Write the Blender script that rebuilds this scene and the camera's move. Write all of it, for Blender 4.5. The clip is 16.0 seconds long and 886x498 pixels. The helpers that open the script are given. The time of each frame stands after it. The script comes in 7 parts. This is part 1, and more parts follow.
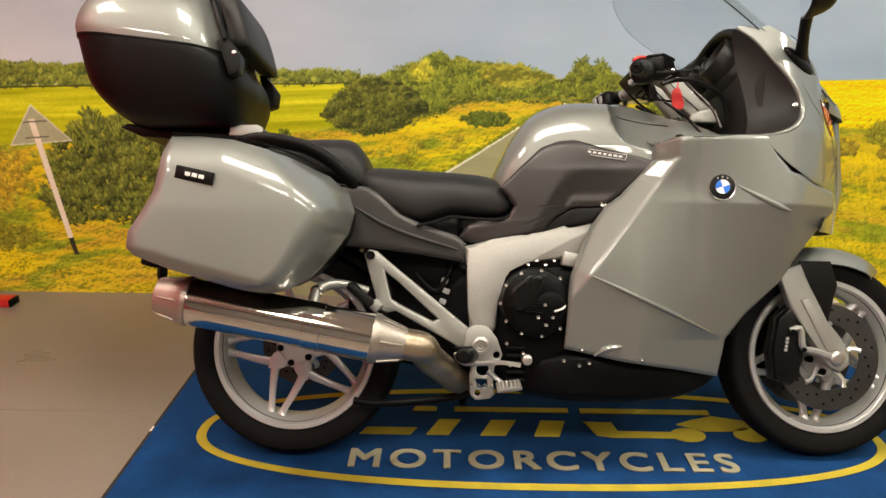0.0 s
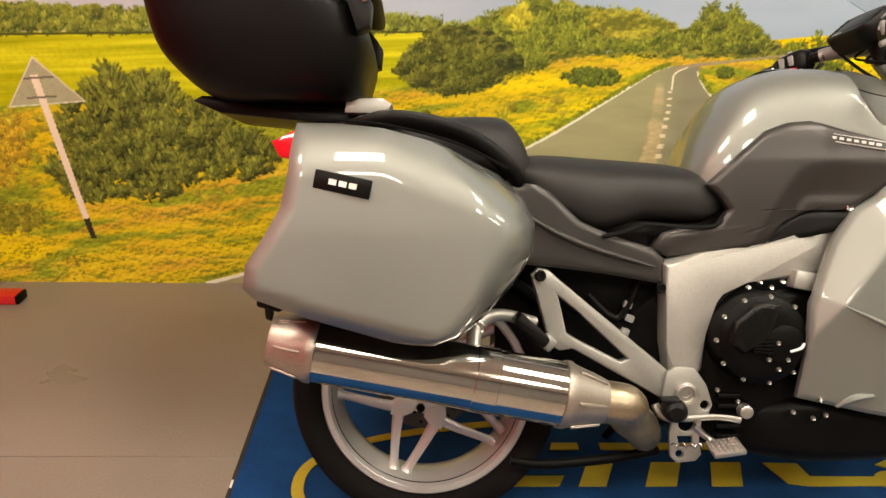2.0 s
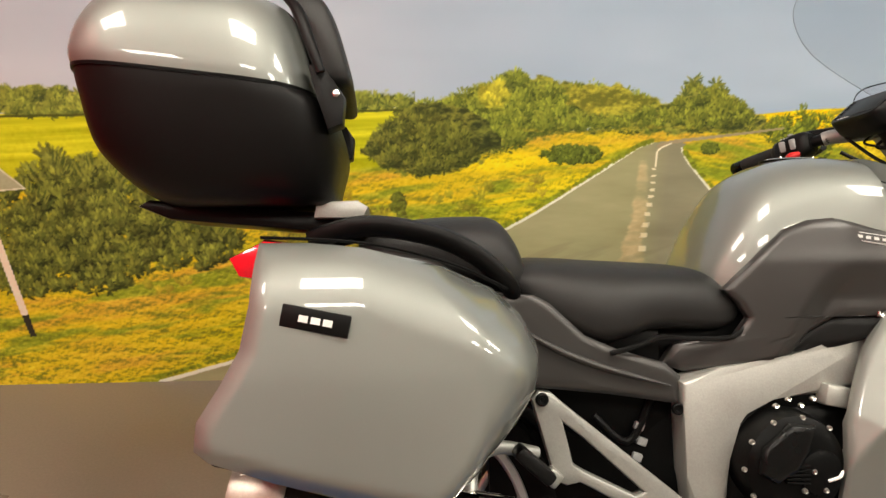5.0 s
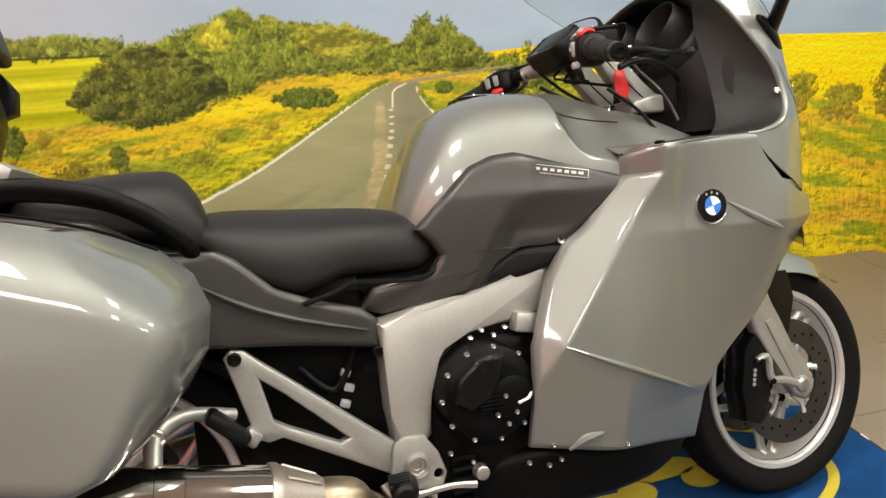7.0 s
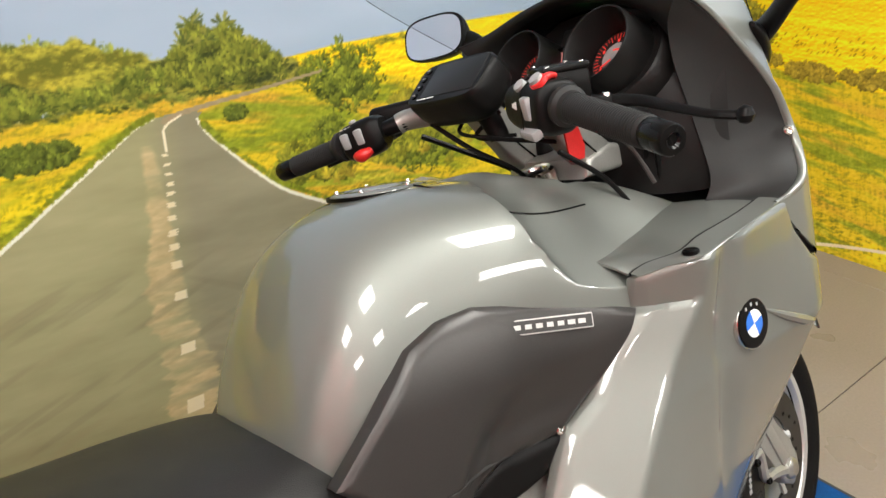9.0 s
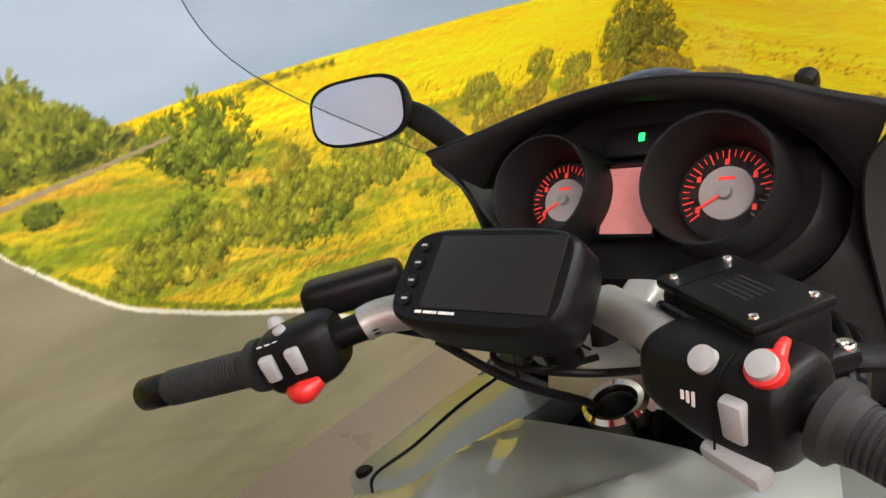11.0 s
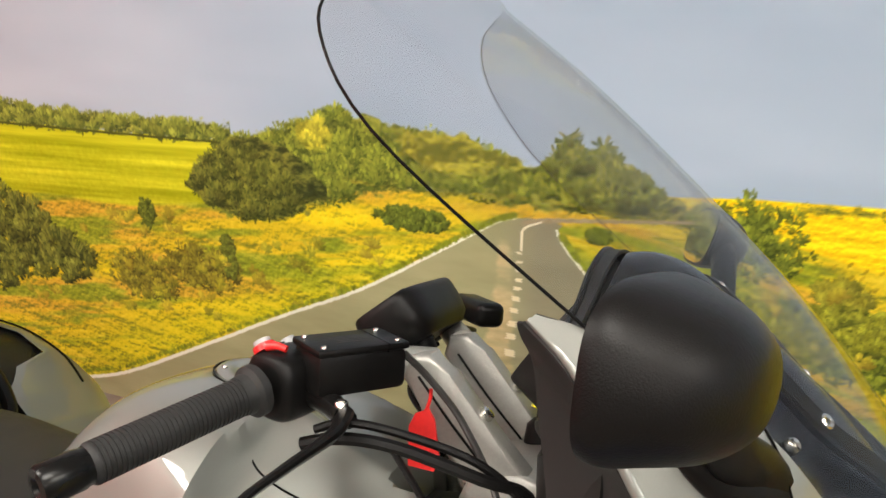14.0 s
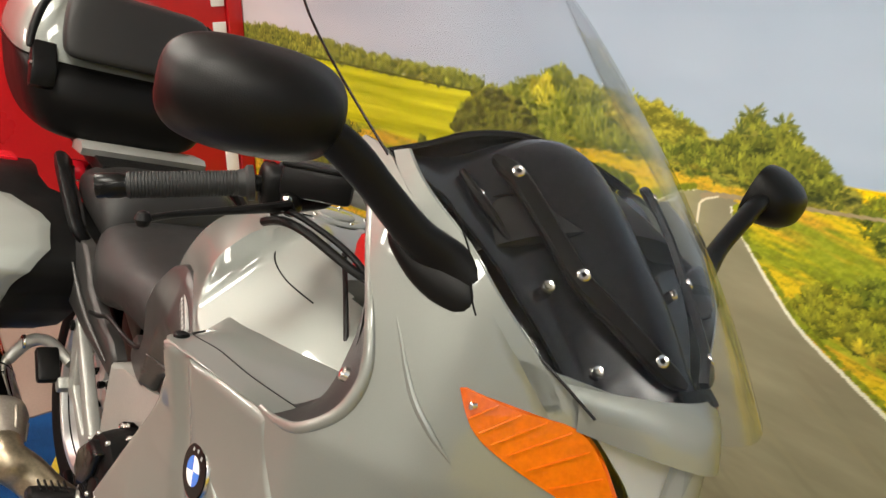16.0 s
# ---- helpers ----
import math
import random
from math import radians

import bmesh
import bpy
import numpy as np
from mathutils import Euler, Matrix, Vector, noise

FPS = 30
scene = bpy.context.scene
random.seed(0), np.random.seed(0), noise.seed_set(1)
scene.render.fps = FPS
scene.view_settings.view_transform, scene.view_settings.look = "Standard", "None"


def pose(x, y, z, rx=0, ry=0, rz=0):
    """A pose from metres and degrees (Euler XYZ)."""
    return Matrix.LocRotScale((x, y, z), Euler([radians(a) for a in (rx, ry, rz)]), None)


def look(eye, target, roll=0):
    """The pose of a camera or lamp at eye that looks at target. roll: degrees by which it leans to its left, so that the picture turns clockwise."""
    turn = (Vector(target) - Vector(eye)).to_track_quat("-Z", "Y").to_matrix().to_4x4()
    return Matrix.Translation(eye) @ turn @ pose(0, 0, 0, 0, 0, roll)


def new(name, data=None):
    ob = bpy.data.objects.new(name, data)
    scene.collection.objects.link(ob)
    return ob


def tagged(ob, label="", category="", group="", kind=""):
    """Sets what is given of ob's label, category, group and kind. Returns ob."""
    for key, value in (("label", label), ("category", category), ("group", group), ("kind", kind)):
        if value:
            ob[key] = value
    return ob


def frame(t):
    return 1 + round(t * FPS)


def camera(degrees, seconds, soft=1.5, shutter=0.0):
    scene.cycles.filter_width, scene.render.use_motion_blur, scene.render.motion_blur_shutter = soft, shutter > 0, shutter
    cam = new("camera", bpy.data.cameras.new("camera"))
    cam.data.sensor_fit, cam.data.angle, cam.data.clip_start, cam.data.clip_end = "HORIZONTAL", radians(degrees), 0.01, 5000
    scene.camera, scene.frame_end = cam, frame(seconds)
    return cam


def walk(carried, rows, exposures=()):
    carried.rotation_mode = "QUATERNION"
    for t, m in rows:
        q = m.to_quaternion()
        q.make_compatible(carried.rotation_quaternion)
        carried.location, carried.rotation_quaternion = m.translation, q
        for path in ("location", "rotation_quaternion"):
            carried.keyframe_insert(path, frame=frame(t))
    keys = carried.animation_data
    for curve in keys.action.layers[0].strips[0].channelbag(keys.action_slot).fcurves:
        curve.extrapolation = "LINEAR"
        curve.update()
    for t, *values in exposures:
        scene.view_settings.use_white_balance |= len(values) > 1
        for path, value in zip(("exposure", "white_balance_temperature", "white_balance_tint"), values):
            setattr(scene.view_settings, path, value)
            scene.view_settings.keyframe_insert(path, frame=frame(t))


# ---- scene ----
cam = camera(60.6, 16.0)
PATH = [
    (0, (1.089, -2.027, 1.27), (1.077, -0.115, 0.684), 0.7),
    (0.5, (0.95, -1.86, 1.276), (0.941, 0.034, 0.635), 0.4),
    (1, (0.839, -1.735, 1.268), (0.854, 0.139, 0.57), 0.6),
    (1.5, (0.71, -1.589, 1.26), (0.755, 0.271, 0.526), 1.0),
    (2, (0.618, -1.463, 1.262), (0.685, 0.396, 0.528), 1.3),
    (2.5, (0.581, -1.343, 1.272), (0.648, 0.532, 0.578), 1.1),
    (3, (0.576, -1.199, 1.296), (0.618, 0.7, 0.668), 0.7),
    (3.2, (0.574, -1.162, 1.304), (0.602, 0.745, 0.703), 0.5),
    (5.3, (0.592, -1.279, 1.303), (0.813, 0.618, 0.709), 1.1),
    (5.5, (0.613, -1.333, 1.295), (0.881, 0.554, 0.689), 1.2),
    (6, (0.646, -1.404, 1.293), (1.047, 0.447, 0.649), 1.7),
    (6.5, (0.705, -1.366, 1.291), (1.228, 0.438, 0.606), 1.9),
    (7, (0.811, -1.23, 1.3), (1.455, 0.52, 0.579), 1.6),
    (7.5, (0.877, -1.058, 1.323), (1.653, 0.621, 0.564), 1.3),
    (8, (0.875, -0.848, 1.34), (1.786, 0.749, 0.553), 1.0),
    (8.2, (0.877, -0.769, 1.352), (1.84, 0.793, 0.557), 0.7),
    (10.3, (1.126, -0.024, 1.383), (2.546, 1.048, 0.471), 0.9),
    (10.5, (1.158, 0.032, 1.396), (2.601, 1.073, 0.484), 1.0),
    (11, (1.227, 0.106, 1.409), (2.649, 1.176, 0.496), 1.2),
    (11.5, (1.329, 0.072, 1.418), (2.574, 1.329, 0.486), 0.7),
    (12, (1.417, -0.036, 1.427), (2.371, 1.461, 0.505), 0.5),
    (12.5, (1.493, -0.181, 1.472), (2.083, 1.51, 0.582), 0.6),
    (13, (1.604, -0.305, 1.508), (1.782, 1.493, 0.652), 0.7),
    (13.5, (1.808, -0.361, 1.523), (1.522, 1.442, 0.704), 1.0),
    (14, (2.016, -0.376, 1.545), (1.339, 1.338, 0.768), 0.1),
    (14.5, (2.221, -0.409, 1.532), (1.24, 1.165, 0.784), -0.5),
    (15, (2.382, -0.392, 1.539), (1.121, 1.0, 0.852), -0.3),
    (15.5, (2.541, -0.286, 1.506), (1.081, 0.913, 0.848), -0.1),
    (16, (2.603, -0.274, 1.462), (1.131, 0.847, 0.701), 0.7),
]
walk(cam, [(t, look(eye, target, roll)) for t, eye, target, roll in PATH],
     [(0.0, 0.0, 6850, 11), (1.0, 0.08, 7400, 13), (2.5, 0.14, 7200, 13), (6.0, 0.08, 6650, 10), (8.0, 0.2, 6300, 10), (10.5, 0.27, 6050, 11), (12.0, 0.40, 6500, 13), (13.0, 0.22, 6500, 15), (14.0, 0.20, 6500, 13), (15.0, 0.22, 6600, 15), (16.0, 0.22, 6600, 10)])

# ---- light and exposure ----
world = bpy.data.worlds.new("world")
scene.world = world
world.use_nodes = True
world.node_tree.nodes["Background"].inputs[0].default_value = (0.9, 0.93, 1.0, 1)
world.node_tree.nodes["Background"].inputs[1].default_value = 0.05

WALL_Y, WALL_X, RED_X, FRONT_Y, CEIL = 1.337, 4.03, -1.24, -4.4, 2.75
LAMPS = [(x, y) for y in (-2.4, -0.5) for x in (-0.75, 0.65, 2.05, 3.4)]
for lx, ly in LAMPS:
    data = bpy.data.lights.new("ceiling_lamp", "AREA")
    data.shape, data.size, data.size_y = "RECTANGLE", 0.56, 0.56
    data.energy, data.color = 20, (0.98, 0.96, 0.86)
    lamp = new("ceiling_lamp", data)
    lamp.matrix_world = pose(lx, ly, CEIL - 0.065)


# ---- materials ----
def srgb(r, g, b):
    return tuple((c / 12.92 if c <= 0.04045 else ((c + 0.055) / 1.055) ** 2.4) for c in (r / 255, g / 255, b / 255))


def material(name, color, rough=0.5, metal=0.0, vary=0.12, scale=12.0, fine=160.0, bump=0.0, coat=0.0, bump_scale=0.0, emit=0.0, spec=0.5, rvar=0.1):
    m = bpy.data.materials.new(name)
    m.use_nodes = True
    nt = m.node_tree
    b = nt.nodes["Principled BSDF"]
    tex = nt.nodes.new("ShaderNodeTexCoord")
    big, small = nt.nodes.new("ShaderNodeTexNoise"), nt.nodes.new("ShaderNodeTexNoise")
    for n, s in ((big, scale), (small, fine)):
        n.inputs["Scale"].default_value, n.inputs["Detail"].default_value = s, 4
        nt.links.new(tex.outputs["Object"], n.inputs["Vector"])
    add = nt.nodes.new("ShaderNodeMath")
    add.operation = "ADD"
    nt.links.new(big.outputs[0], add.inputs[0])
    nt.links.new(small.outputs[0], add.inputs[1])
    ramp = nt.nodes.new("ShaderNodeMapRange")
    ramp.inputs[1].default_value, ramp.inputs[2].default_value = 0.7, 1.3
    ramp.inputs[3].default_value, ramp.inputs[4].default_value = 1 - vary, 1 + vary
    nt.links.new(add.outputs[0], ramp.inputs[0])
    mul = nt.nodes.new("ShaderNodeVectorMath")
    mul.operation = "SCALE"
    mul.inputs[0].default_value = color[:3]
    nt.links.new(ramp.outputs[0], mul.inputs["Scale"])
    nt.links.new(mul.outputs[0], b.inputs["Base Color"])
    rr = nt.nodes.new("ShaderNodeMapRange")
    rr.inputs[1].default_value, rr.inputs[2].default_value = 0.35, 0.65
    rr.inputs[3].default_value, rr.inputs[4].default_value = max(0.02, rough * (1 - rvar)), min(1, rough * (1 + rvar))
    nt.links.new(big.outputs[0], rr.inputs[0])
    nt.links.new(rr.outputs[0], b.inputs["Roughness"])
    b.inputs["Metallic"].default_value, b.inputs["Specular IOR Level"].default_value = metal, spec
    b.inputs["Coat Weight"].default_value, b.inputs["Coat Roughness"].default_value = coat, 0.02
    if bump:
        bn = nt.nodes.new("ShaderNodeBump")
        bn.inputs["Strength"].default_value, bn.inputs["Distance"].default_value = bump, 0.002
        src = small
        if bump_scale:
            src = nt.nodes.new("ShaderNodeTexNoise")
            src.inputs["Scale"].default_value, src.inputs["Detail"].default_value = bump_scale, 3
            nt.links.new(tex.outputs["Object"], src.inputs["Vector"])
        nt.links.new(src.outputs[0], bn.inputs["Height"])
        nt.links.new(bn.outputs[0], b.inputs["Normal"])
    if emit:
        b.inputs["Emission Color"].default_value, b.inputs["Emission Strength"].default_value = (*color[:3], 1), emit
    return m


SILVER = material("silver_paint", (0.218, 0.228, 0.210), 0.50, 0.55, 0.03, 5, 900, coat=1.0)
SILVER_B = material("matt_silver_casting", (0.37, 0.366, 0.338), 0.40, 0.55, 0.08, 10, 300, bump=0.15)
ALU = material("bare_aluminium", (0.50, 0.48, 0.45), 0.33, 0.9, 0.08, 14, 260, bump=0.1)
RIM = material("silver_wheel_lacquer", (0.58, 0.58, 0.565), 0.34, 0.55, 0.06, 10, 300, coat=0.3)
DISC = material("dark_disc_steel", (0.075, 0.072, 0.070), 0.42, 0.85, 0.1, 20, 240)
CHROME = material("polished_steel", (0.60, 0.575, 0.53), 0.09, 1.0, 0.05, 6, 90)
TITAN = material("brushed_exhaust_casting", (0.42, 0.375, 0.325), 0.42, 0.85, 0.12, 12, 200, bump=0.15)
PIPE = material("heat_tinted_pipe", (0.33, 0.27, 0.19), 0.35, 0.9, 0.25, 18, 120)
GREY = material("dark_grey_satin_panel", (0.050, 0.047, 0.045), 0.36, 0.45, 0.06, 6, 500, bump=0.05, spec=0.5)
LEATHER = material("black_seat_vinyl", (0.0150, 0.0142, 0.0138), 0.46, 0.0, 0.12, 8, 300, bump=0.35, bump_scale=700, spec=0.32)
BLACK = material("black_textured_plastic", (0.0050, 0.0047, 0.0046), 0.38, 0.0, 0.12, 9, 400, bump=0.15, bump_scale=900, spec=0.15)
GLOSSBLACK = material("black_satin_paint", (0.0045, 0.0045, 0.0045), 0.26, 0.0, 0.1, 9, 400, spec=0.2)
DARK = material("black_engine_paint", (0.003, 0.003, 0.003), 0.40, 0.0, 0.2, 14, 200, bump=0.2, spec=0.09)
RUBBER = material("tyre_rubber", (0.007, 0.0063, 0.006), 0.75, 0.0, 0.2, 14, 220, bump=0.3, spec=0.10)
COCKPIT = material("black_cockpit_plastic", (0.0095, 0.0090, 0.0087), 0.44, 0.0, 0.12, 9, 400, bump=0.15, bump_scale=900, spec=0.25)
LINING = material("charcoal_moulded_plastic", (0.0155, 0.0148, 0.0145), 0.48, 0.0, 0.12, 9, 400, bump=0.15, bump_scale=900, spec=0.3)
PLATE = material("pale_plate_print", (0.55, 0.54, 0.52), 0.35, 0.2, 0.05, 30, 200)
GRIP = material("grip_rubber", (0.018, 0.018, 0.018), 0.6, 0.0, 0.1, 20, 300, spec=0.3)
SCREW = material("stainless_screw", (0.72, 0.70, 0.66), 0.22, 1.0, 0.08, 40, 300)
RED = material("red_plastic", (0.62, 0.02, 0.018), 0.35, 0.0, 0.08, 20, 200)
REDLENS = material("red_lamp_lens", (0.65, 0.01, 0.02), 0.12, 0.0, 0.08, 30, 200, coat=0.8)
AMBER = material("amber_indicator_lens", (0.52, 0.085, 0.002), 0.15, 0.0, 0.14, 60, 160, bump=0.25, bump_scale=140, coat=1.0)
YELLOW = material("yellow_plastic", (0.80, 0.72, 0.02), 0.4, 0.0, 0.06, 20, 200)
BLUE = material("blue_plastic", (0.04, 0.05, 0.42), 0.4, 0.0, 0.06, 20, 200)
WHITE = material("white_print", (0.78, 0.78, 0.76), 0.45, 0.0, 0.04, 20, 200)
LIGHTGREY = material("light_grey_button", (0.33, 0.33, 0.33), 0.45, 0.0, 0.06, 20, 200)
ROUNDEL = material("roundel_blue", (0.03, 0.16, 0.62), 0.2, 0.0, 0.04, 20, 200, coat=1.0)
NAVYBLACK = material("gloss_black_lacquer", (0.0070, 0.0078, 0.0095), 0.22, 0.0, 0.1, 9, 400, spec=0.35)
SCREEN_OFF = material("dark_display_glass", (0.011, 0.0105, 0.010), 0.42, 0.0, 0.06, 10, 200, spec=0.3)
LCD = material("backlit_red_display", (0.60, 0.22, 0.20), 0.3, 0.0, 0.1, 25, 120, emit=0.30)
DIALFACE = material("grey_dial_face", (0.40, 0.375, 0.365), 0.4, 0.0, 0.06, 30, 200)
DIALDARK = material("dark_dial_ring", (0.028, 0.022, 0.022), 0.35, 0.0, 0.06, 30, 200)
DIALRED = material("lit_red_dial_print", (0.80, 0.05, 0.035), 0.4, 0.0, 0.03, 30, 200, emit=0.45)
GREENLED = material("green_telltale", (0.03, 0.8, 0.12), 0.4, 0.0, 0.03, 30, 200, emit=2.2)
FLOORM = material("grey_brown_floor_vinyl", (0.235, 0.195, 0.16), 0.36, 0.0, 0.10, 2.3, 120, bump=0.08, bump_scale=300, rvar=0.25)
CARPET = material("blue_carpet_pile", (0.008, 0.052, 0.165), 0.95, 0.0, 0.35, 7, 420, bump=0.8, bump_scale=650, spec=0.1)
CARPET_Y = material("yellow_carpet_pile", (0.50, 0.40, 0.03), 0.95, 0.0, 0.25, 9, 420, bump=0.8, bump_scale=650)
CARPET_C = material("cream_carpet_pile", (0.37, 0.35, 0.235), 0.95, 0.0, 0.25, 9, 420, bump=0.8, bump_scale=650)
EDGING = material("black_rubber_edging", (0.02, 0.019, 0.018), 0.7, 0.0, 0.15, 20, 200)
WALLM = material("grey_wall_paint", (0.22, 0.21, 0.20), 0.8, 0.0, 0.05, 1.5, 90)
CEILM = material("white_ceiling_tile", (0.74, 0.73, 0.70), 0.85, 0.0, 0.05, 3, 200)
REDWALL = material("glossy_red_panel", (0.46, 0.008, 0.012), 0.30, 0.0, 0.06, 2.5, 90)
PANEL_W = material("white_panel", (0.82, 0.82, 0.80), 0.4, 0.0, 0.05, 5, 90)
GLOW = material("lamp_diffuser", (1.0, 0.93, 0.83), 0.5, 0.0, 0.0, 5, 50, emit=9)


def glass(name, tint, rough=0.02):
    m = bpy.data.materials.new(name)
    m.use_nodes = True
    nt = m.node_tree
    out = nt.nodes["Material Output"]
    nt.nodes.remove(nt.nodes["Principled BSDF"])
    tr, gl, mix, lw, pw, mad = (nt.nodes.new(k) for k in ("ShaderNodeBsdfTransparent", "ShaderNodeBsdfGlossy", "ShaderNodeMixShader", "ShaderNodeLayerWeight", "ShaderNodeMath", "ShaderNodeMath"))
    tr.inputs[0].default_value = (*tint, 1)
    gl.inputs["Roughness"].default_value = rough
    pw.operation, mad.operation = "POWER", "MULTIPLY_ADD"
    pw.inputs[1].default_value = 4.0
    mad.inputs[1].default_value, mad.inputs[2].default_value = 0.55, 0.025
    nt.links.new(lw.outputs["Facing"], pw.inputs[0])
    nt.links.new(pw.outputs[0], mad.inputs[0])
    nt.links.new(mad.outputs[0], mix.inputs[0])
    nt.links.new(tr.outputs[0], mix.inputs[1])
    nt.links.new(gl.outputs[0], mix.inputs[2])
    nt.links.new(mix.outputs[0], out.inputs[0])
    return m


GLASS = glass("clear_acrylic", (0.955, 0.96, 0.965))
LENS = glass("clear_lens", (0.88, 0.9, 0.92))
MIRROR = bpy.data.materials.new("mirror_glass")
MIRROR.use_nodes = True
MIRROR.node_tree.nodes["Principled BSDF"].inputs["Metallic"].default_value = 1
MIRROR.node_tree.nodes["Principled BSDF"].inputs["Roughness"].default_value = 0.02
MIRROR.node_tree.nodes["Principled BSDF"].inputs["Base Color"].default_value = (0.85, 0.86, 0.88, 1)


# ---- building helpers ----
def part(name, bm, mat, parent=None, label="", flat=False, recalc=True):
    if recalc:
        bmesh.ops.recalc_face_normals(bm, faces=bm.faces)
    for fc in bm.faces:
        fc.smooth = not flat
    me = bpy.data.meshes.new(name)
    bm.to_mesh(me)
    bm.free()
    for one in mat if isinstance(mat, (list, tuple)) else [mat]:
        me.materials.append(one)
    ob = new(name, me)
    ob.parent = parent
    if label:
        ob["label"] = label
    if not flat:
        me.set_sharp_from_angle(angle=radians(38))
    return ob


def thing(name, label, category, group="", kind="", at=None):
    ob = new(name)
    ob.empty_display_size = 0.05
    if at is not None:
        ob.matrix_world = at
    return tagged(ob, label, category, group, kind)


def catmull(pts, n, closed=False):
    """n points on a smooth line through pts (evenly over the parameter)."""
    p = [Vector(q) for q in pts]
    m = len(p)
    out, spans = [], m if closed else m - 1
    for k in range(n):
        s = k / n * spans if closed else k / (n - 1) * spans
        i = min(int(s), spans - 1)
        u = s - i
        if closed:
            a, b, c, d = (p[(i + j) % m] for j in (-1, 0, 1, 2))
        else:
            a, b, c, d = p[max(i - 1, 0)], p[i], p[i + 1], p[min(i + 2, m - 1)]
        out.append(0.5 * (2 * b + (c - a) * u + (2 * a - 5 * b + 4 * c - d) * u * u + (3 * b - a - 3 * c + d) * u ** 3))
    return out


def even(pts, n):
    """n points spread evenly along the closed polyline pts."""
    p = [Vector(q) for q in pts]
    p.append(p[0])
    lens = [0]
    for a, b in zip(p, p[1:]):
        lens.append(lens[-1] + (b - a).length)
    out, j = [], 0
    for k in range(n):
        s = lens[-1] * k / n
        while lens[j + 1] < s:
            j += 1
        out.append(p[j].lerp(p[j + 1], (s - lens[j]) / max(lens[j + 1] - lens[j], 1e-9)))
    return out


def skin(rings, closed=True, cap0=True, cap1=True, bm=None):
    """A surface over rings of equally many points."""
    bm = bm or bmesh.new()
    vs = [[bm.verts.new(p) for p in r] for r in rings]
    n = len(rings[0])
    for a, b in zip(vs, vs[1:]):
        for i in range(n if closed else n - 1):
            j = (i + 1) % n
            bm.faces.new((a[i], a[j], b[j], b[i]))
    if cap0:
        bm.faces.new(vs[0][::-1])
    if cap1:
        bm.faces.new(vs[-1])
    return bm


def tube(pts, r, seg=12, n=0, flat=1.0):
    """A round bar along pts; r is one radius or one for each point."""
    rs = r if isinstance(r, (list, tuple)) else [r] * len(pts)
    four = [(*p, q) for p, q in zip(pts, rs)]
    if n:
        xyz = catmull([p[:3] for p in four], n)
        rad = catmull([(p[3], 0, 0) for p in four], n)
        four = [(*a, b.x) for a, b in zip(xyz, rad)]
    p = [Vector(q[:3]) for q in four]
    rings, side = [], None
    for i, c in enumerate(p):
        t = (p[min(i + 1, len(p) - 1)] - p[max(i - 1, 0)]).normalized()
        if side is None:
            side = t.orthogonal().normalized()
        side = (side - t * side.dot(t)).normalized()
        up = t.cross(side)
        rings.append([c + four[i][3] * (math.cos(a) * side + flat * math.sin(a) * up) for a in (2 * math.pi * k / seg for k in range(seg))])
    return skin(rings)


def lathe(profile, seg=48, m=Matrix(), close=False, caps=True):
    """profile of (radius, height) turned round the local z axis, then laid at m."""
    rings = [[m @ Vector((r * math.cos(a), r * math.sin(a), h)) for a in (2 * math.pi * k / seg for k in range(seg))] for r, h in profile]
    if close:
        rings.append(rings[0])
        bm = skin(rings, True, False, False)
        bmesh.ops.remove_doubles(bm, verts=bm.verts, dist=1e-5)
        return bm
    return skin(rings, True, caps, caps)


def box(sx, sy, sz, bevel=0.0, m=Matrix(), seg=2):
    bm = bmesh.new()
    bmesh.ops.create_cube(bm, size=1, matrix=Matrix.Diagonal((sx, sy, sz, 1)))
    if bevel:
        bmesh.ops.bevel(bm, geom=bm.edges[:], offset=bevel, segments=seg, profile=0.5, affect="EDGES")
    bm.transform(m)
    return bm


def prism(outline, y0, y1, bevel=0.0, seg=2):
    """An outline in x and z, from y0 to y1."""
    bm = bmesh.new()
    a = [bm.verts.new((x, y0, z)) for x, z in outline]
    b = [bm.verts.new((x, y1, z)) for x, z in outline]
    n = len(a)
    rim = []
    f0, f1 = bm.faces.new(a), bm.faces.new(b[::-1])
    for i in range(n):
        bm.faces.new((a[i], b[i], b[(i + 1) % n], a[(i + 1) % n]))
    rim = [e for fc in (f0, f1) for e in fc.edges]
    if bevel:
        bmesh.ops.bevel(bm, geom=rim, offset=bevel, segments=seg, profile=0.6, affect="EDGES")
    return bm


def holed(outline, holes, y0, y1, bevel=0.003):
    """A cast plate in the x, z plane with openings through it."""
    bm = bmesh.new()
    edges = []
    for loop in (outline, *holes):
        vs = [bm.verts.new((x, y0, z)) for x, z in loop]
        edges += [bm.edges.new((a, b)) for a, b in zip(vs, vs[1:] + vs[:1])]
    bmesh.ops.triangle_fill(bm, use_beauty=True, edges=edges)
    res = bmesh.ops.extrude_face_region(bm, geom=bm.faces[:])
    bmesh.ops.translate(bm, verts=[v for v in res["geom"] if isinstance(v, bmesh.types.BMVert)], vec=(0, y1 - y0, 0))
    bmesh.ops.recalc_face_normals(bm, faces=bm.faces)
    sharp = [e for e in bm.edges if len(e.link_faces) == 2 and 1.3 < e.calc_face_angle() < 1.8 and abs(e.verts[0].co.y - e.verts[1].co.y) < 1e-5]
    bmesh.ops.bevel(bm, geom=sharp, offset=bevel, segments=2, profile=0.5, affect="EDGES", clamp_overlap=True)
    return bm


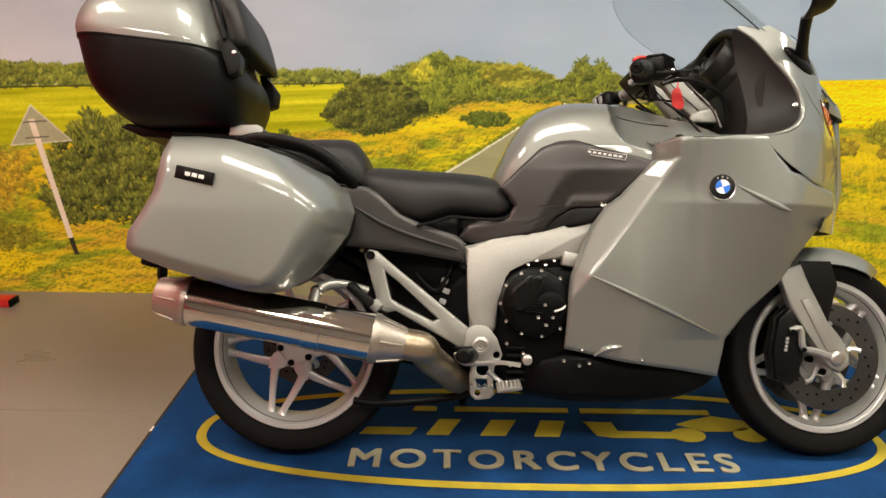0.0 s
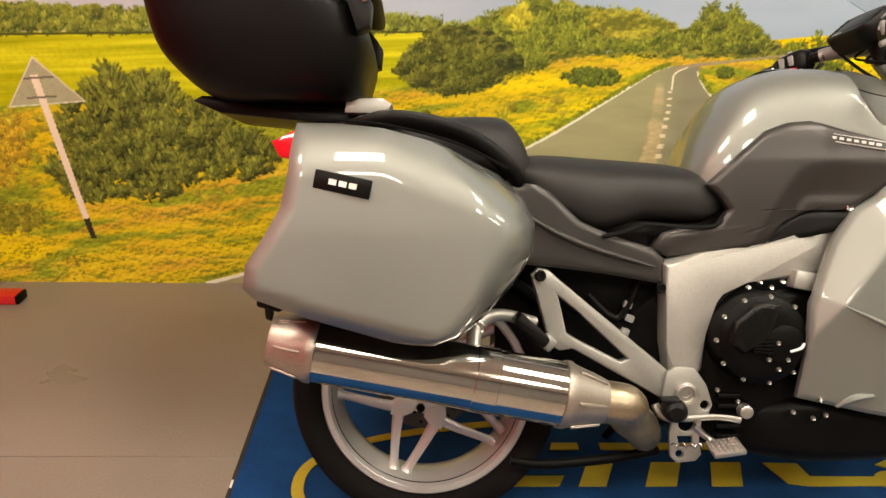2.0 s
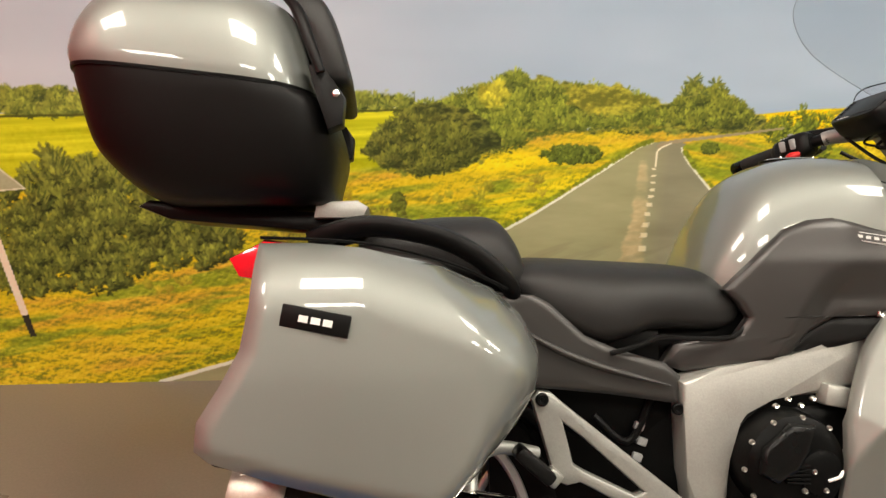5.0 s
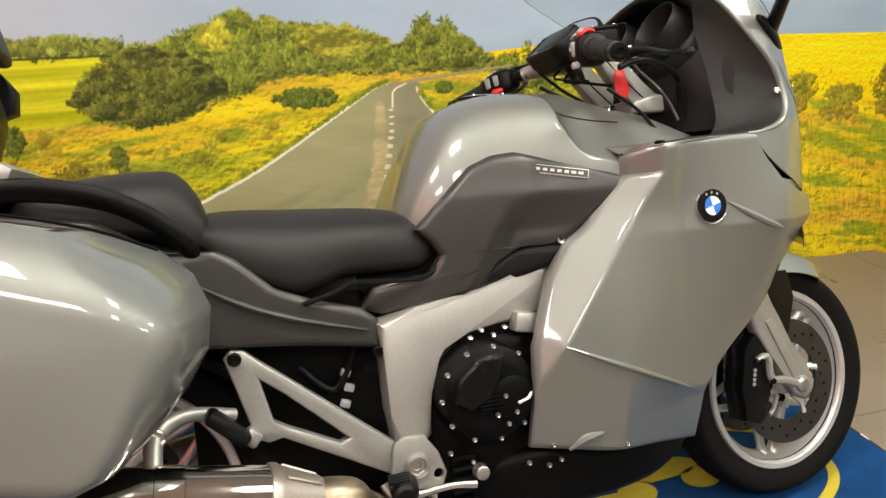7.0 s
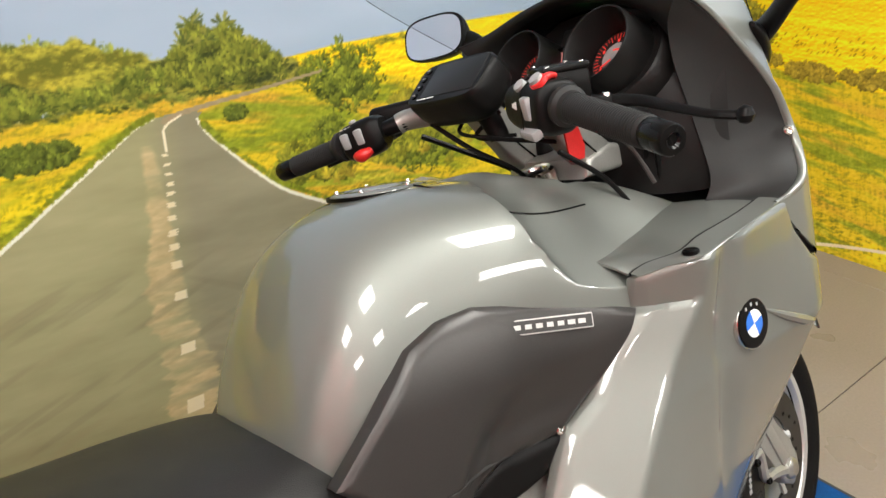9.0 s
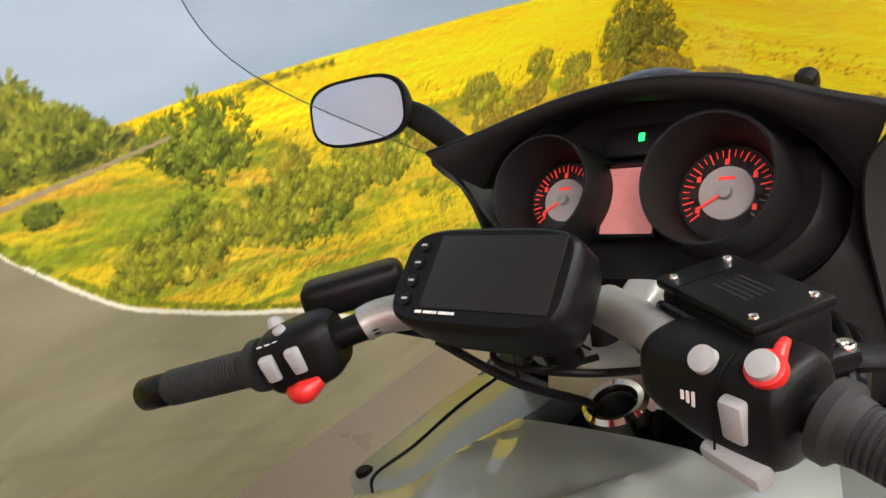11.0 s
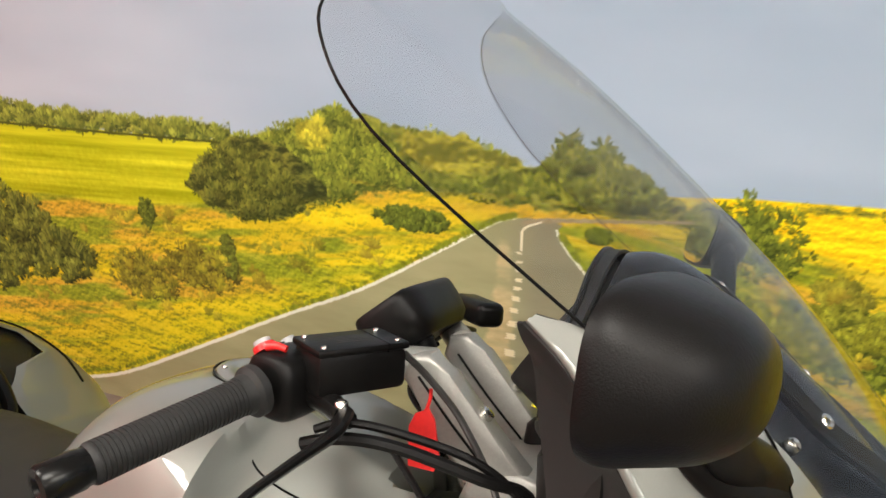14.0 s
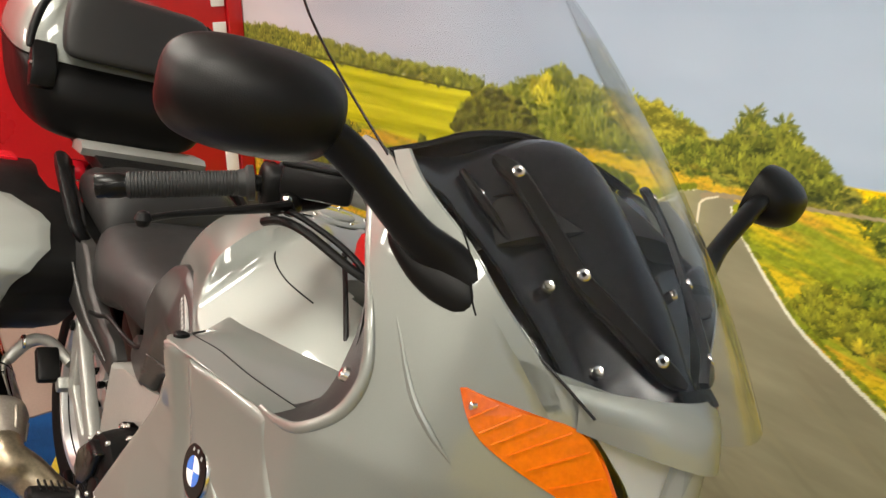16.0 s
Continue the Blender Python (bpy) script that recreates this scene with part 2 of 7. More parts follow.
def round_hole(x, z, r, n=16):
    return [(x + r * math.cos(2 * math.pi * k / n), z + r * math.sin(2 * math.pi * k / n)) for k in range(n)]


def ramp(x, d=0.007):
    """A kink at zero, rounded over d."""
    return 0.0 if x <= -d else x if x >= d else (x + d) ** 2 / (4 * d)


def panel(outline, half, sign=-1, thick=0.03, edge=0.010, step=0.007, cols=70):
    """A curved shell: an outline in x and z (one stretch at each height), lying where half(x, z) says from the middle plane, with rolled edges."""
    n = len(outline)
    zs = sorted({round(z, 5) for x, z in outline})
    levels = []
    for a, b in zip(zs, zs[1:]):
        k = max(1, int((b - a) / step))
        levels += [a + (b - a) * q / k for q in range(k)]
    levels.append(zs[-1])
    levels[0] += 2e-4
    levels[-1] -= 2e-4
    P = np.array(outline)
    D = np.roll(P, -1, 0) - P
    L2 = np.maximum((D ** 2).sum(1), 1e-12)
    rows, backs = [], []
    for z in levels:
        cross = []
        for (x1, z1), (x2, z2) in zip(outline, outline[1:] + outline[:1]):
            if (z1 > z) != (z2 > z):
                cross.append(x1 + (x2 - x1) * (z - z1) / (z2 - z1))
        lo, hi = min(cross), max(cross)
        row, back = [], []
        for k in range(cols + 1):
            u = k / cols
            u -= 0.12 * math.sin(2 * math.pi * u)
            x = lo + (hi - lo) * u
            t = np.clip((((x, z) - P) * D).sum(1) / L2, 0, 1)
            far = math.sqrt((((x, z) - P - D * t[:, None]) ** 2).sum(1).min())
            roll = max(0.0, 1 - far / (1.8 * edge)) ** 2 * edge
            row.append(Vector((x, sign * (half(x, z) - roll), z)))
            back.append(Vector((x, sign * (half(x, z) - edge - thick), z)))
        rows.append(row)
        backs.append(back)
    rings = [r_ + b_[::-1] for r_, b_ in zip(rows, backs)]
    bm = skin(rings, True, False, False)
    bm.verts.ensure_lookup_table()
    w, m = cols + 1, 2 * (cols + 1)
    for base_ in (0, (len(rings) - 1) * m):
        for k in range(cols):
            bm.faces.new([bm.verts[base_ + q] for q in (k, k + 1, m - 2 - k, m - 1 - k)])
    return bm


def loft(stations, n=0, seg=36, axis="x"):
    """Stations of (place, low, high, half width, squareness[, shift]) along x (low and high in z) or along z (low and high in x)."""
    st = [tuple(s) + (0.0,) * (6 - len(s)) for s in stations]
    if n:
        a, b = catmull([s[:3] for s in st], n), catmull([s[3:6] for s in st], n)
        st = [(*p, *q) for p, q in zip(a, b)]
    rings = []
    for at, lo, hi, hw, sq, sh in st:
        ring = []
        for k in range(seg):
            t = 2 * math.pi * k / seg
            c, s = math.cos(t), math.sin(t)
            u = math.copysign(abs(c) ** (2 / sq), c) * hw
            v = (lo + hi) / 2 + math.copysign(abs(s) ** (2 / sq), s) * (hi - lo) / 2
            ring.append(Vector((at, u + sh, v)) if axis == "x" else Vector((v, u + sh, at)))
        rings.append(ring)
    return skin(rings)


def ruled(a, b, rows=8, n=24, bulge=None, thick=0.0):
    """A sheet between the smooth lines a and b; bulge(u, v) shifts its points."""
    pa, pb = catmull(a, n), catmull(b, n)
    rings = []
    for k in range(rows + 1):
        v = k / rows
        rings.append([p.lerp(q, v) + (Vector(bulge(i / (n - 1), v)) if bulge else Vector()) for i, (p, q) in enumerate(zip(pa, pb))])
    bm = skin(rings, False, False, False)
    if thick:
        bmesh.ops.recalc_face_normals(bm, faces=bm.faces)
        bmesh.ops.solidify(bm, geom=bm.faces[:], thickness=thick)
    return bm


def mirrored(ob, name=None):
    """A copy of a part (with its own parts) on the other side of the bike's middle plane."""
    me = ob.data.copy()
    me.transform(Matrix.Diagonal((1, -1, 1, 1)))
    me.flip_normals()
    twin = new(name or ob.name, me)
    twin.parent = ob.parent
    for key in ("label",):
        if key in ob:
            twin[key] = ob[key]
    for kid in ob.children:
        k = mirrored(kid)
        k.parent = twin
    return twin


# ---- the room ----
def wall(name, x0, x1, y0, y1, z0, z1, mat, label):
    bm = box(x1 - x0, y1 - y0, z1 - z0, 0, pose((x0 + x1) / 2, (y0 + y1) / 2, (z0 + z1) / 2))
    return tagged(part(name, bm, mat, None, flat=True), label, "wall", "", "structure")


wall("wall_back", RED_X - 0.12, WALL_X + 0.12, WALL_Y + 0.003, WALL_Y + 0.12, 0, CEIL, WALLM, "plain board wall behind the printed mural")
wall("wall_side", WALL_X + 0.003, WALL_X + 0.12, FRONT_Y, WALL_Y + 0.003, 0, CEIL, WALLM, "board wall beside the bike stand")
# Added wall, out of view; its dark grey sets what the bike reflects.
wall("wall_front", RED_X - 0.12, WALL_X + 0.12, FRONT_Y - 0.12, FRONT_Y, 0, CEIL, WALLM, "plain grey wall added out of view")
wall("wall_red", RED_X - 0.12, RED_X, FRONT_Y, WALL_Y + 0.003, 0, CEIL, REDWALL, "glossy red side wall of the display bay")
tagged(part("ceiling", box(WALL_X - RED_X + 0.24, WALL_Y - FRONT_Y + 0.24, 0.1, 0, pose((WALL_X + RED_X) / 2, (WALL_Y + FRONT_Y) / 2, CEIL + 0.05)), CEILM, flat=True),
       "plain white showroom ceiling", "ceiling", "", "structure")
for lx, ly in LAMPS:
    light = thing("ceiling_light", "white square ceiling light with glowing diffuser", "ceiling light", "ceiling lights", at=pose(lx, ly, CEIL))
    part("housing", box(0.64, 0.64, 0.05, 0.006, pose(0, 0, -0.025)), CEILM, light)
    part("diffuser", box(0.57, 0.57, 0.008, 0.002, pose(0, 0, -0.054)), GLOW, light)

# floor boards on one base
base = tagged(part("floor", box(WALL_X - RED_X + 0.24, WALL_Y - FRONT_Y + 0.24, 0.1, 0, pose((WALL_X + RED_X) / 2, (WALL_Y + FRONT_Y) / 2, -0.056)), EDGING, flat=True),
              "grey-brown vinyl floor boards with thin seams", "floor", "", "structure")
edges_x = [RED_X - 0.1, -1.02, 1.42, 3.86, WALL_X + 0.1]
edges_y = [WALL_Y + 0.1, 0.22, -1.0, -2.22, -3.44, FRONT_Y - 0.1]
for xa, xb in zip(edges_x, edges_x[1:]):
    for yb, ya in zip(edges_y, edges_y[1:]):
        part("board", box(xb - xa - 0.0025, yb - ya - 0.0025, 0.006, 0.001, pose((xa + xb) / 2, (ya + yb) / 2, -0.003), 1), FLOORM, base)

# red wall: white strip panels beside a corner post, and a bar along the floor
red = thing("red_display_frame", "glossy red upright post with white strips beside it", "display frame")
part("post", box(0.03, 0.075, 2.6, 0.004, pose(RED_X + 0.017, WALL_Y - 0.042, 1.3)), REDWALL, red)
for z0, z1 in ((0.10, 0.42), (0.47, 0.74), (0.82, 0.90), (0.955, 1.055), (1.13, 1.62), (1.70, 2.2)):
    part("white_strip", box(0.010, 0.068, z1 - z0, 0.003, pose(RED_X + 0.007, WALL_Y - 0.122, (z0 + z1) / 2)), PANEL_W, red)
for z in (0.3, 0.96, 1.42, 1.9):
    part("screw", lathe([(0.006, 0), (0.006, 0.003), (0.004, 0.004)], 12, pose(RED_X + 0.032, WALL_Y - 0.04, z, 0, 90, 0)), REDWALL, red)
bar = thing("floor_bar", "red painted steel bar lying on the floor", "metal bar")
part("bar", box(0.36, 0.075, 0.035, 0.004, pose(-1.053, 1.16, 0.0185)), RED, bar)
# the bar's right end face is darker, put on as a black block
part("end_cap", box(0.012, 0.071, 0.032, 0.003, pose(-0.867, 1.16, 0.0185)), DARK, bar)


# ---- the printed mural: one long picture over the back wall and round the corner ----
CELL = 0.0035
U0, U1, PICTURE_TOP = -1.46, WALL_X + 2.2, 1.2
NU, NZ = int((U1 - U0) / CELL) + 1, int(PICTURE_TOP / CELL) + 1
UU, ZZ = np.meshgrid(U0 + np.arange(NU) * CELL, np.arange(NZ) * CELL)
rng = np.random.RandomState(7)


TABLES = {}


def fbm(u, z, su, sz, octaves=4, seed=0):
    """Soft value noise from 0 to 1, with its own size along u and z."""
    total, amp, norm = np.zeros_like(u), 1.0, 0.0
    for o in range(octaves):
        table = TABLES.get((seed, o))
        if table is None:
            table = TABLES[seed, o] = np.random.RandomState(seed * 31 + o).rand(256, 256)
        a, b = u / su * 2 ** o + 37.3 * o, z / sz * 2 ** o + 11.7 * o
        i, j = np.floor(a).astype(int), np.floor(b).astype(int)
        fu, fz = a - i, b - j
        fu, fz = fu * fu * (3 - 2 * fu), fz * fz * (3 - 2 * fz)
        g = lambda p, q: table[q % 256, p % 256]
        total += amp * ((g(i, j) * (1 - fu) + g(i + 1, j) * fu) * (1 - fz) + (g(i, j + 1) * (1 - fu) + g(i + 1, j + 1) * fu) * fz)
        norm += amp
        amp *= 0.55
    return total / norm


def rgb(*c):
    return np.array(c, float)


def blend(pic, mask, color):
    mask = np.clip(mask, 0, 1)[..., None]
    pic[:] = pic * (1 - mask) + color * mask


def inside(points, u, z):
    """Whether u, z lies in a polygon."""
    res = np.zeros(u.shape, bool)
    for (x1, y1), (x2, y2) in zip(points, points[1:] + points[:1]):
        if y1 != y2:
            res ^= ((y1 > z) != (y2 > z)) & (u < (x2 - x1) * (z - y1) / (y2 - y1) + x1)
    return res


def daub(pic, u, z, ru, rz, ang, color, a=1.0):
    """One soft brush mark."""
    r = max(ru, rz) * 1.1
    i0, i1 = max(int((u - r - U0) / CELL), 0), min(int((u + r - U0) / CELL) + 2, NU)
    j0, j1 = max(int((z - r) / CELL), 0), min(int((z + r) / CELL) + 2, NZ)
    if i0 >= i1 or j0 >= j1:
        return
    du, dz = UU[j0:j1, i0:i1] - u, ZZ[j0:j1, i0:i1] - z
    c, s = math.cos(ang), math.sin(ang)
    d = ((du * c + dz * s) / ru) ** 2 + ((dz * c - du * s) / rz) ** 2
    m = np.clip(1.6 * (1 - d), 0, 1)[..., None] * a
    pic[j0:j1, i0:i1] = pic[j0:j1, i0:i1] * (1 - m) + color * m


def line(pic, pts, w0, w1, color, a=1.0, ragged=0.0):
    """A stroke along pts whose half width runs from w0 to w1."""
    q = catmull([(x, z, 0) for x, z in pts], 40 * len(pts))
    for k, p in enumerate(q):
        w = w0 + (w1 - w0) * k / (len(q) - 1)
        nxt = q[min(k + 1, len(q) - 1)] - q[max(k - 1, 0)]
        daub(pic, p.x, p.y + ragged * (rng.rand() - 0.5), max(nxt.length, w * 1.5), w, math.atan2(nxt.y, nxt.x), color, a)


def window(box_):
    """The part of the picture inside (u0, u1, z0, z1)."""
    u0, u1, z0, z1 = box_
    return slice(max(int(z0 / CELL), 0), min(int(z1 / CELL) + 1, NZ)), slice(max(int((u0 - U0) / CELL), 0), min(int((u1 - U0) / CELL) + 1, NU))


def relief(u, z, s, seed, flat=1.5):
    """Clumps of size s lit from the upper left, from 0 to 1."""
    a, b = fbm(u, z, s * flat, s, 4, seed), fbm(u - 0.35 * s, z + 0.6 * s, s * flat, s, 4, seed)
    return 0.5 + 2.3 * (a - b) + 0.8 * (a - 0.5)


def thicket(edge, box_, s, light, dark, seed, rag=0.02, flat=1.5, crowns=4.0):
    """Leaves over the area where edge(u, z) is positive: crowns, clumps and single leaves, with a ragged outline."""
    win = window(box_)
    u, z = UU[win], ZZ[win]
    ragged = fbm(u, z, rag * 1.2, rag, 4, seed + 5) - 0.5
    f = edge(u, z) + 2.2 * rag * ragged
    lit = 0.55 * relief(u, z, s * crowns, seed + 9, 1.3) + 0.62 * relief(u, z, s, seed, flat) - 0.12 + 1.0 * (fbm(u, z, s * 0.36 * flat, s * 0.36, 3, seed + 1) - 0.5)
    lit = np.clip(lit + 0.12 * np.clip(1 - f / (s * 2.5), 0, 1), 0, 1)[..., None]
    warm = 1 + 0.22 * (fbm(u, z, s * 7, s * 6, 2, seed + 3)[..., None] - 0.5) * rgb(1.0, 0.5, 0.2)
    sub = PIC[win]
    blend(sub, f / 0.012, (dark + (light - dark) * lit ** 1.15) * warm)
    PIC[win] = sub


def foliage(edge, box_, clump, leaf, light, dark, seed, dense=1.5, reach=0.0):
    """Single leaves in rounded clumps, the lower clumps in front, each clump lit from the upper left."""
    u0, u1, z0, z1 = box_
    q = np.random.RandomState(seed + 500)
    n = int((u1 - u0) * (z1 - z0) / clump ** 2 * dense)
    us, zs = u0 + (u1 - u0) * q.rand(n), z0 + (z1 - z0) * q.rand(n)
    keep = edge(us, zs) > -reach
    for cu, cz in sorted(zip(us[keep], zs[keep]), key=lambda p: -p[1] + 0.5 * clump * math.sin(61 * p[0])):
        size, tone = clump * (0.55 + 0.8 * q.rand()), 0.82 + 0.36 * q.rand()
        count = 16 + int(12 * q.rand())
        a, d = q.rand(count) * 2 * math.pi, np.sqrt(q.rand(count))
        du, dz = d * np.cos(a) * size, d * np.sin(a) * size * 0.85
        lit = np.clip(0.42 + 0.42 * (dz - 0.45 * du) / size + 0.5 * (q.rand(count) - 0.5), 0, 1)
        for k in np.argsort(lit):
            long_leaf = leaf * (0.7 + 0.7 * q.rand())
            daub(PIC, cu + du[k], cz + dz[k], long_leaf, max(0.0032, long_leaf * 0.42), math.atan2(dz[k] + 0.5 * size, du[k]) + 0.5 * (q.rand() - 0.5), (dark + (light - dark) * lit[k]) * tone, 0.72)


def prof(points):
    xs, zs = [p[0] for p in points], [p[1] for p in points]
    return lambda u: np.interp(u, xs, zs)


PIC = np.zeros((NZ, NU, 3))


def sky(u, z):
    n = fbm(u, z, 1.3, 0.35, 4, 3)[..., None]
    warm = np.clip((1.2 - u) / 2.6, 0, 1)[..., None]
    up = np.clip((z - 0.95) / 1.3, 0, 1)[..., None]
    c = rgb(142, 158, 175) * (1 - warm) + rgb(166, 165, 168) * warm
    return c * (1 - 0.25 * up) + rgb(179, 180, 183) * 0.25 * up + (n - 0.5) * rgb(46, 40, 34)


PIC[:] = sky(UU, ZZ)

# the far wood and the light green field
wood_top = prof([(-1.5, 1.045), (-0.9, 1.08), (-0.6, 1.072), (0.29, 1.052), (0.66, 1.06)])
field_top = prof([(-1.5, 0.925), (-0.88, 0.948), (-0.53, 0.96), (0.31, 0.976), (0.66, 0.985)])
blend(PIC, ((ZZ < field_top(UU) + 0.01) & (UU < 0.75)) * 1.0, rgb(166, 166, 22) + (fbm(UU, ZZ - 0.05 * UU, 0.5, 0.018, 4, 8)[..., None] - 0.5) * rgb(84, 72, 44))
thicket(lambda u, z: np.minimum(wood_top(u) - 0.012 - z, z - field_top(u) - 0.002), (U0, 0.70, 0.90, 1.13), 0.013, rgb(150, 150, 62), rgb(52, 62, 28), 4, 0.022, 0.9, 3.0)
foliage(lambda u, z: np.minimum(wood_top(u) - 0.022 - z, z - field_top(u) - 0.010), (U0, 0.68, 0.92, 1.10), 0.020, 0.009, rgb(146, 150, 58), rgb(50, 62, 22), 4, 1.2)
line(PIC, [(u, float(field_top(u)) + 0.004) for u in (-1.46, -0.9, -0.3, 0.3, 0.66)], 0.005, 0.004, rgb(62, 66, 20), 0.7)

# the yellow field on the right
rape_top = prof([(1.9, 0.985), (2.06, 1.002), (2.4, 1.018), (3.0, 1.036), (4.05, 1.046), (6.3, 1.05)])
streak = fbm(UU, ZZ + 0.02 * UU, 0.5, 0.02, 4, 12)[..., None]
speck = relief(UU, ZZ, 0.008, 13, 2.0)[..., None]
blend(PIC, np.clip((rape_top(UU) - ZZ) / 0.004, 0, 1) * (UU > 1.86), rgb(224, 184, 10) + (streak - 0.5) * rgb(44, 46, 20) + (speck - 0.5) * rgb(26, 24, 10))

# the open meadow below: yellow bloom, ochre grass and green growth in patches, with fine blades
meadow_top = prof([(-1.5, 0.66), (-0.9, 0.70), (-0.3, 0.74), (0.3, 0.76), (0.62, 0.80), (0.95, 0.88), (1.2, 0.935), (1.55, 0.940), (1.95, 0.95), (2.2, 0.90), (2.6, 0.84), (3.2, 0.80), (4.0, 0.74), (4.6, 0.70), (6.3, 0.68)])
near = np.clip((0.95 - ZZ) / 0.95, 0.05, 1)
patch = fbm(UU, ZZ + 0.16 * np.abs(UU - 1.55), 0.55, 0.075, 4, 21)
patch2 = fbm(UU, ZZ + 0.16 * np.abs(UU - 1.55), 0.30, 0.05, 4, 23)
ground = np.zeros_like(PIC) + rgb(188, 164, 26)
blend(ground, (patch - 0.50) * 7, rgb(184, 146, 42))
blend(ground, (patch2 - 0.50) * 8, rgb(124, 134, 30))
blend(ground, (0.40 - patch) * 9, rgb(212, 184, 20))
verge = np.clip((0.46 + 0.25 * np.clip(UU - 2.3, 0, 1) - ZZ) / 0.2, 0, 1) * np.clip((UU - 1.7) / 0.2, 0, 1) * np.clip((3.1 - UU) / 0.4, 0, 1) + np.clip((UU + 0.25) / 0.25, 0, 1) * np.clip((1.5 - UU) / 0.3, 0, 1) * np.clip((0.30 + 0.42 * UU - ZZ) / 0.16, 0, 1)
blend(ground, verge * (0.35 + 0.75 * fbm(UU, ZZ, 0.2, 0.03, 4, 26)), rgb(172, 168, 22))
blades = 0.6 * relief(UU, ZZ, 0.010, 31, 1.5) + 0.5 * relief(UU, ZZ + 0.1 * UU, 0.030, 32, 3.0) - 0.05
long_ = fbm(UU + 0.3 * ZZ, ZZ, 0.010, 0.05, 3, 33)
upright = np.clip((UU - 2.2) / 0.5, 0, 1) + np.clip((-0.1 - UU) / 0.4, 0, 1) * 0.5
tone = ((1 - 0.5 * upright) * (blades - 0.5) + upright * 0.9 * (long_ - 0.5)) * (0.45 + 0.6 * near)
tone = tone * (0.35 + 1.3 * fbm(UU, ZZ, 0.24, 0.09, 3, 34))
blend(ground, np.clip(-1.5 * tone, 0, 0.8), rgb(88, 94, 28))
blend(ground, np.clip(0.8 * tone, 0, 0.5), rgb(220, 200, 70))
blend(PIC, np.clip((meadow_top(UU) - ZZ + 0.04 * (patch2 - 0.5)) / 0.012, 0, 1), ground)
r = np.random.RandomState(11)

# rows of plants in the yellow field
for k in range(1500):
    u = 2.05 + r.rand() * 4.2
    z = 0.80 + 0.13 * r.rand() + 0.02 * (u < 2.6)
    if 0.4 + 0.6 * r.rand() < (0.98 - z) * 5:
        daub(PIC, u, z, 0.010, 0.004, 1.0, rgb(128, 106, 14) * (0.8 + 0.4 * r.rand()), 0.6)
thicket(lambda u, z: 0.012 - np.abs(z - 0.994 - 0.02 * (u - 2.2)), (2.16, 2.44, 0.97, 1.02), 0.008, rgb(126, 122, 36), rgb(70, 76, 22), 51, 0.012)

# the wooded hill and the tree beside the road
hill_top = prof([(0.53, 0.86), (0.565, 0.92), (0.646, 0.987), (0.70, 1.026), (0.82, 1.045), (0.89, 1.078), (0.97, 1.092), (1.00, 1.122), (1.052, 1.136), (1.12, 1.108), (1.244, 1.094), (1.392, 1.090), (1.476, 1.056), (1.552, 1.030), (1.60, 1.04)])
hill_low = prof([(0.53, 0.85), (0.60, 0.79), (0.72, 0.765), (0.87, 0.785), (0.97, 0.842), (1.072, 0.868), (1.165, 0.902), (1.279, 0.920), (1.6, 0.912)])


def on_hill(u, z):
    return np.minimum(hill_top(u) - 0.006 - z, z - hill_low(u))


thicket(lambda u, z: np.minimum(on_hill(u, z), np.minimum(u - 0.53, 1.66 - u)), (0.50, 1.70, 0.73, 1.17), 0.020, rgb(140, 140, 50), rgb(58, 66, 26), 14, 0.024, 2.1, 3.2)
foliage(lambda u, z: np.minimum(np.minimum(on_hill(u, z) - 0.016, np.minimum(u - 0.55, 1.62 - u)), 1), (0.53, 1.64, 0.77, 1.13), 0.030, 0.0085, rgb(150, 154, 52), rgb(46, 58, 18), 14, 1.7)
thicket(lambda u, z: np.minimum(on_hill(u, z), 0.42 - np.hypot((u - 0.72) * 1.5, (z - 0.86) * 2.6)), (0.52, 1.0, 0.75, 1.06), 0.017, rgb(112, 112, 42), rgb(42, 48, 20), 15, 0.03, 1.9, 3.0)
foliage(lambda u, z: np.minimum(on_hill(u, z) - 0.014, 0.30 - np.hypot((u - 0.70) * 1.5, (z - 0.86) * 2.6)), (0.54, 0.92, 0.76, 1.02), 0.028, 0.0085, rgb(124, 124, 46), rgb(32, 40, 14), 15, 1.9)
thicket(lambda u, z: np.minimum(on_hill(u, z), 0.055 - np.hypot(u - 0.965, (z - 1.045) * 1.1)), (0.88, 1.05, 0.97, 1.12), 0.014, rgb(184, 172, 50), rgb(112, 110, 32), 16, 0.016)
foliage(lambda u, z: 0.040 - np.hypot(u - 0.965, z - 1.045), (0.91, 1.02, 0.99, 1.10), 0.022, 0.010, rgb(196, 184, 56), rgb(96, 100, 28), 16, 1.5)
thicket(lambda u, z: np.minimum(on_hill(u, z), 0.075 - np.hypot((u - 1.36) * 0.45, z - 1.045)), (1.2, 1.56, 0.96, 1.1), 0.016, rgb(168, 158, 52), rgb(94, 94, 30), 19, 0.022)
tree_top = prof([(1.56, 0.93), (1.60, 1.03), (1.625, 1.075), (1.656, 1.108), (1.70, 1.085), (1.735, 1.100), (1.80, 1.052), (1.86, 1.02), (1.90, 0.99), (1.95, 0.955)])
thicket(lambda u, z: np.minimum(np.minimum(tree_top(u) - 0.004 - z, z - 0.918), np.minimum(u - 1.565, 1.945 - u)), (1.54, 1.97, 0.90, 1.15), 0.017, rgb(140, 136, 52), rgb(44, 52, 24), 17, 0.022, 1.7, 3.0)
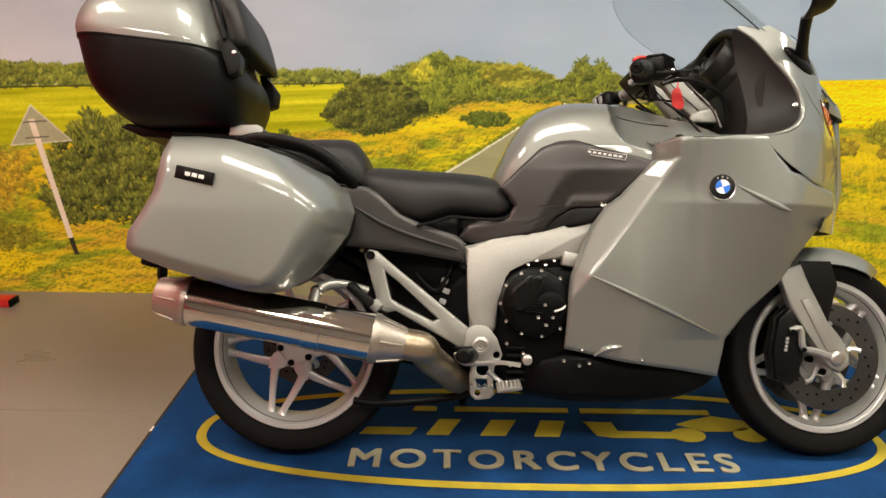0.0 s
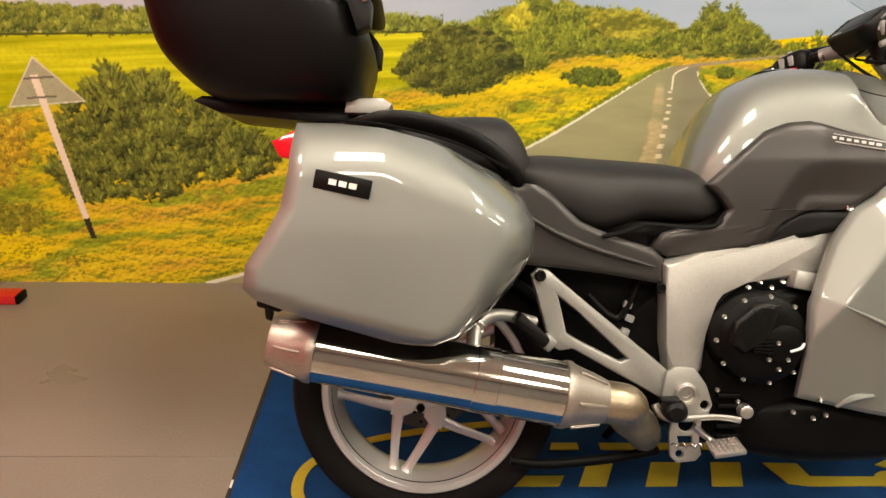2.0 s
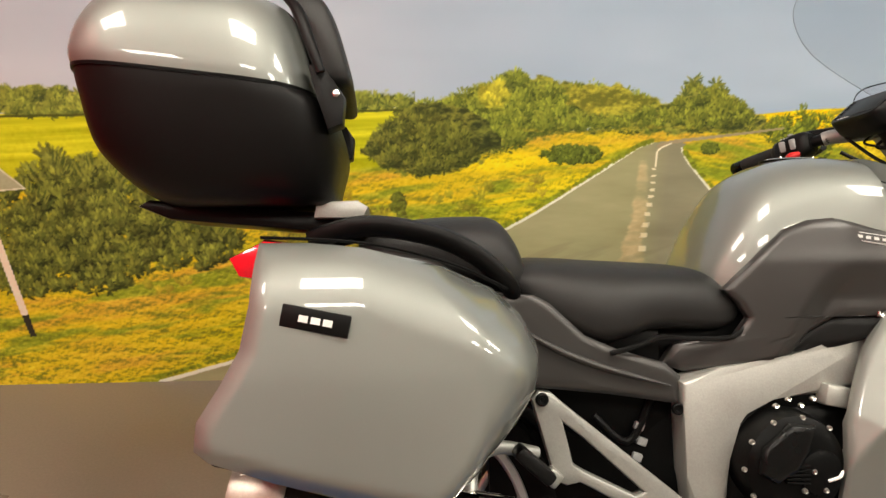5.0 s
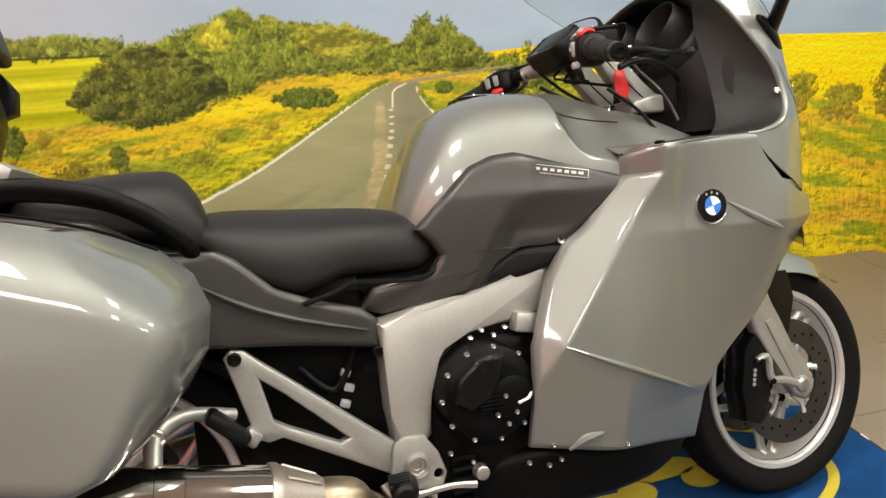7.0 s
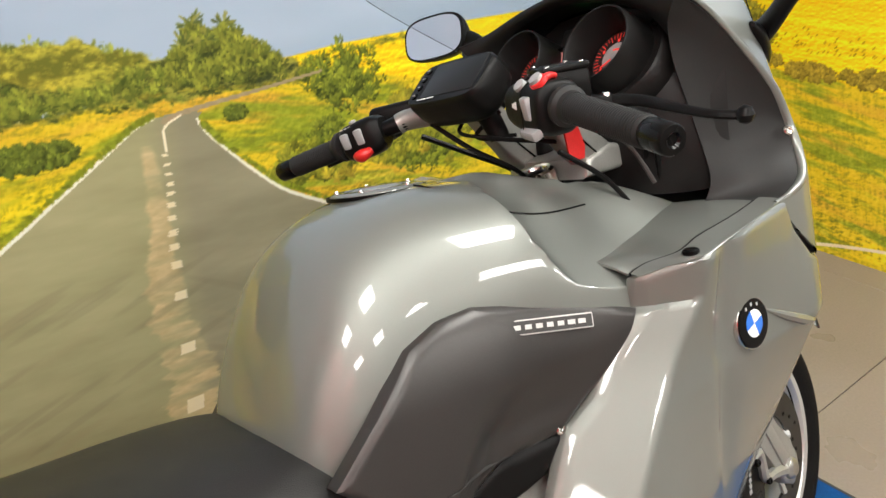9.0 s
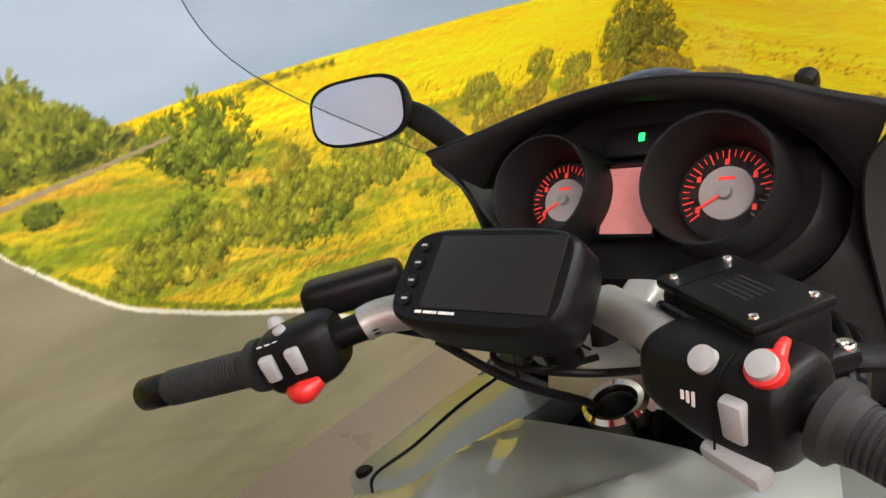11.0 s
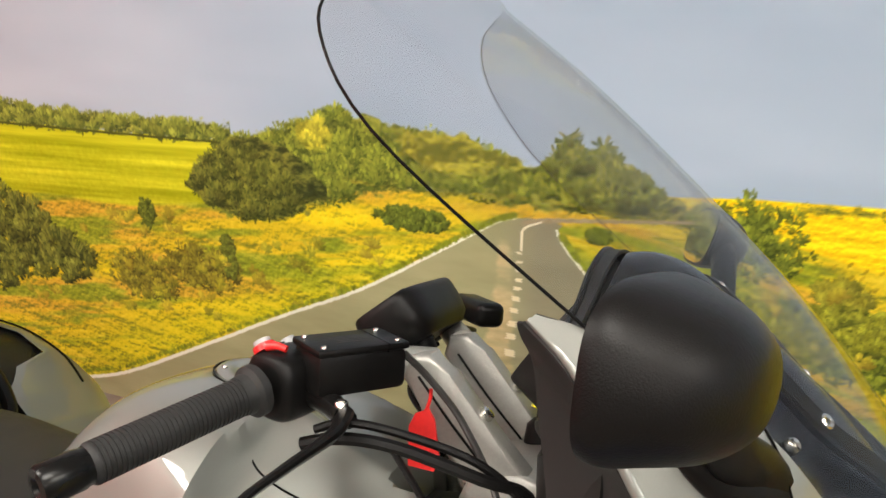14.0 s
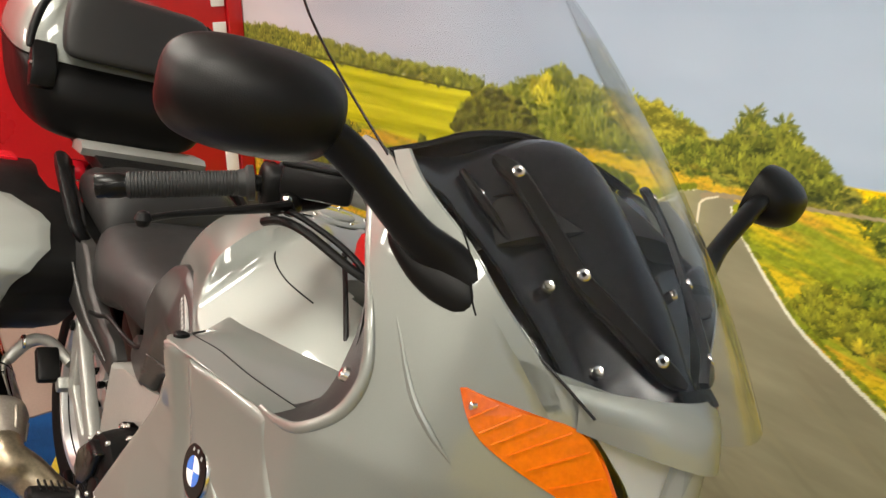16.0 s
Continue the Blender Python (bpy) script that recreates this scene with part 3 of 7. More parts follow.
foliage(lambda u, z: np.minimum(np.minimum(tree_top(u) - 0.018 - z, z - 0.935), np.minimum(u - 1.58, 1.93 - u)), (1.56, 1.95, 0.92, 1.12), 0.024, 0.0085, rgb(142, 144, 48), rgb(36, 46, 16), 17, 1.8)
for k in range(64):   # branches that stand out of the crown like stars
    cu, cz = ((1.655, 1.090), (1.735, 1.082), (1.69, 1.05), (1.63, 1.04))[k % 4]
    a = r.rand() * 3.4 - 0.1
    q = 0.010 + 0.020 * r.rand()
    daub(PIC, cu + q * math.cos(a), cz + q * math.sin(a) * 1.1, 0.012, 0.0035, a, (rgb(66, 76, 34), rgb(124, 122, 52), rgb(90, 98, 40))[k % 3], 0.8)
thicket(lambda u, z: 0.007 - np.abs(z - 0.928 - 0.01 * np.sin(u * 9)), (1.05, 1.95, 0.90, 0.95), 0.010, rgb(150, 140, 44), rgb(84, 82, 26), 20, 0.012, 2.0)

# shrubs: (centre, half sizes, leaf size, light, dark, seed)
GREEN, OLIVE, DEEP = rgb(132, 140, 40), rgb(152, 144, 42), rgb(108, 118, 38)
GAP, SOFT = rgb(40, 52, 16), rgb(84, 86, 24)
SHRUBS = [(2.07, 0.905, 0.125, 0.088, 0.014, GREEN, GAP, 61), (4.02, 0.82, 0.22, 0.15, 0.016, OLIVE, rgb(62, 64, 22), 62), (1.25, 0.840, 0.10, 0.026, 0.012, DEEP, GAP, 63), (0.355, 0.735, 0.026, 0.045, 0.010, DEEP, GAP, 64),
          (1.742, 0.862, 0.026, 0.014, 0.009, DEEP, GAP, 65), (0.54, 0.58, 0.13, 0.065, 0.014, OLIVE, rgb(70, 64, 24), 66), (0.645, 0.63, 0.022, 0.07, 0.011, DEEP, rgb(60, 58, 22), 67), (0.31, 0.52, 0.14, 0.075, 0.014, OLIVE, rgb(66, 64, 24), 68),
          (2.02, 0.735, 0.085, 0.062, 0.013, GREEN, GAP, 69), (2.19, 0.715, 0.055, 0.060, 0.013, GREEN, GAP, 70), (2.36, 0.675, 0.12, 0.085, 0.014, GREEN, GAP, 71), (2.28, 0.80, 0.055, 0.045, 0.013, OLIVE, SOFT, 72),
          (2.63, 0.735, 0.10, 0.070, 0.014, GREEN, rgb(60, 66, 24), 73), (2.47, 0.80, 0.05, 0.035, 0.012, OLIVE, SOFT, 74), (3.03, 0.80, 0.09, 0.05, 0.013, OLIVE, SOFT, 75), (3.37, 0.81, 0.07, 0.06, 0.013, OLIVE, SOFT, 76), (3.62, 0.78, 0.10, 0.035, 0.013, OLIVE, SOFT, 77), (-0.93, 0.27, 0.10, 0.06, 0.014, OLIVE, SOFT, 91)]
SHRUBS += [(2.75 + 0.27 * k + 0.1 * r.rand(), 0.70 + 0.05 * r.rand(), 0.10, 0.032, 0.012, rgb(160, 138, 44), rgb(98, 88, 28), 80 + k) for k in range(12)]
SHRUBS += [(-1.40 + 0.075 * k, 0.42 + 0.22 * r.rand(), 0.075, 0.085, 0.014, rgb(204, 168, 44), rgb(112, 98, 30), 100 + k) for k in range(8)]
SHRUBS += [(1.85 + 0.075 * k + 0.05 * r.rand(), 0.66 + 0.10 * r.rand(), 0.05 + 0.03 * r.rand(), 0.03 + 0.02 * r.rand(), 0.012, rgb(150, 148, 40), rgb(66, 74, 20), 120 + k) for k in range(11)]
for cu, cz, ru, rz, s_, light, dark, seed in SHRUBS:
    inner_ = lambda u, z: (1 - np.hypot((u - cu) / ru, (z - cz) / rz)) * min(ru, rz) * 0.8
    around = (cu - 1.3 * ru, cu + 1.3 * ru, cz - 1.3 * rz, cz + 1.3 * rz)
    thicket(lambda u, z: inner_(u, z) - 0.2 * min(ru, rz), around, s_, light, dark, seed, 0.35 * min(ru, rz), 1.0, 2.6)
    foliage(inner_, around, min(0.024, 0.32 * min(ru, rz)), 0.0078, light, dark * 0.85, seed, 1.0, 0.06 * min(ru, rz))
# low tufts all over the meadow
for k in range(230):
    tu, tz = -1.3 + 5.3 * r.rand(), 0.34 + 0.46 * r.rand()
    if not 0.25 < tu - (0.9 if tz < 0.8 else 0) < 1.05 and tz < float(meadow_top(tu)) - 0.03:
        foliage(lambda u, z: 0.010 + 0 * u, (tu, tu + 0.05, tz, tz + 0.022), 0.016, 0.009, rgb(178, 164, 44), (rgb(94, 98, 28), rgb(120, 104, 32))[k % 2], 300 + k, 0.6)
# the big bush behind the road sign
BUSH = [(-0.60, 0.58, 0.10, 0.15), (-0.50, 0.68, 0.085, 0.15), (-0.36, 0.65, 0.11, 0.165), (-0.20, 0.58, 0.13, 0.14), (-0.04, 0.53, 0.11, 0.075), (-0.62, 0.46, 0.13, 0.10), (-0.42, 0.50, 0.20, 0.12)]
bush_edge = lambda u, z: np.max([(1 - np.hypot((u - cu) / ru, (z - cz) / rz)) * min(ru, rz) * 0.8 for cu, cz, ru, rz in BUSH], 0)
thicket(lambda u, z: bush_edge(u, z) - 0.012, (-0.80, 0.14, 0.32, 0.88), 0.017, rgb(104, 108, 40), rgb(28, 34, 12), 31, 0.036, 0.9, 3.2)
foliage(bush_edge, (-0.80, 0.12, 0.32, 0.86), 0.028, 0.011, rgb(140, 144, 56), rgb(20, 28, 9), 31, 1.6, 0.012)
for k in range(90):   # thin shoots that stand up out of it
    cu, cz, ru, rz = BUSH[k % 5]
    a = 0.35 + 2.3 * r.rand()
    daub(PIC, cu + 0.98 * ru * math.cos(a), cz + 1.02 * rz * math.sin(a), 0.024, 0.0035, a * 0.6 + 0.6, (rgb(60, 72, 26), rgb(120, 124, 48))[k % 2], 0.8)

# the road
road_left = [(-0.22, 0.0), (-0.08, 0.04), (0.15, 0.115), (0.48, 0.285), (0.82, 0.468), (1.08, 0.60), (1.30, 0.742), (1.42, 0.822), (1.49, 0.868), (1.535, 0.884)]
road_right = [(1.655, 0.880), (1.64, 0.864), (1.648, 0.845), (1.69, 0.79), (1.84, 0.642), (1.97, 0.566), (2.11, 0.495), (2.30, 0.41), (2.46, 0.312), (2.72, 0.14), (2.93, 0.0)]
road_mask = inside(road_left + [(1.60, 0.888)] + road_right, UU, ZZ)
lane = np.clip((UU - 1.50) / 0.10, 0, 1)[..., None]
grain = fbm(UU, ZZ, 0.22, 0.05, 5, 40)[..., None]
tar = (rgb(138, 135, 100) * (1 - lane) + rgb(124, 120, 97) * lane) + (grain - 0.5) * rgb(26, 25, 22)
blend(PIC, road_mask * 1.0, tar)
band = 1.505 + 0.030 * (0.86 - ZZ) * np.sin(ZZ * 11)
worn = np.clip((0.016 + 0.085 * (0.84 - ZZ) - np.abs(UU - band) + 0.10 * (0.95 - ZZ) * (fbm(UU, ZZ, 0.09, 0.022, 4, 41) - 0.5)) / 0.012, 0, 1)
worn = worn * np.clip(2.6 * fbm(UU, ZZ, 0.16, 0.035, 4, 42) - 0.75, 0, 1) * road_mask * (ZZ < 0.82)
blend(PIC, 0.85 * worn, rgb(178, 160, 118) + (fbm(UU, ZZ, 0.03, 0.012, 3, 43)[..., None] - 0.5) * rgb(40, 38, 34))
for k in range(60):
    u, z = 0.9 + 1.6 * r.rand(), 0.5 * r.rand()
    daub(PIC, u, z, 0.08 + 0.1 * r.rand(), 0.012, -0.5 if u > 1.6 else 0.35, rgb(96, 92, 72) if k % 2 else rgb(138, 128, 96), 0.16)
line(PIC, [(1.56, 0.872), (1.60, 0.884), (1.66, 0.893), (1.77, 0.906), (1.90, 0.922), (2.0, 0.935)], 0.008, 0.004, rgb(138, 124, 96), 0.9)
line(PIC, [(1.553, 0.80), (1.551, 0.84), (1.562, 0.862), (1.60, 0.880)], 0.004, 0.0025, rgb(205, 196, 170), 0.9)
for k, (du, z) in enumerate(((1.548, 0.79), (1.548, 0.765), (1.549, 0.74), (1.548, 0.715), (1.546, 0.69), (1.543, 0.66), (1.54, 0.625), (1.536, 0.585), (1.534, 0.545), (1.532, 0.495), (1.530, 0.405), (1.527, 0.245), (1.522, 0.06))):
    h = 0.003 + 0.026 * (0.86 - z) ** 1.3
    mask = (np.abs(UU - du - 0.1 * (ZZ - z) + 0.002 * np.sin(ZZ * 900)) < 0.006 + 0.024 * (0.84 - z)) & (np.abs(ZZ - z) < h)
    blend(PIC, mask * 0.9, rgb(206, 196, 166))
line(PIC, road_left, 0.0085, 0.0035, rgb(214, 206, 186), 0.95, 0.003)
line(PIC, road_right[1:], 0.003, 0.0095, rgb(214, 206, 186), 0.95, 0.003)
for k in range(700):
    pts, flip = (road_left, 1) if k % 2 else (road_right[2:], -1)
    i = int(r.rand() * (len(pts) - 1))
    s = r.rand()
    u, z = (pts[i][j] * (1 - s) + pts[i + 1][j] * s for j in (0, 1))
    daub(PIC, u - flip * 0.012 * (1.2 - z), z + 0.014 * (1.3 - z), 0.012, 0.006, 1.2 * r.randn(), rgb(104, 112, 26) * (0.8 + 0.5 * r.rand()), 0.7)
# a second lane's edge far to the right
line(PIC, [(4.50, 0.0), (4.58, 0.022), (4.75, 0.06), (5.1, 0.12)], 0.008, 0.008, rgb(205, 190, 165), 0.9)

# the back of a leaning road sign
tri = [(-0.76, 0.876), (-0.872, 0.697), (-0.598, 0.722)]
blend(PIC, inside(tri, UU, ZZ) * 1.0, rgb(148, 146, 116))
for a, b in zip(tri, tri[1:] + tri[:1]):
    line(PIC, [a, b], 0.003, 0.003, rgb(186, 182, 158), 0.9)
blend(PIC, inside([(-0.78, 0.812), (-0.752, 0.816), (-0.648, 0.27), (-0.672, 0.268)], UU, ZZ) * 1.0, rgb(214, 190, 170))
blend(PIC, inside([(-0.672, 0.268), (-0.648, 0.27), (-0.632, 0.188), (-0.652, 0.185)], UU, ZZ) * 1.0, rgb(40, 38, 30))
for z in (0.80, 0.73):
    line(PIC, [(-0.80, z), (-0.70, z + 0.008)], 0.004, 0.004, rgb(96, 92, 78), 0.9)

# print dots and paper tone
PIC += (fbm(UU, ZZ, 0.010, 0.010, 2, 77)[..., None] - 0.5) * 14 * ((ZZ < 0.93) & ~road_mask)[..., None]


def mural_sheet(name, us, place, label):
    """A sheet of the picture over the columns us; place(u, z) gives its points."""
    zs = np.concatenate([np.arange(NZ) * CELL, PICTURE_TOP + 0.04 * np.arange(1, int((CEIL - PICTURE_TOP) / 0.04))])
    u, z = np.meshgrid(us, zs)
    cols = sky(u, z)
    i0 = int(round((us[0] - U0) / CELL))
    cols[:NZ] = PIC[:, i0:i0 + len(us)]
    c = np.clip(cols.reshape(-1, 3) / 255, 0, 1)
    lin = np.where(c <= 0.04045, c / 12.92, ((c + 0.055) / 1.055) ** 2.4) * MURAL_TONE
    lin = np.minimum(lin, 0.9)
    nz, nu = u.shape
    me = bpy.data.meshes.new(name)
    a = (np.arange(nz - 1)[:, None] * nu + np.arange(nu - 1)[None]).ravel()
    quads = np.stack([a, a + 1, a + nu + 1, a + nu], 1)
    me.vertices.add(nz * nu)
    me.vertices.foreach_set("co", place(u.ravel(), z.ravel()).ravel())
    me.loops.add(quads.size)
    me.loops.foreach_set("vertex_index", quads.ravel())
    me.polygons.add(len(quads))
    me.polygons.foreach_set("loop_start", np.arange(len(quads)) * 4)
    me.update()
    ink = me.color_attributes.new("ink", "FLOAT_COLOR", "POINT")
    ink.data.foreach_set("color", np.concatenate([lin, np.ones((len(lin), 1))], 1).ravel())
    me.materials.append(PRINT)
    return tagged(new(name, me), label, "mural", "", "structure")


MURAL_TONE = 1.5
PRINT = bpy.data.materials.new("printed_vinyl")
PRINT.use_nodes = True
nt = PRINT.node_tree
ink = nt.nodes.new("ShaderNodeVertexColor")
ink.layer_name = "ink"
nt.links.new(ink.outputs[0], nt.nodes["Principled BSDF"].inputs["Base Color"])
nt.nodes["Principled BSDF"].inputs["Roughness"].default_value = 0.55
nt.nodes["Principled BSDF"].inputs["Specular IOR Level"].default_value = 0.25

NB = int((WALL_X - U0) / CELL) + 1
mural_sheet("mural", U0 + np.arange(int((RED_X - U0) / CELL), NB) * CELL, lambda u, z: np.stack([u, 0 * u + WALL_Y, z], 1), "printed landscape mural of a country road between yellow fields")
mural_sheet("mural", U0 + np.arange(NB - 1, NU) * CELL, lambda u, z: np.stack([0 * u + WALL_X, WALL_Y - (u - WALL_X), z], 1), "printed yellow field mural running on round the corner")


# ---- the carpet with its woven emblem ----
MAT = (0.165, 2.645, -0.60, 0.80)
mat_thing = thing("carpet_mat", "blue display carpet with yellow woven oval emblem", "carpet")
part("carpet_sheet", box(MAT[1] - MAT[0], MAT[3] - MAT[2], 0.008, 0.002, pose((MAT[0] + MAT[1]) / 2, (MAT[2] + MAT[3]) / 2, 0.0045), 1), CARPET, mat_thing)
for x0, x1, y0, y1 in ((MAT[0] - 0.012, MAT[0], MAT[2], MAT[3]), (MAT[1], MAT[1] + 0.012, MAT[2], MAT[3]), (MAT[0], MAT[1], MAT[2] - 0.012, MAT[2]), (MAT[0], MAT[1], MAT[3], MAT[3] + 0.012)):
    part("edging", box(x1 - x0, y1 - y0, 0.006, 0.0015, pose((x0 + x1) / 2, (y0 + y1) / 2, 0.0032), 1), EDGING, mat_thing)


def flat_patch(name, loops, mat, parent, z=0.0125, thick=0.003, label=""):
    """Flat raised pile patches; each loop is an outline in x and y."""
    bm = bmesh.new()
    for loop in loops:
        a = [bm.verts.new((x, y, z)) for x, y in loop]
        b = [bm.verts.new((x, y, z - thick)) for x, y in loop]
        bm.faces.new(a)
        for i in range(len(a)):
            bm.faces.new((a[i], b[i], b[(i + 1) % len(a)], a[(i + 1) % len(a)]))
    return part(name, bm, mat, parent, label, flat=True)


bm = bmesh.new()
ov = []
for rx, ry in ((1.078, 0.300), (1.048, 0.268)):
    ov.append([(1.387 + rx * math.copysign(abs(math.cos(t)) ** 0.85, math.cos(t)), 0.098 + ry * math.copysign(abs(math.sin(t)) ** 0.85, math.sin(t)), 0.0115) for t in (2 * math.pi * k / 120 for k in range(120))])
part("oval_border", skin([ov[0], ov[1]], True, False, False, bm), CARPET_Y, mat_thing, "yellow oval border", flat=True)
bars = [[(0.98, 0.235), (1.06, 0.235), (1.06, 0.265), (0.99, 0.265)], [(1.12, 0.235), (1.50, 0.235), (1.50, 0.265), (1.12, 0.265)], [(1.54, 0.235), (1.97, 0.235), (1.97, 0.265), (1.54, 0.265)],
        [(0.82, 0.085), (0.98, 0.085), (1.0, 0.125), (0.84, 0.125)], [(1.03, 0.085), (1.10, 0.085), (1.14, 0.18), (1.07, 0.18)], [(1.20, 0.085), (1.28, 0.085), (1.32, 0.18), (1.24, 0.18)],
        [(1.37, 0.085), (1.45, 0.085), (1.48, 0.18), (1.40, 0.18)], [(1.55, 0.15), (1.57, 0.095), (1.62, 0.085), (1.88, 0.085), (1.90, 0.12), (1.64, 0.122), (1.63, 0.175), (1.54, 0.178)]]
for b in bars:
    flat_patch("emblem_bar", [b], CARPET_Y, mat_thing)
rider = [[(1.86 + 0.055 * math.cos(t), 0.105 + 0.04 * math.sin(t)) for t in (2 * math.pi * k / 20 for k in range(20))], [(2.06 + 0.055 * math.cos(t), 0.11 + 0.04 * math.sin(t)) for t in (2 * math.pi * k / 20 for k in range(20))],
         [(1.84, 0.17), (1.92, 0.13), (2.04, 0.135), (2.11, 0.165), (2.06, 0.20), (1.97, 0.225), (1.90, 0.20)]]
for b in rider:
    flat_patch("emblem_figure", [b], CARPET_Y, mat_thing, 0.0128)
txt = bpy.data.curves.new("lettering", "FONT")
txt.body, txt.size, txt.extrude, txt.space_character, txt.align_x = "MOTORCYCLES", 0.135, 0.0015, 1.28, "CENTER"
tob = new("lettering", txt)
bpy.context.view_layer.update()
glyphs = bpy.data.meshes.new_from_object(tob.evaluated_get(bpy.context.evaluated_depsgraph_get()))
bpy.data.objects.remove(tob)
xs = [v.co.x for v in glyphs.vertices]
lbm = bmesh.new()
for k, (dx, dy) in enumerate(((-0.0032, -0.002), (0.0032, -0.002), (-0.0032, 0.002), (0.0032, 0.002))):   # laid four times to thicken the strokes
    one = glyphs.copy()
    one.transform(Matrix.Translation((1.378 + dx, -0.098 + dy, 0.0115 + 0.0002 * k)) @ Matrix.Diagonal((1.145 / (max(xs) - min(xs)), 1.0, 1, 1)))
    lbm.from_mesh(one)
letters = bpy.data.meshes.new("lettering")
lbm.to_mesh(letters)
letters.materials.append(CARPET_C)
lettering = new("lettering", letters)
lettering.parent = mat_thing
lettering["label"] = "cream woven capital letters"
scuff = thing("floor_tag", "small white tag at the carpet edge", "tag")
part("tag", box(0.006, 0.03, 0.002, 0.0005, pose(0.158, 0.10, 0.0075)), WHITE, scuff)
scuff2 = thing("floor_tag", "small white tag at the carpet edge", "tag")
part("tag", box(0.006, 0.03, 0.002, 0.0005, pose(2.652, 0.12, 0.0075)), WHITE, scuff2)

# ---- the motorcycle: x ahead from the rear axle, y to its left, z up along its leaning middle plane ----
BIKE = pose(0.657, -0.01, 0.0, -18.0, 0, 0)
bike = thing("motorcycle", "silver touring motorcycle with panniers leaning on its side stand", "motorcycle", at=BIKE)


def screw(at, normal, parent, r=0.007, mat=None, name="screw"):
    q = Vector(normal).normalized().to_track_quat("Z", "Y").to_matrix().to_4x4()
    m = Matrix.Translation(at) @ q
    return part(name, lathe([(r * 0.35, 0.0005), (r * 0.4, 0.002), (r * 0.8, 0.0028), (r, 0.0012), (r * 1.05, -0.004)], 14, m), mat or SCREW, parent)


# wheels
def wheel(name, cx, cz, radius, width, rim_r, front, label):
    w = part(name, lathe([(0.030, -0.05), (0.058, -0.048), (0.062, -0.035), (0.062, 0.035), (0.045, 0.05)], 28, pose(cx, 0, cz, 90, 0, 0)), RIM, bike, label)
    m = pose(cx, 0, cz, 90, 0, 0)
    hw = width / 2
    crown = [(rim_r - 0.004, -hw * 0.72), (rim_r + 0.012, -hw * 0.9), (rim_r + 0.030, -hw * 0.985), (rim_r + 0.046, -hw)]
    steps = 9
    rc = radius - rim_r - 0.046
    for k in range(steps):
        a = math.pi * (k + 1) / (steps + 1)
        crown.append((rim_r + 0.046 + rc * math.sin(a) ** 0.8, -hw * math.cos(a)))
    crown += [(r_, -h) for r_, h in crown[3::-1]]
    part("tyre", lathe(crown + [(rim_r - 0.02, hw * 0.7), (rim_r - 0.02, -hw * 0.7)], 72, m, True), RUBBER, w)
    rw = hw * 0.88
    part("rim", lathe([(rim_r + 0.002, -rw + 0.003), (rim_r - 0.001, -rw - 0.001), (rim_r - 0.013, -rw), (rim_r - 0.017, -rw + 0.004), (rim_r - 0.023, -rw * 0.6), (rim_r - 0.034, -rw * 0.35), (rim_r - 0.036, 0), (rim_r - 0.034, rw * 0.35), (rim_r - 0.022, rw * 0.6),
                       (rim_r - 0.017, rw - 0.004), (rim_r - 0.013, rw), (rim_r - 0.001, rw + 0.001), (rim_r + 0.002, rw - 0.003), (rim_r + 0.002, rw * 0.5), (rim_r + 0.002, -rw * 0.5)], 72, m, True), RIM, w)
    part("lip_groove", lathe([(rim_r - 0.0085, -rw - 0.0004), (rim_r - 0.0075, -rw - 0.0012), (rim_r - 0.0065, -rw - 0.0004)], 64, m, False, False), RIM, w)
    for k in range(5):
        a0 = 2 * math.pi * k / 5 + (0.19 if front else 1.27)
        yb = -0.012 if front else -0.036
        turn_ = Matrix.Translation((cx, 0, cz)) @ Matrix.Rotation(-a0, 4, "Y")
        sp = part("spoke", prism([(0.040, -0.020), (0.062, -0.027), (0.080, -0.022), (0.104, 0.0), (0.080, 0.022), (0.062, 0.027), (0.040, 0.020)], yb - 0.012, yb + 0.012, 0.005), RIM, w, "forked cast spoke")
        sp.data.transform(turn_)
        for da in (-1, 1):
            p = []
            for s_, ang, rr in ((0.078, 0.05, 0.013), (0.100, 0.20, 0.0118), (0.140, 0.395, 0.0100), (rim_r - 0.046, 0.525, 0.0095), (rim_r - 0.030, 0.545, 0.015)):
                ang = a0 + da * ang
                p.append(((cx + s_ * math.cos(ang), yb * (1.0 - 2.2 * (s_ - 0.06)), cz + s_ * math.sin(ang)), rr))
            part("spoke_arm", tube([q[0] for q in p], [q[1] for q in p], 10, 12, 1.25), RIM, sp)
        part("bolt", lathe([(0.006, 0.0), (0.006, 0.006), (0.010, 0.006), (0.010, -0.012)], 12, pose(cx + 0.046 * math.cos(a0 + 0.63), -0.052, cz + 0.046 * math.sin(a0 + 0.63), 90, 0, 0)), DARK, w)
    return w


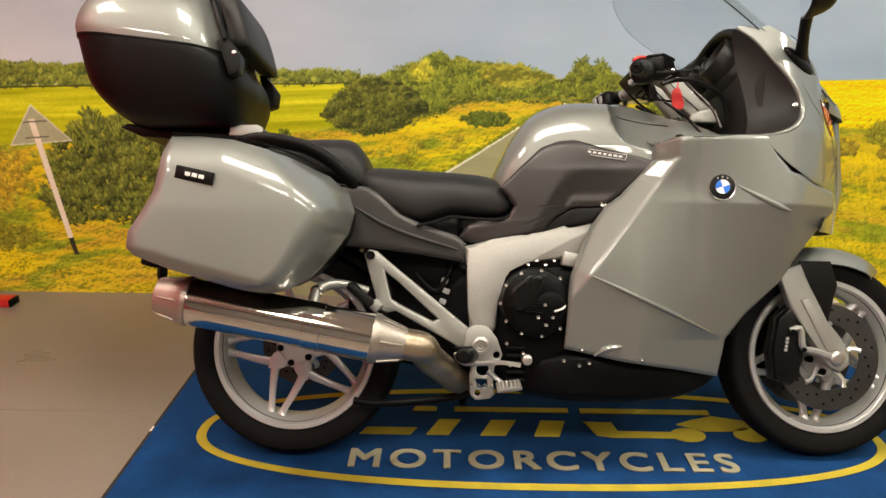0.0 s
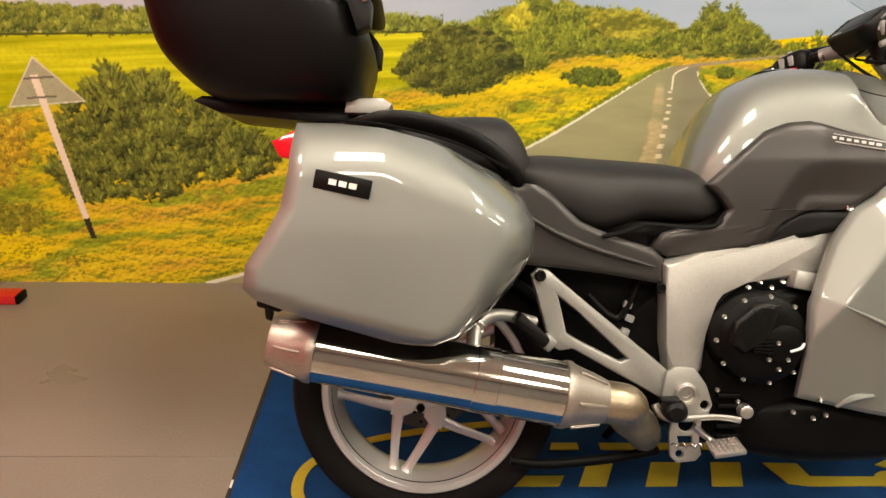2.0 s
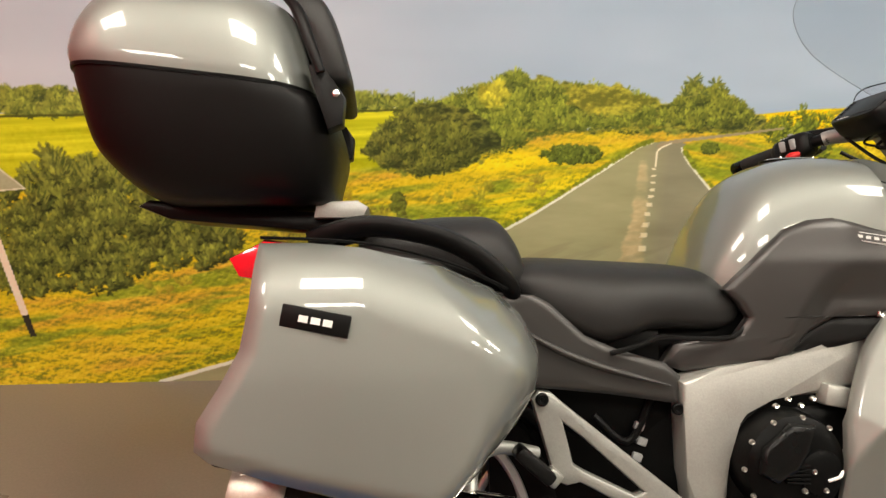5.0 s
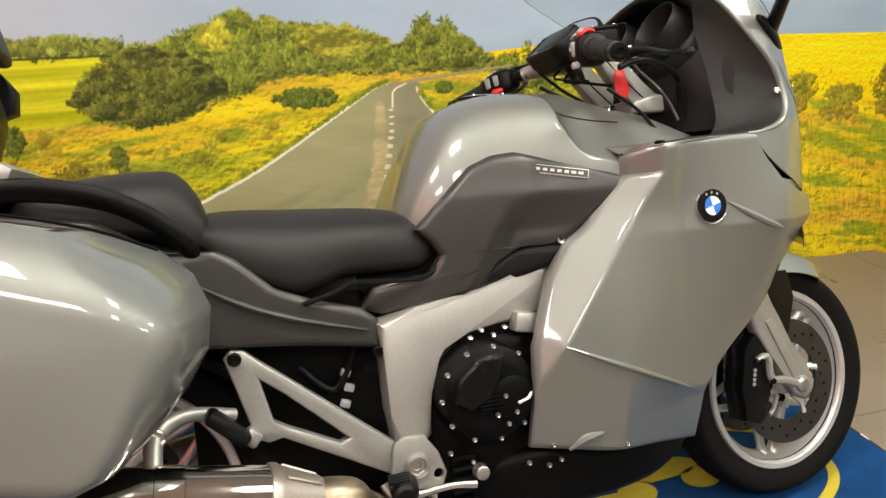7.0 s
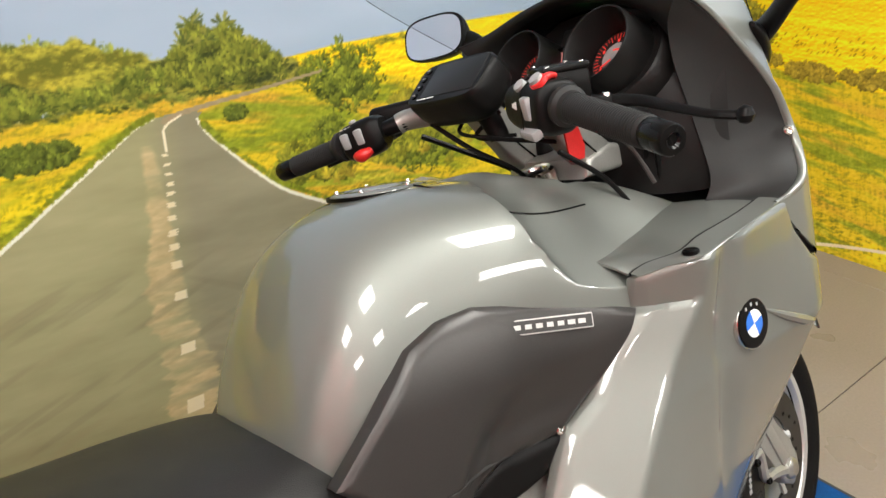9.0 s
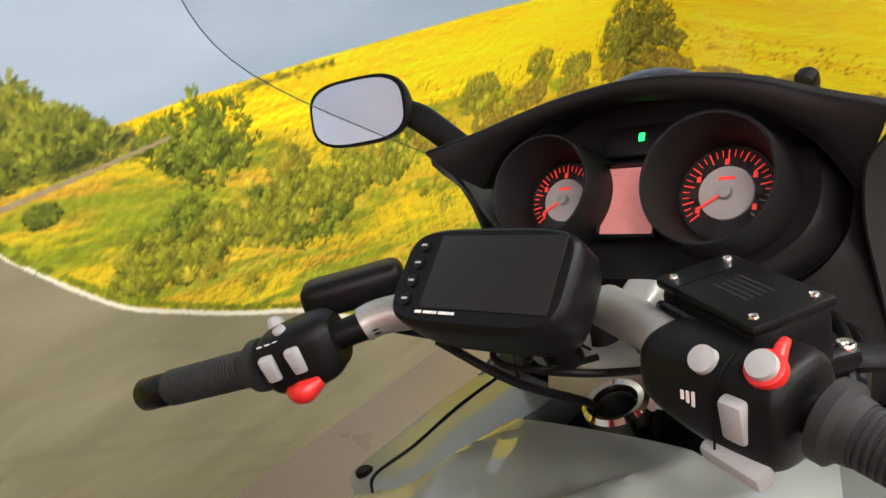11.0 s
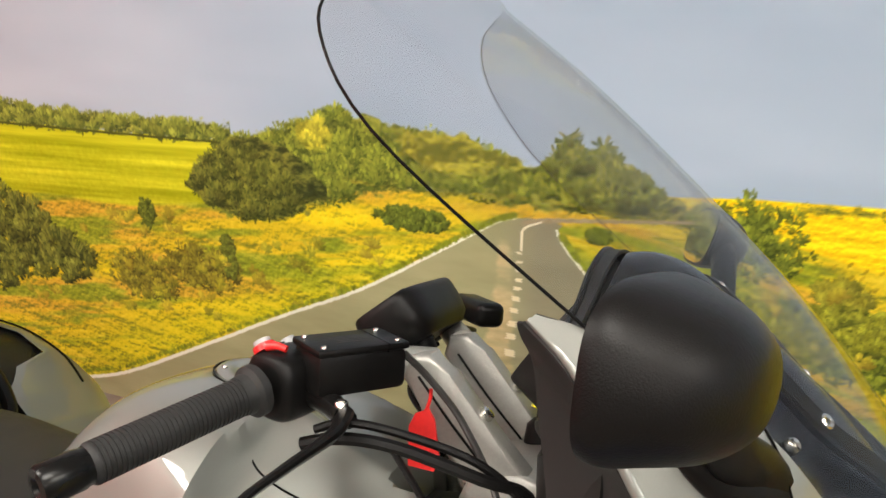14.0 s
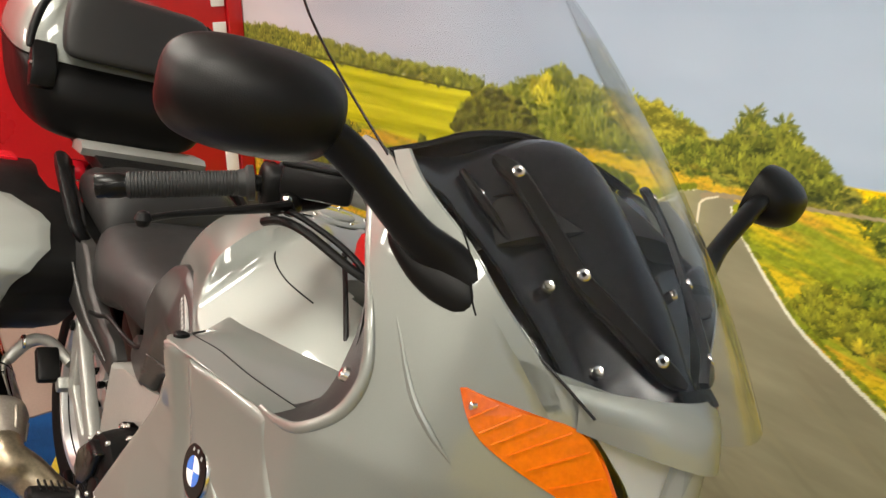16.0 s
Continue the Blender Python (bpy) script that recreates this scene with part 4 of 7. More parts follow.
def disc(parent, cx, y, cz, r0, r1):
    d = part("brake_disc", lathe([(r0, -0.0025), (r1, -0.0025), (r1, 0.0025), (r0, 0.0025)], 64, pose(cx, y, cz, 90, 0, 0), True), DISC, parent, "drilled steel brake disc", flat=True)
    for k in range(30):
        a = 2 * math.pi * k / 30
        r = r0 + (r1 - r0) * (0.3, 0.7, 0.5)[k % 3]
        part("hole", lathe([(0.0042, -0.0032), (0.0042, 0.0032)], 10, pose(cx + r * math.cos(a), y, cz + r * math.sin(a), 90, 0, 0)), DARK, d, flat=True)
    for k in range(5):
        a = 2 * math.pi * k / 5 + 0.2
        part("carrier_arm", tube([(cx + 0.045 * math.cos(a), y * 0.9, cz + 0.045 * math.sin(a)), (cx + 0.08 * math.cos(a + 0.12), y * 0.95, cz + 0.08 * math.sin(a + 0.12)), (cx + (r0 + 0.006) * math.cos(a), y, cz + (r0 + 0.006) * math.sin(a))], [0.012, 0.009, 0.012], 8, 8, 0.6), RIM, d)
    return d


RW, FW = (-0.015, 0.322), (1.563, 0.315)
rear = wheel("rear_wheel", *RW, 0.310, 0.176, 0.236, False, "silver cast rear wheel with paired spokes")
disc(rear, RW[0], 0.062, RW[1], 0.075, 0.125)
fw = wheel("front_wheel", *FW, 0.298, 0.120, 0.229, True, "silver cast front wheel with twin brake discs")
for s in (-1, 1):
    disc(fw, FW[0], s * 0.070, FW[1], 0.098, 0.158)
part("axle_nut", lathe([(0.010, -0.012), (0.013, -0.012), (0.021, -0.006), (0.026, 0.02)], 20, pose(FW[0], -0.118, FW[1], -90, 0, 0)), ALU, fw, "hollow alloy axle end")

# fork legs, fender and calipers
for s in (-1, 1):
    leg = part("fork_leg", prism([(1.385, 0.57), (1.46, 0.59), (1.497, 0.50), (1.535, 0.425), (1.572, 0.362), (1.604, 0.335), (1.606, 0.297), (1.575, 0.272), (1.540, 0.290), (1.488, 0.372), (1.425, 0.465)], s * 0.086, s * 0.118, 0.011, 3), SILVER_B, bike, "matt silver cast fork leg")
    part("leg_web", prism([(1.455, 0.485), (1.478, 0.492), (1.560, 0.345), (1.535, 0.330)], s * 0.108, s * 0.123, 0.006), SILVER_B, leg)
    cal = part("brake_caliper", prism([(1.385, 0.25), (1.375, 0.33), (1.395, 0.43), (1.44, 0.47), (1.475, 0.45), (1.455, 0.38), (1.452, 0.31), (1.46, 0.26), (1.43, 0.235)], s * 0.045, s * 0.112, 0.012), GLOSSBLACK, bike, "black four-piston brake caliper")
    for k in range(4):
        part("letter_bar", box(0.009, 0.001, 0.008, 0, pose(1.413 + 0.002 * k, s * 0.1127, 0.338 + 0.011 * k, 0, -8, 0)), LIGHTGREY, cal, flat=True)
    part("caliper_bracket", tube([(1.425, s * 0.115, 0.395), (1.455, s * 0.118, 0.40), (1.462, s * 0.118, 0.345), (1.50, s * 0.116, 0.335), (1.55, s * 0.112, 0.318)], [0.008, 0.009, 0.010, 0.011, 0.014], 8, 14), SILVER_B, bike)
    for bx, bz in ((1.43, 0.392), (1.462, 0.34)):
        screw((bx, s * 0.127, bz), (0, s, 0), cal, 0.007, DARK, "bolt")
    cover = part("leg_cover", prism([(1.47, 0.60), (1.565, 0.60), (1.585, 0.53), (1.548, 0.40), (1.515, 0.385), (1.478, 0.47), (1.455, 0.53)], s * 0.083, s * 0.092, 0.004), BLACK, bike, "black plastic fork guard")
    screw((1.525, s * 0.094, 0.462), (0, s, 0), cover, 0.006)


def fender(a0, a1, r, hw, drop, mat, label, tip=0.0):
    rings = []
    for k in range(17):
        a = radians(a0 + (a1 - a0) * k / 16)
        wide = hw * (1 - tip * max(0, (4 - k) / 4) ** 2)
        row = []
        for j in range(13):
            v = -1 + 2 * j / 12
            rr = r - drop * abs(v) ** 3
            row.append(Vector((FW[0] + rr * math.cos(a), wide * v, FW[1] + rr * math.sin(a))))
        rings.append(row)
    bm = skin(rings, False, False, False)
    bmesh.ops.recalc_face_normals(bm, faces=bm.faces)
    bmesh.ops.solidify(bm, geom=bm.faces[:], thickness=0.004)
    return part("front_fender", bm, mat, bike, label)


fender(52, 112, 0.332, 0.086, 0.055, SILVER, "silver painted front mudguard", 0.75)
fender(110, 168, 0.328, 0.075, 0.03, BLACK, "black rear part of the front mudguard")
# the whole front end is turned a few degrees to the left
STEER = Matrix.Translation((1.53, 0.028, FW[1])) @ Matrix.Rotation(radians(4.5), 4, Vector((-0.40, 0, 0.92))) @ Matrix.Translation((-1.53, 0, -FW[1]))
for ob in [o for o in bike.children if o.name.split(".")[0] in ("front_wheel", "fork_leg", "brake_caliper", "caliper_bracket", "leg_cover", "front_fender")]:
    for one in [ob, *ob.children_recursive]:
        one.data.transform(STEER)

# dark core: engine block, chassis and gearbox, airbox
part("engine_block", loft([(0.50, 0.26, 0.58, 0.13, 5), (0.60, 0.22, 0.60, 0.19, 6), (0.95, 0.22, 0.62, 0.20, 6), (1.12, 0.26, 0.66, 0.16, 5)], 0, 40), DARK, bike, "black painted engine block")
part("airbox", loft([(0.42, 0.50, 0.70, 0.11, 5), (0.55, 0.55, 0.82, 0.13, 4), (0.9, 0.58, 0.95, 0.17, 4), (1.15, 0.60, 0.92, 0.20, 4)], 8), DARK, bike, "black airbox under the tank")
part("gearbox", loft([(0.14, 0.30, 0.50, 0.06, 4), (0.30, 0.28, 0.58, 0.09, 4), (0.52, 0.24, 0.60, 0.13, 5)], 0, 32), DARK, bike, "black gearbox and swing arm pivot")
part("swing_arm", tube([(0.45, 0.10, 0.36), (0.25, 0.13, 0.35), (0.05, 0.13, 0.33), (-0.03, 0.12, 0.322)], [0.045, 0.05, 0.05, 0.075], 14, 14), SILVER_B, bike, "matt silver single-sided swing arm")
part("rear_shock", tube([(0.33, -0.02, 0.36), (0.39, -0.03, 0.60)], [0.034, 0.034], 16), DARK, bike)
for k in range(6):
    part("spring_coil", lathe([(0.036, -0.006), (0.041, 0), (0.036, 0.006), (0.031, 0)], 20, pose(0.338 + 0.009 * k, -0.02, 0.39 + 0.034 * k, 0, 12, 0), True), BLACK, bike)
# Black filler added to keep the gap behind the frame dark.
part("battery_tray", loft([(0.20, 0.56, 0.70, 0.09, 4), (0.34, 0.47, 0.67, 0.11, 4), (0.52, 0.42, 0.64, 0.12, 4)], 0, 24), DARK, bike, "black filler in the gap behind the frame")
part("rear_hugger", loft([(-0.05, 0.63, 0.66, 0.10, 3), (0.10, 0.60, 0.64, 0.10, 3), (0.24, 0.50, 0.56, 0.09, 3), (0.30, 0.40, 0.46, 0.08, 3)], 12, 20), BLACK, bike, "black plastic rear hugger")
for px, pz in ((0.42, 0.47), (0.43, 0.50), (0.425, 0.53)):
    part("connector", box(0.02, 0.012, 0.016, 0.003, pose(px, -0.125, pz, 0, 20, 0)), LIGHTGREY, bike)
part("wiring_loom", tube([(0.34, -0.11, 0.55), (0.40, -0.125, 0.50), (0.44, -0.125, 0.56), (0.46, -0.12, 0.62)], 0.008, 8, 16), BLACK, bike)
part("tail_frame", loft([(-0.30, 0.84, 0.90, 0.10, 4), (-0.05, 0.78, 0.86, 0.13, 4), (0.25, 0.66, 0.82, 0.13, 4), (0.46, 0.60, 0.76, 0.14, 4)], 10, 28), BLACK, bike, "black tail frame under the seat")

# side stand
part("side_stand", tube([(0.52, 0.16, 0.25), (0.50, 0.22, 0.16), (0.49, 0.295, 0.105)], [0.014, 0.012, 0.011], 10), DARK, bike, "black steel side stand folded out")
part("centre_stand", tube([(0.50, -0.13, 0.205), (0.38, -0.14, 0.188), (0.24, -0.145, 0.178), (0.17, -0.14, 0.185)], 0.011, 10, 18), DARK, bike, "black centre stand folded up")

# frame
for s in (-1, 1):
    fr = part("frame_beam", prism([(0.478, 0.628), (0.56, 0.650), (0.70, 0.672), (0.84, 0.70), (0.90, 0.735), (0.90, 0.64), (0.80, 0.600), (0.66, 0.588), (0.60, 0.575), (0.582, 0.55), (0.575, 0.48), (0.570, 0.40), (0.545, 0.375), (0.50, 0.38), (0.492, 0.45), (0.488, 0.56)], s * 0.13, s * 0.195, 0.014, 3), SILVER_B, bike, "matt silver aluminium frame beam")
    screw((0.478, s * 0.190, 0.574), (0, s, 0), fr, 0.011, DARK, "bolt")
    # passenger bracket: three bars of a triangle
    br = part("rear_footrest_bracket", holed([(0.200, 0.600), (0.214, 0.616), (0.236, 0.612), (0.256, 0.594), (0.505, 0.392), (0.520, 0.35), (0.49, 0.335), (0.452, 0.356), (0.29, 0.445), (0.265, 0.440), (0.238, 0.452), (0.236, 0.475)], [[(0.258, 0.556), (0.300, 0.523), (0.408, 0.424), (0.392, 0.418), (0.300, 0.464), (0.277, 0.478)]], s * 0.170, s * 0.198, 0.006), SILVER_B, bike, "matt silver cast footrest bracket with a three-cornered opening")
    screw((0.218, s * 0.205, 0.600), (0, s, 0), br, 0.012, DARK, "bolt")
    part("rear_footrest", box(0.085, 0.05, 0.026, 0.008, pose(0.195, s * 0.235, 0.492, 0, 42, 0)), BLACK, bike, "black rubber passenger footrest folded up")
    part("footrest_hinge", box(0.03, 0.03, 0.03, 0.006, pose(0.235, s * 0.205, 0.460, 0, 42, 0)), SILVER_B, bike)
    # rider footrest plate
    pl = part("footrest_plate", holed([(0.488, 0.400), (0.510, 0.412), (0.548, 0.408), (0.574, 0.372), (0.588, 0.330), (0.580, 0.308), (0.566, 0.296), (0.562, 0.25), (0.568, 0.222), (0.555, 0.208), (0.515, 0.204), (0.500, 0.218), (0.496, 0.27), (0.502, 0.305), (0.478, 0.345)], [round_hole(0.571, 0.329, 0.0095), round_hole(0.533, 0.288, 0.017), round_hole(0.520, 0.224, 0.008), [(0.514, 0.262), (0.520, 0.240), (0.548, 0.240), (0.545, 0.262)]], s * 0.199, s * 0.213, 0.004), SILVER_B, bike, "matt silver cast footrest plate with round openings")
    part("pivot_nut", lathe([(0.008, 0.0), (0.009, 0.004), (0.015, 0.004), (0.017, 0.009), (0.024, 0.007), (0.024, -0.004)], 24, pose(0.527, s * 0.216, 0.355, 90 * -s * -1, 0, 0) if s > 0 else pose(0.527, s * 0.216, 0.355, 90, 0, 0)), ALU, pl, "round alloy pivot cap")
    fp = part("rider_footrest", skin([[Vector((0.492 + (0.5 * w) * math.cos(a) - 0.22 * (d - 0.03), s * (0.215 + d), 0.328 + 0.42 * w * math.sin(a) + 0.10 * d)) for a in (2 * math.pi * k / 20 for k in range(20))] for d, w in ((0.0, 0.036), (0.008, 0.050), (0.03, 0.054), (0.07, 0.052), (0.088, 0.046), (0.094, 0.030))]), BLACK, bike, "black rubber rider footrest")
    for k in range(5):
        part("footrest_rib", box(0.040, 0.004, 0.006, 0.001, pose(0.484 - 0.0025 * k, s * (0.238 + 0.012 * k), 0.352 + 0.001 * k)), BLACK, fp)
ped = part("brake_pedal", tube([(0.46, -0.225, 0.335), (0.475, -0.235, 0.312), (0.52, -0.24, 0.308), (0.585, -0.24, 0.312), (0.635, -0.24, 0.305)], [0.009, 0.009, 0.007, 0.006, 0.007], 8, 16), ALU, bike, "polished alloy brake pedal")
pad = part("pedal_pad", box(0.068, 0.055, 0.012, 0.004, pose(0.603, -0.250, 0.250, 14, -8, 0)), ALU, ped, "knurled alloy pedal pad")
for j in range(6):
    for k in range(5):
        part("stud", lathe([(0.0008, 0.0030), (0.0038, 0.0)], 4, pose(0.603, -0.250, 0.250, 14, -8, 0) @ pose(-0.026 + 0.0104 * j, -0.021 + 0.0105 * k, 0.0062)), ALU, pad, flat=True)
part("pedal_arm", tube([(0.600, -0.222, 0.246), (0.575, -0.215, 0.262), (0.548, -0.214, 0.285)], [0.007, 0.007, 0.008], 8, 10), ALU, ped)
part("return_spring", tube([(0.50 + 0.0045 * k, -0.222 + 0.006 * math.cos(1.6 * k), 0.245 + 0.006 * math.sin(1.6 * k)) for k in range(16)], 0.0016, 6, 60), SCREW, ped)

# engine cover with its bolts
cov = part("engine_cover", lathe([(0.062, 0.020), (0.078, 0.016), (0.092, 0.006), (0.097, -0.02), (0.099, -0.06)], 40, pose(0.676, -0.238, 0.475, 90, 0, 0)), DARK, bike, "black clutch cover ringed with bright bolts")
part("cover_boss", prism([(0.598, 0.470), (0.606, 0.515), (0.655, 0.556), (0.704, 0.552), (0.690, 0.505), (0.668, 0.470), (0.630, 0.450)], -0.270, -0.235, 0.012, 3), GLOSSBLACK, cov, "black faceted boss of the clutch cover")
part("cover_boss", lathe([(0.028, 0.022), (0.040, 0.018), (0.045, 0.0)], 24, pose(0.713, -0.245, 0.468, 90, 0, 0)), DARK, cov)
for k in range(9):
    p = pose(0.640 + 0.012 * k, -0.262, 0.474 - 0.002 * k, 90, 0, 0)
    if k < 5:
        part("cover_rib", box(0.045, 0.012, 0.004, 0.001, pose(0.668, -0.262, 0.452 + 0.007 * k, 0, 4 - 3 * k, 0)), DARK, cov)
for k in range(11):
    a = 2 * math.pi * k / 11 + 0.3
    screw((0.676 + 0.098 * math.cos(a), -0.246, 0.475 + 0.09 * math.sin(a)), (0, -1, 0), cov, 0.0046, ALU, "bolt")
for bx, bz in ((0.697, 0.472), (0.70, 0.418), (0.718, 0.438), (0.679, 0.438)):
    screw((bx, -0.268, bz), (0, -1, 0), cov, 0.0046, ALU, "bolt")
part("sight_hose", tube([(0.722, -0.268, 0.455), (0.742, -0.27, 0.462), (0.752, -0.262, 0.47)], 0.003, 8, 10), WHITE, cov)
for bx, bz in ((0.60, 0.36), (0.645, 0.335), (0.61, 0.30), (0.665, 0.32)):
    screw((bx, -0.205, bz), (0, -1, 0), bike, 0.0048, ALU, "bolt")
for k in range(5):
    part("crankcase_rib", box(0.05, 0.03, 0.010, 0.003, pose(0.625, -0.195, 0.26 + 0.022 * k)), DARK, bike)
plug = part("oil_plug", lathe([(0.010, 0.010), (0.014, 0.008), (0.016, -0.01)], 16, pose(0.655, -0.22, 0.318, 90, 0, 0)), ALU, bike)
part("engine_top", loft([(0.60, 0.54, 0.60, 0.17, 4), (0.66, 0.55, 0.62, 0.185, 4), (0.76, 0.55, 0.63, 0.185, 4)], 0, 24), DARK, bike)
for k in range(4):
    screw((0.655 + 0.024 * k, -0.215, 0.580 + 0.012 * (k % 2)), (0, -1, 0.3), bike, 0.0052, None, "bolt")
part("bracket", box(0.05, 0.04, 0.04, 0.006, pose(0.775, -0.20, 0.595, 0, 10, 0)), SILVER_B, bike)

# belly pan
part("belly_pan", loft([(0.575, 0.22, 0.26, 0.10, 4), (0.66, 0.205, 0.33, 0.18, 4), (0.80, 0.190, 0.36, 0.215, 5), (1.02, 0.195, 0.33, 0.195, 5), (1.14, 0.215, 0.31, 0.155, 4), (1.20, 0.245, 0.30, 0.12, 3)], 18, 36), DARK, bike, "black belly pan under the engine")
for bx, bz in ((0.755, 0.318), (0.798, 0.305), (0.825, 0.312)):
    screw((bx, -0.226, bz), (0, -1, 0), bike, 0.0048, ALU, "bolt")

# exhaust
EX0, EX1 = Vector((-0.235, -0.352, 0.474)), Vector((0.245, -0.335, 0.383))
exd = (EX1 - EX0).normalized()
exm = Matrix.Translation(EX0) @ exd.to_track_quat("Z", "Y").to_matrix().to_4x4()
L = (EX1 - EX0).length
sil = part("silencer", lathe([(0.058, -0.002), (0.062, 0.004), (0.0625, 0.01), (0.0625, L - 0.01), (0.062, L - 0.004), (0.058, L)], 48, exm), CHROME, bike, "polished stainless steel silencer can")
cap = part("end_cap", lathe([(0.030, -0.075), (0.045, -0.080), (0.049, -0.072), (0.062, -0.012), (0.0655, -0.006), (0.0655, 0.006), (0.060, 0.008)], 40, exm), TITAN, sil, "brushed metal tail cap")
part("outlet", lathe([(0.028, -0.078), (0.026, -0.05)], 24, exm), DARK, sil)
for k in range(6):
    a = 2 * math.pi * k / 6
    part("cap_flute", box(0.012, 0.006, 0.05, 0.002, exm @ pose(0, 0, 0, 0, 0, math.degrees(a)) @ pose(0.0525, 0, -0.042, 0, 12, 0)), TITAN, sil)
    part("cone_flute", box(0.014, 0.007, 0.06, 0.002, exm @ pose(0, 0, 0, 0, 0, math.degrees(a)) @ pose(0.0505, 0, L + 0.045, 0, -16, 0)), TITAN, sil)
part("front_cone", lathe([(0.060, L - 0.008), (0.066, L - 0.006), (0.066, L + 0.006), (0.062, L + 0.012), (0.045, L + 0.075), (0.040, L + 0.085)], 40, exm), TITAN, sil, "brushed metal front cone")
part("clamp", lathe([(0.0635, L * 0.63), (0.0645, L * 0.632), (0.0645, L * 0.72), (0.0635, L * 0.722)], 40, exm), CHROME, sil, "bright silencer clamp band")
pj = EX1 + exd * 0.075
part("exhaust_pipe", tube([tuple(pj), tuple(pj + exd * 0.05), (0.385, -0.290, 0.330), (0.425, -0.240, 0.292), (0.455, -0.170, 0.255), (0.48, -0.09, 0.235)], [0.041, 0.042, 0.041, 0.039, 0.037, 0.036], 20, 26), PIPE, bike, "heat-tinted steel exhaust pipe")
part("hanger", tube([(0.075, -0.30, 0.44), (0.080, -0.255, 0.50), (0.13, -0.22, 0.52), (0.21, -0.19, 0.50)], [0.014, 0.016, 0.013, 0.012], 10, 14), SILVER_B, bike, "cast silencer hanger")
screw((0.080, -0.268, 0.50), (0, -1, 0), bike, 0.017, SCREW, "bolt")

# ---- seats ----
def sheet_x(stations, n, cols, mat, name, label, crown=2.2):
    """A cushion over stations of (x, bottom, top, half width)."""
    st = [tuple(v) for v in catmull([s[:3] for s in stations], n)]
    hw = [v.x for v in catmull([(s[3], 0, 0) for s in stations], n)]
    rings = []
    for (x, lo, hi), w in zip(st, hw):
        ring = []
        for k in range(cols):
            t = 2 * math.pi * k / cols
            c, s = math.cos(t), math.sin(t)
            q = crown if s > 0 else 4.5
            ring.append(Vector((x, math.copysign(abs(c) ** (2 / 3.4), c) * w, lo + (hi - lo) * (0.42 + (0.58 if s > 0 else 0.42) * math.copysign(abs(s) ** (2 / q), s)))))
        rings.append(ring)
    return part(name, skin(rings), mat, bike, label)


sheet_x([(0.175, 0.80, 0.842, 0.15), (0.21, 0.760, 0.858, 0.178), (0.28, 0.712, 0.858, 0.200), (0.336, 0.688, 0.854, 0.206), (0.39, 0.697, 0.851, 0.203), (0.44, 0.714, 0.848, 0.196), (0.52, 0.711, 0.842, 0.184), (0.575, 0.709, 0.828, 0.172), (0.606, 0.724, 0.798, 0.160), (0.622, 0.745, 0.768, 0.140)], 28, 40, LEATHER, "rider_seat", "black vinyl rider seat with smooth cover")
sheet_x([(-0.115, 0.86, 0.90, 0.12), (-0.08, 0.84, 0.925, 0.16), (0.0, 0.825, 0.938, 0.175), (0.09, 0.81, 0.943, 0.178), (0.15, 0.79, 0.938, 0.172), (0.185, 0.78, 0.90, 0.162), (0.20, 0.79, 0.86, 0.15)], 26, 40, LEATHER, "passenger_seat", "black vinyl pillion seat stepped above the rider seat")
for s in (-1, 1):
    part("seat_trim", tube([(0.600, s * 0.150, 0.800), (0.622, s * 0.166, 0.768), (0.617, s * 0.180, 0.733), (0.582, s * 0.190, 0.706), (0.50, s * 0.197, 0.706), (0.44, s * 0.203, 0.710), (0.40, s * 0.207, 0.696), (0.345, s * 0.209, 0.683)], 0.005, 8, 20), BLACK, bike)
    part("grab_rail", tube([(-0.20, s * 0.17, 0.895), (-0.10, s * 0.205, 0.918), (0.02, s * 0.222, 0.900), (0.10, s * 0.222, 0.862), (0.155, s * 0.212, 0.812), (0.165, s * 0.19, 0.785)], [0.014, 0.016, 0.016, 0.015, 0.014, 0.012], 12, 26, 1.4), BLACK, bike, "black grab rail beside the pillion seat")


# ---- tail panels, dark side panels ----
def tail_half(x, z):
    return 0.205 + 0.02 * (z - 0.7) - 0.06 * max(0, x - 0.30) - 0.25 * max(0, -0.02 - x) ** 1.2


for s in (-1, 1):
    part("tail_panel", panel([(0.485, 0.635), (0.455, 0.66), (0.37, 0.685), (0.30, 0.715), (0.235, 0.775), (0.19, 0.80), (0.13, 0.79), (0.02, 0.86), (-0.18, 0.89), (-0.20, 0.87), (-0.05, 0.74), (0.05, 0.68), (0.15, 0.625), (0.24, 0.618), (0.35, 0.605), (0.48, 0.583)], tail_half, s, 0.02, 0.008), GREY, bike, "dark grey satin tail panel")
    part("panel_crease", tube([(0.17, s * 0.2135, 0.735), (0.25, s * 0.211, 0.69), (0.34, s * 0.208, 0.655), (0.46, s * 0.199, 0.62)], [0.002, 0.006, 0.006, 0.002], 8, 20), GREY, bike)


def knee_half(x, z):
    w = 0.155 + 0.075 * min(1, max(0, (x - 0.47) / 0.33)) ** 0.8 + 0.24 * ramp(x - 0.84, 0.03)
    w -= 0.9 * max(0, z - 0.845) ** 1.5 + 0.02 * max(0, 0.70 - z)
    # a flute that opens downwards behind a sharp edge
    edge_x = 0.735 + 0.55 * (z - 0.80)
    if x > edge_x and z < 0.84:
        w -= 0.030 * min(1, (x - edge_x) / 0.05) * min(1, (0.84 - z) / 0.06) * max(0, 1 - (x - edge_x) / 0.26)
    return w


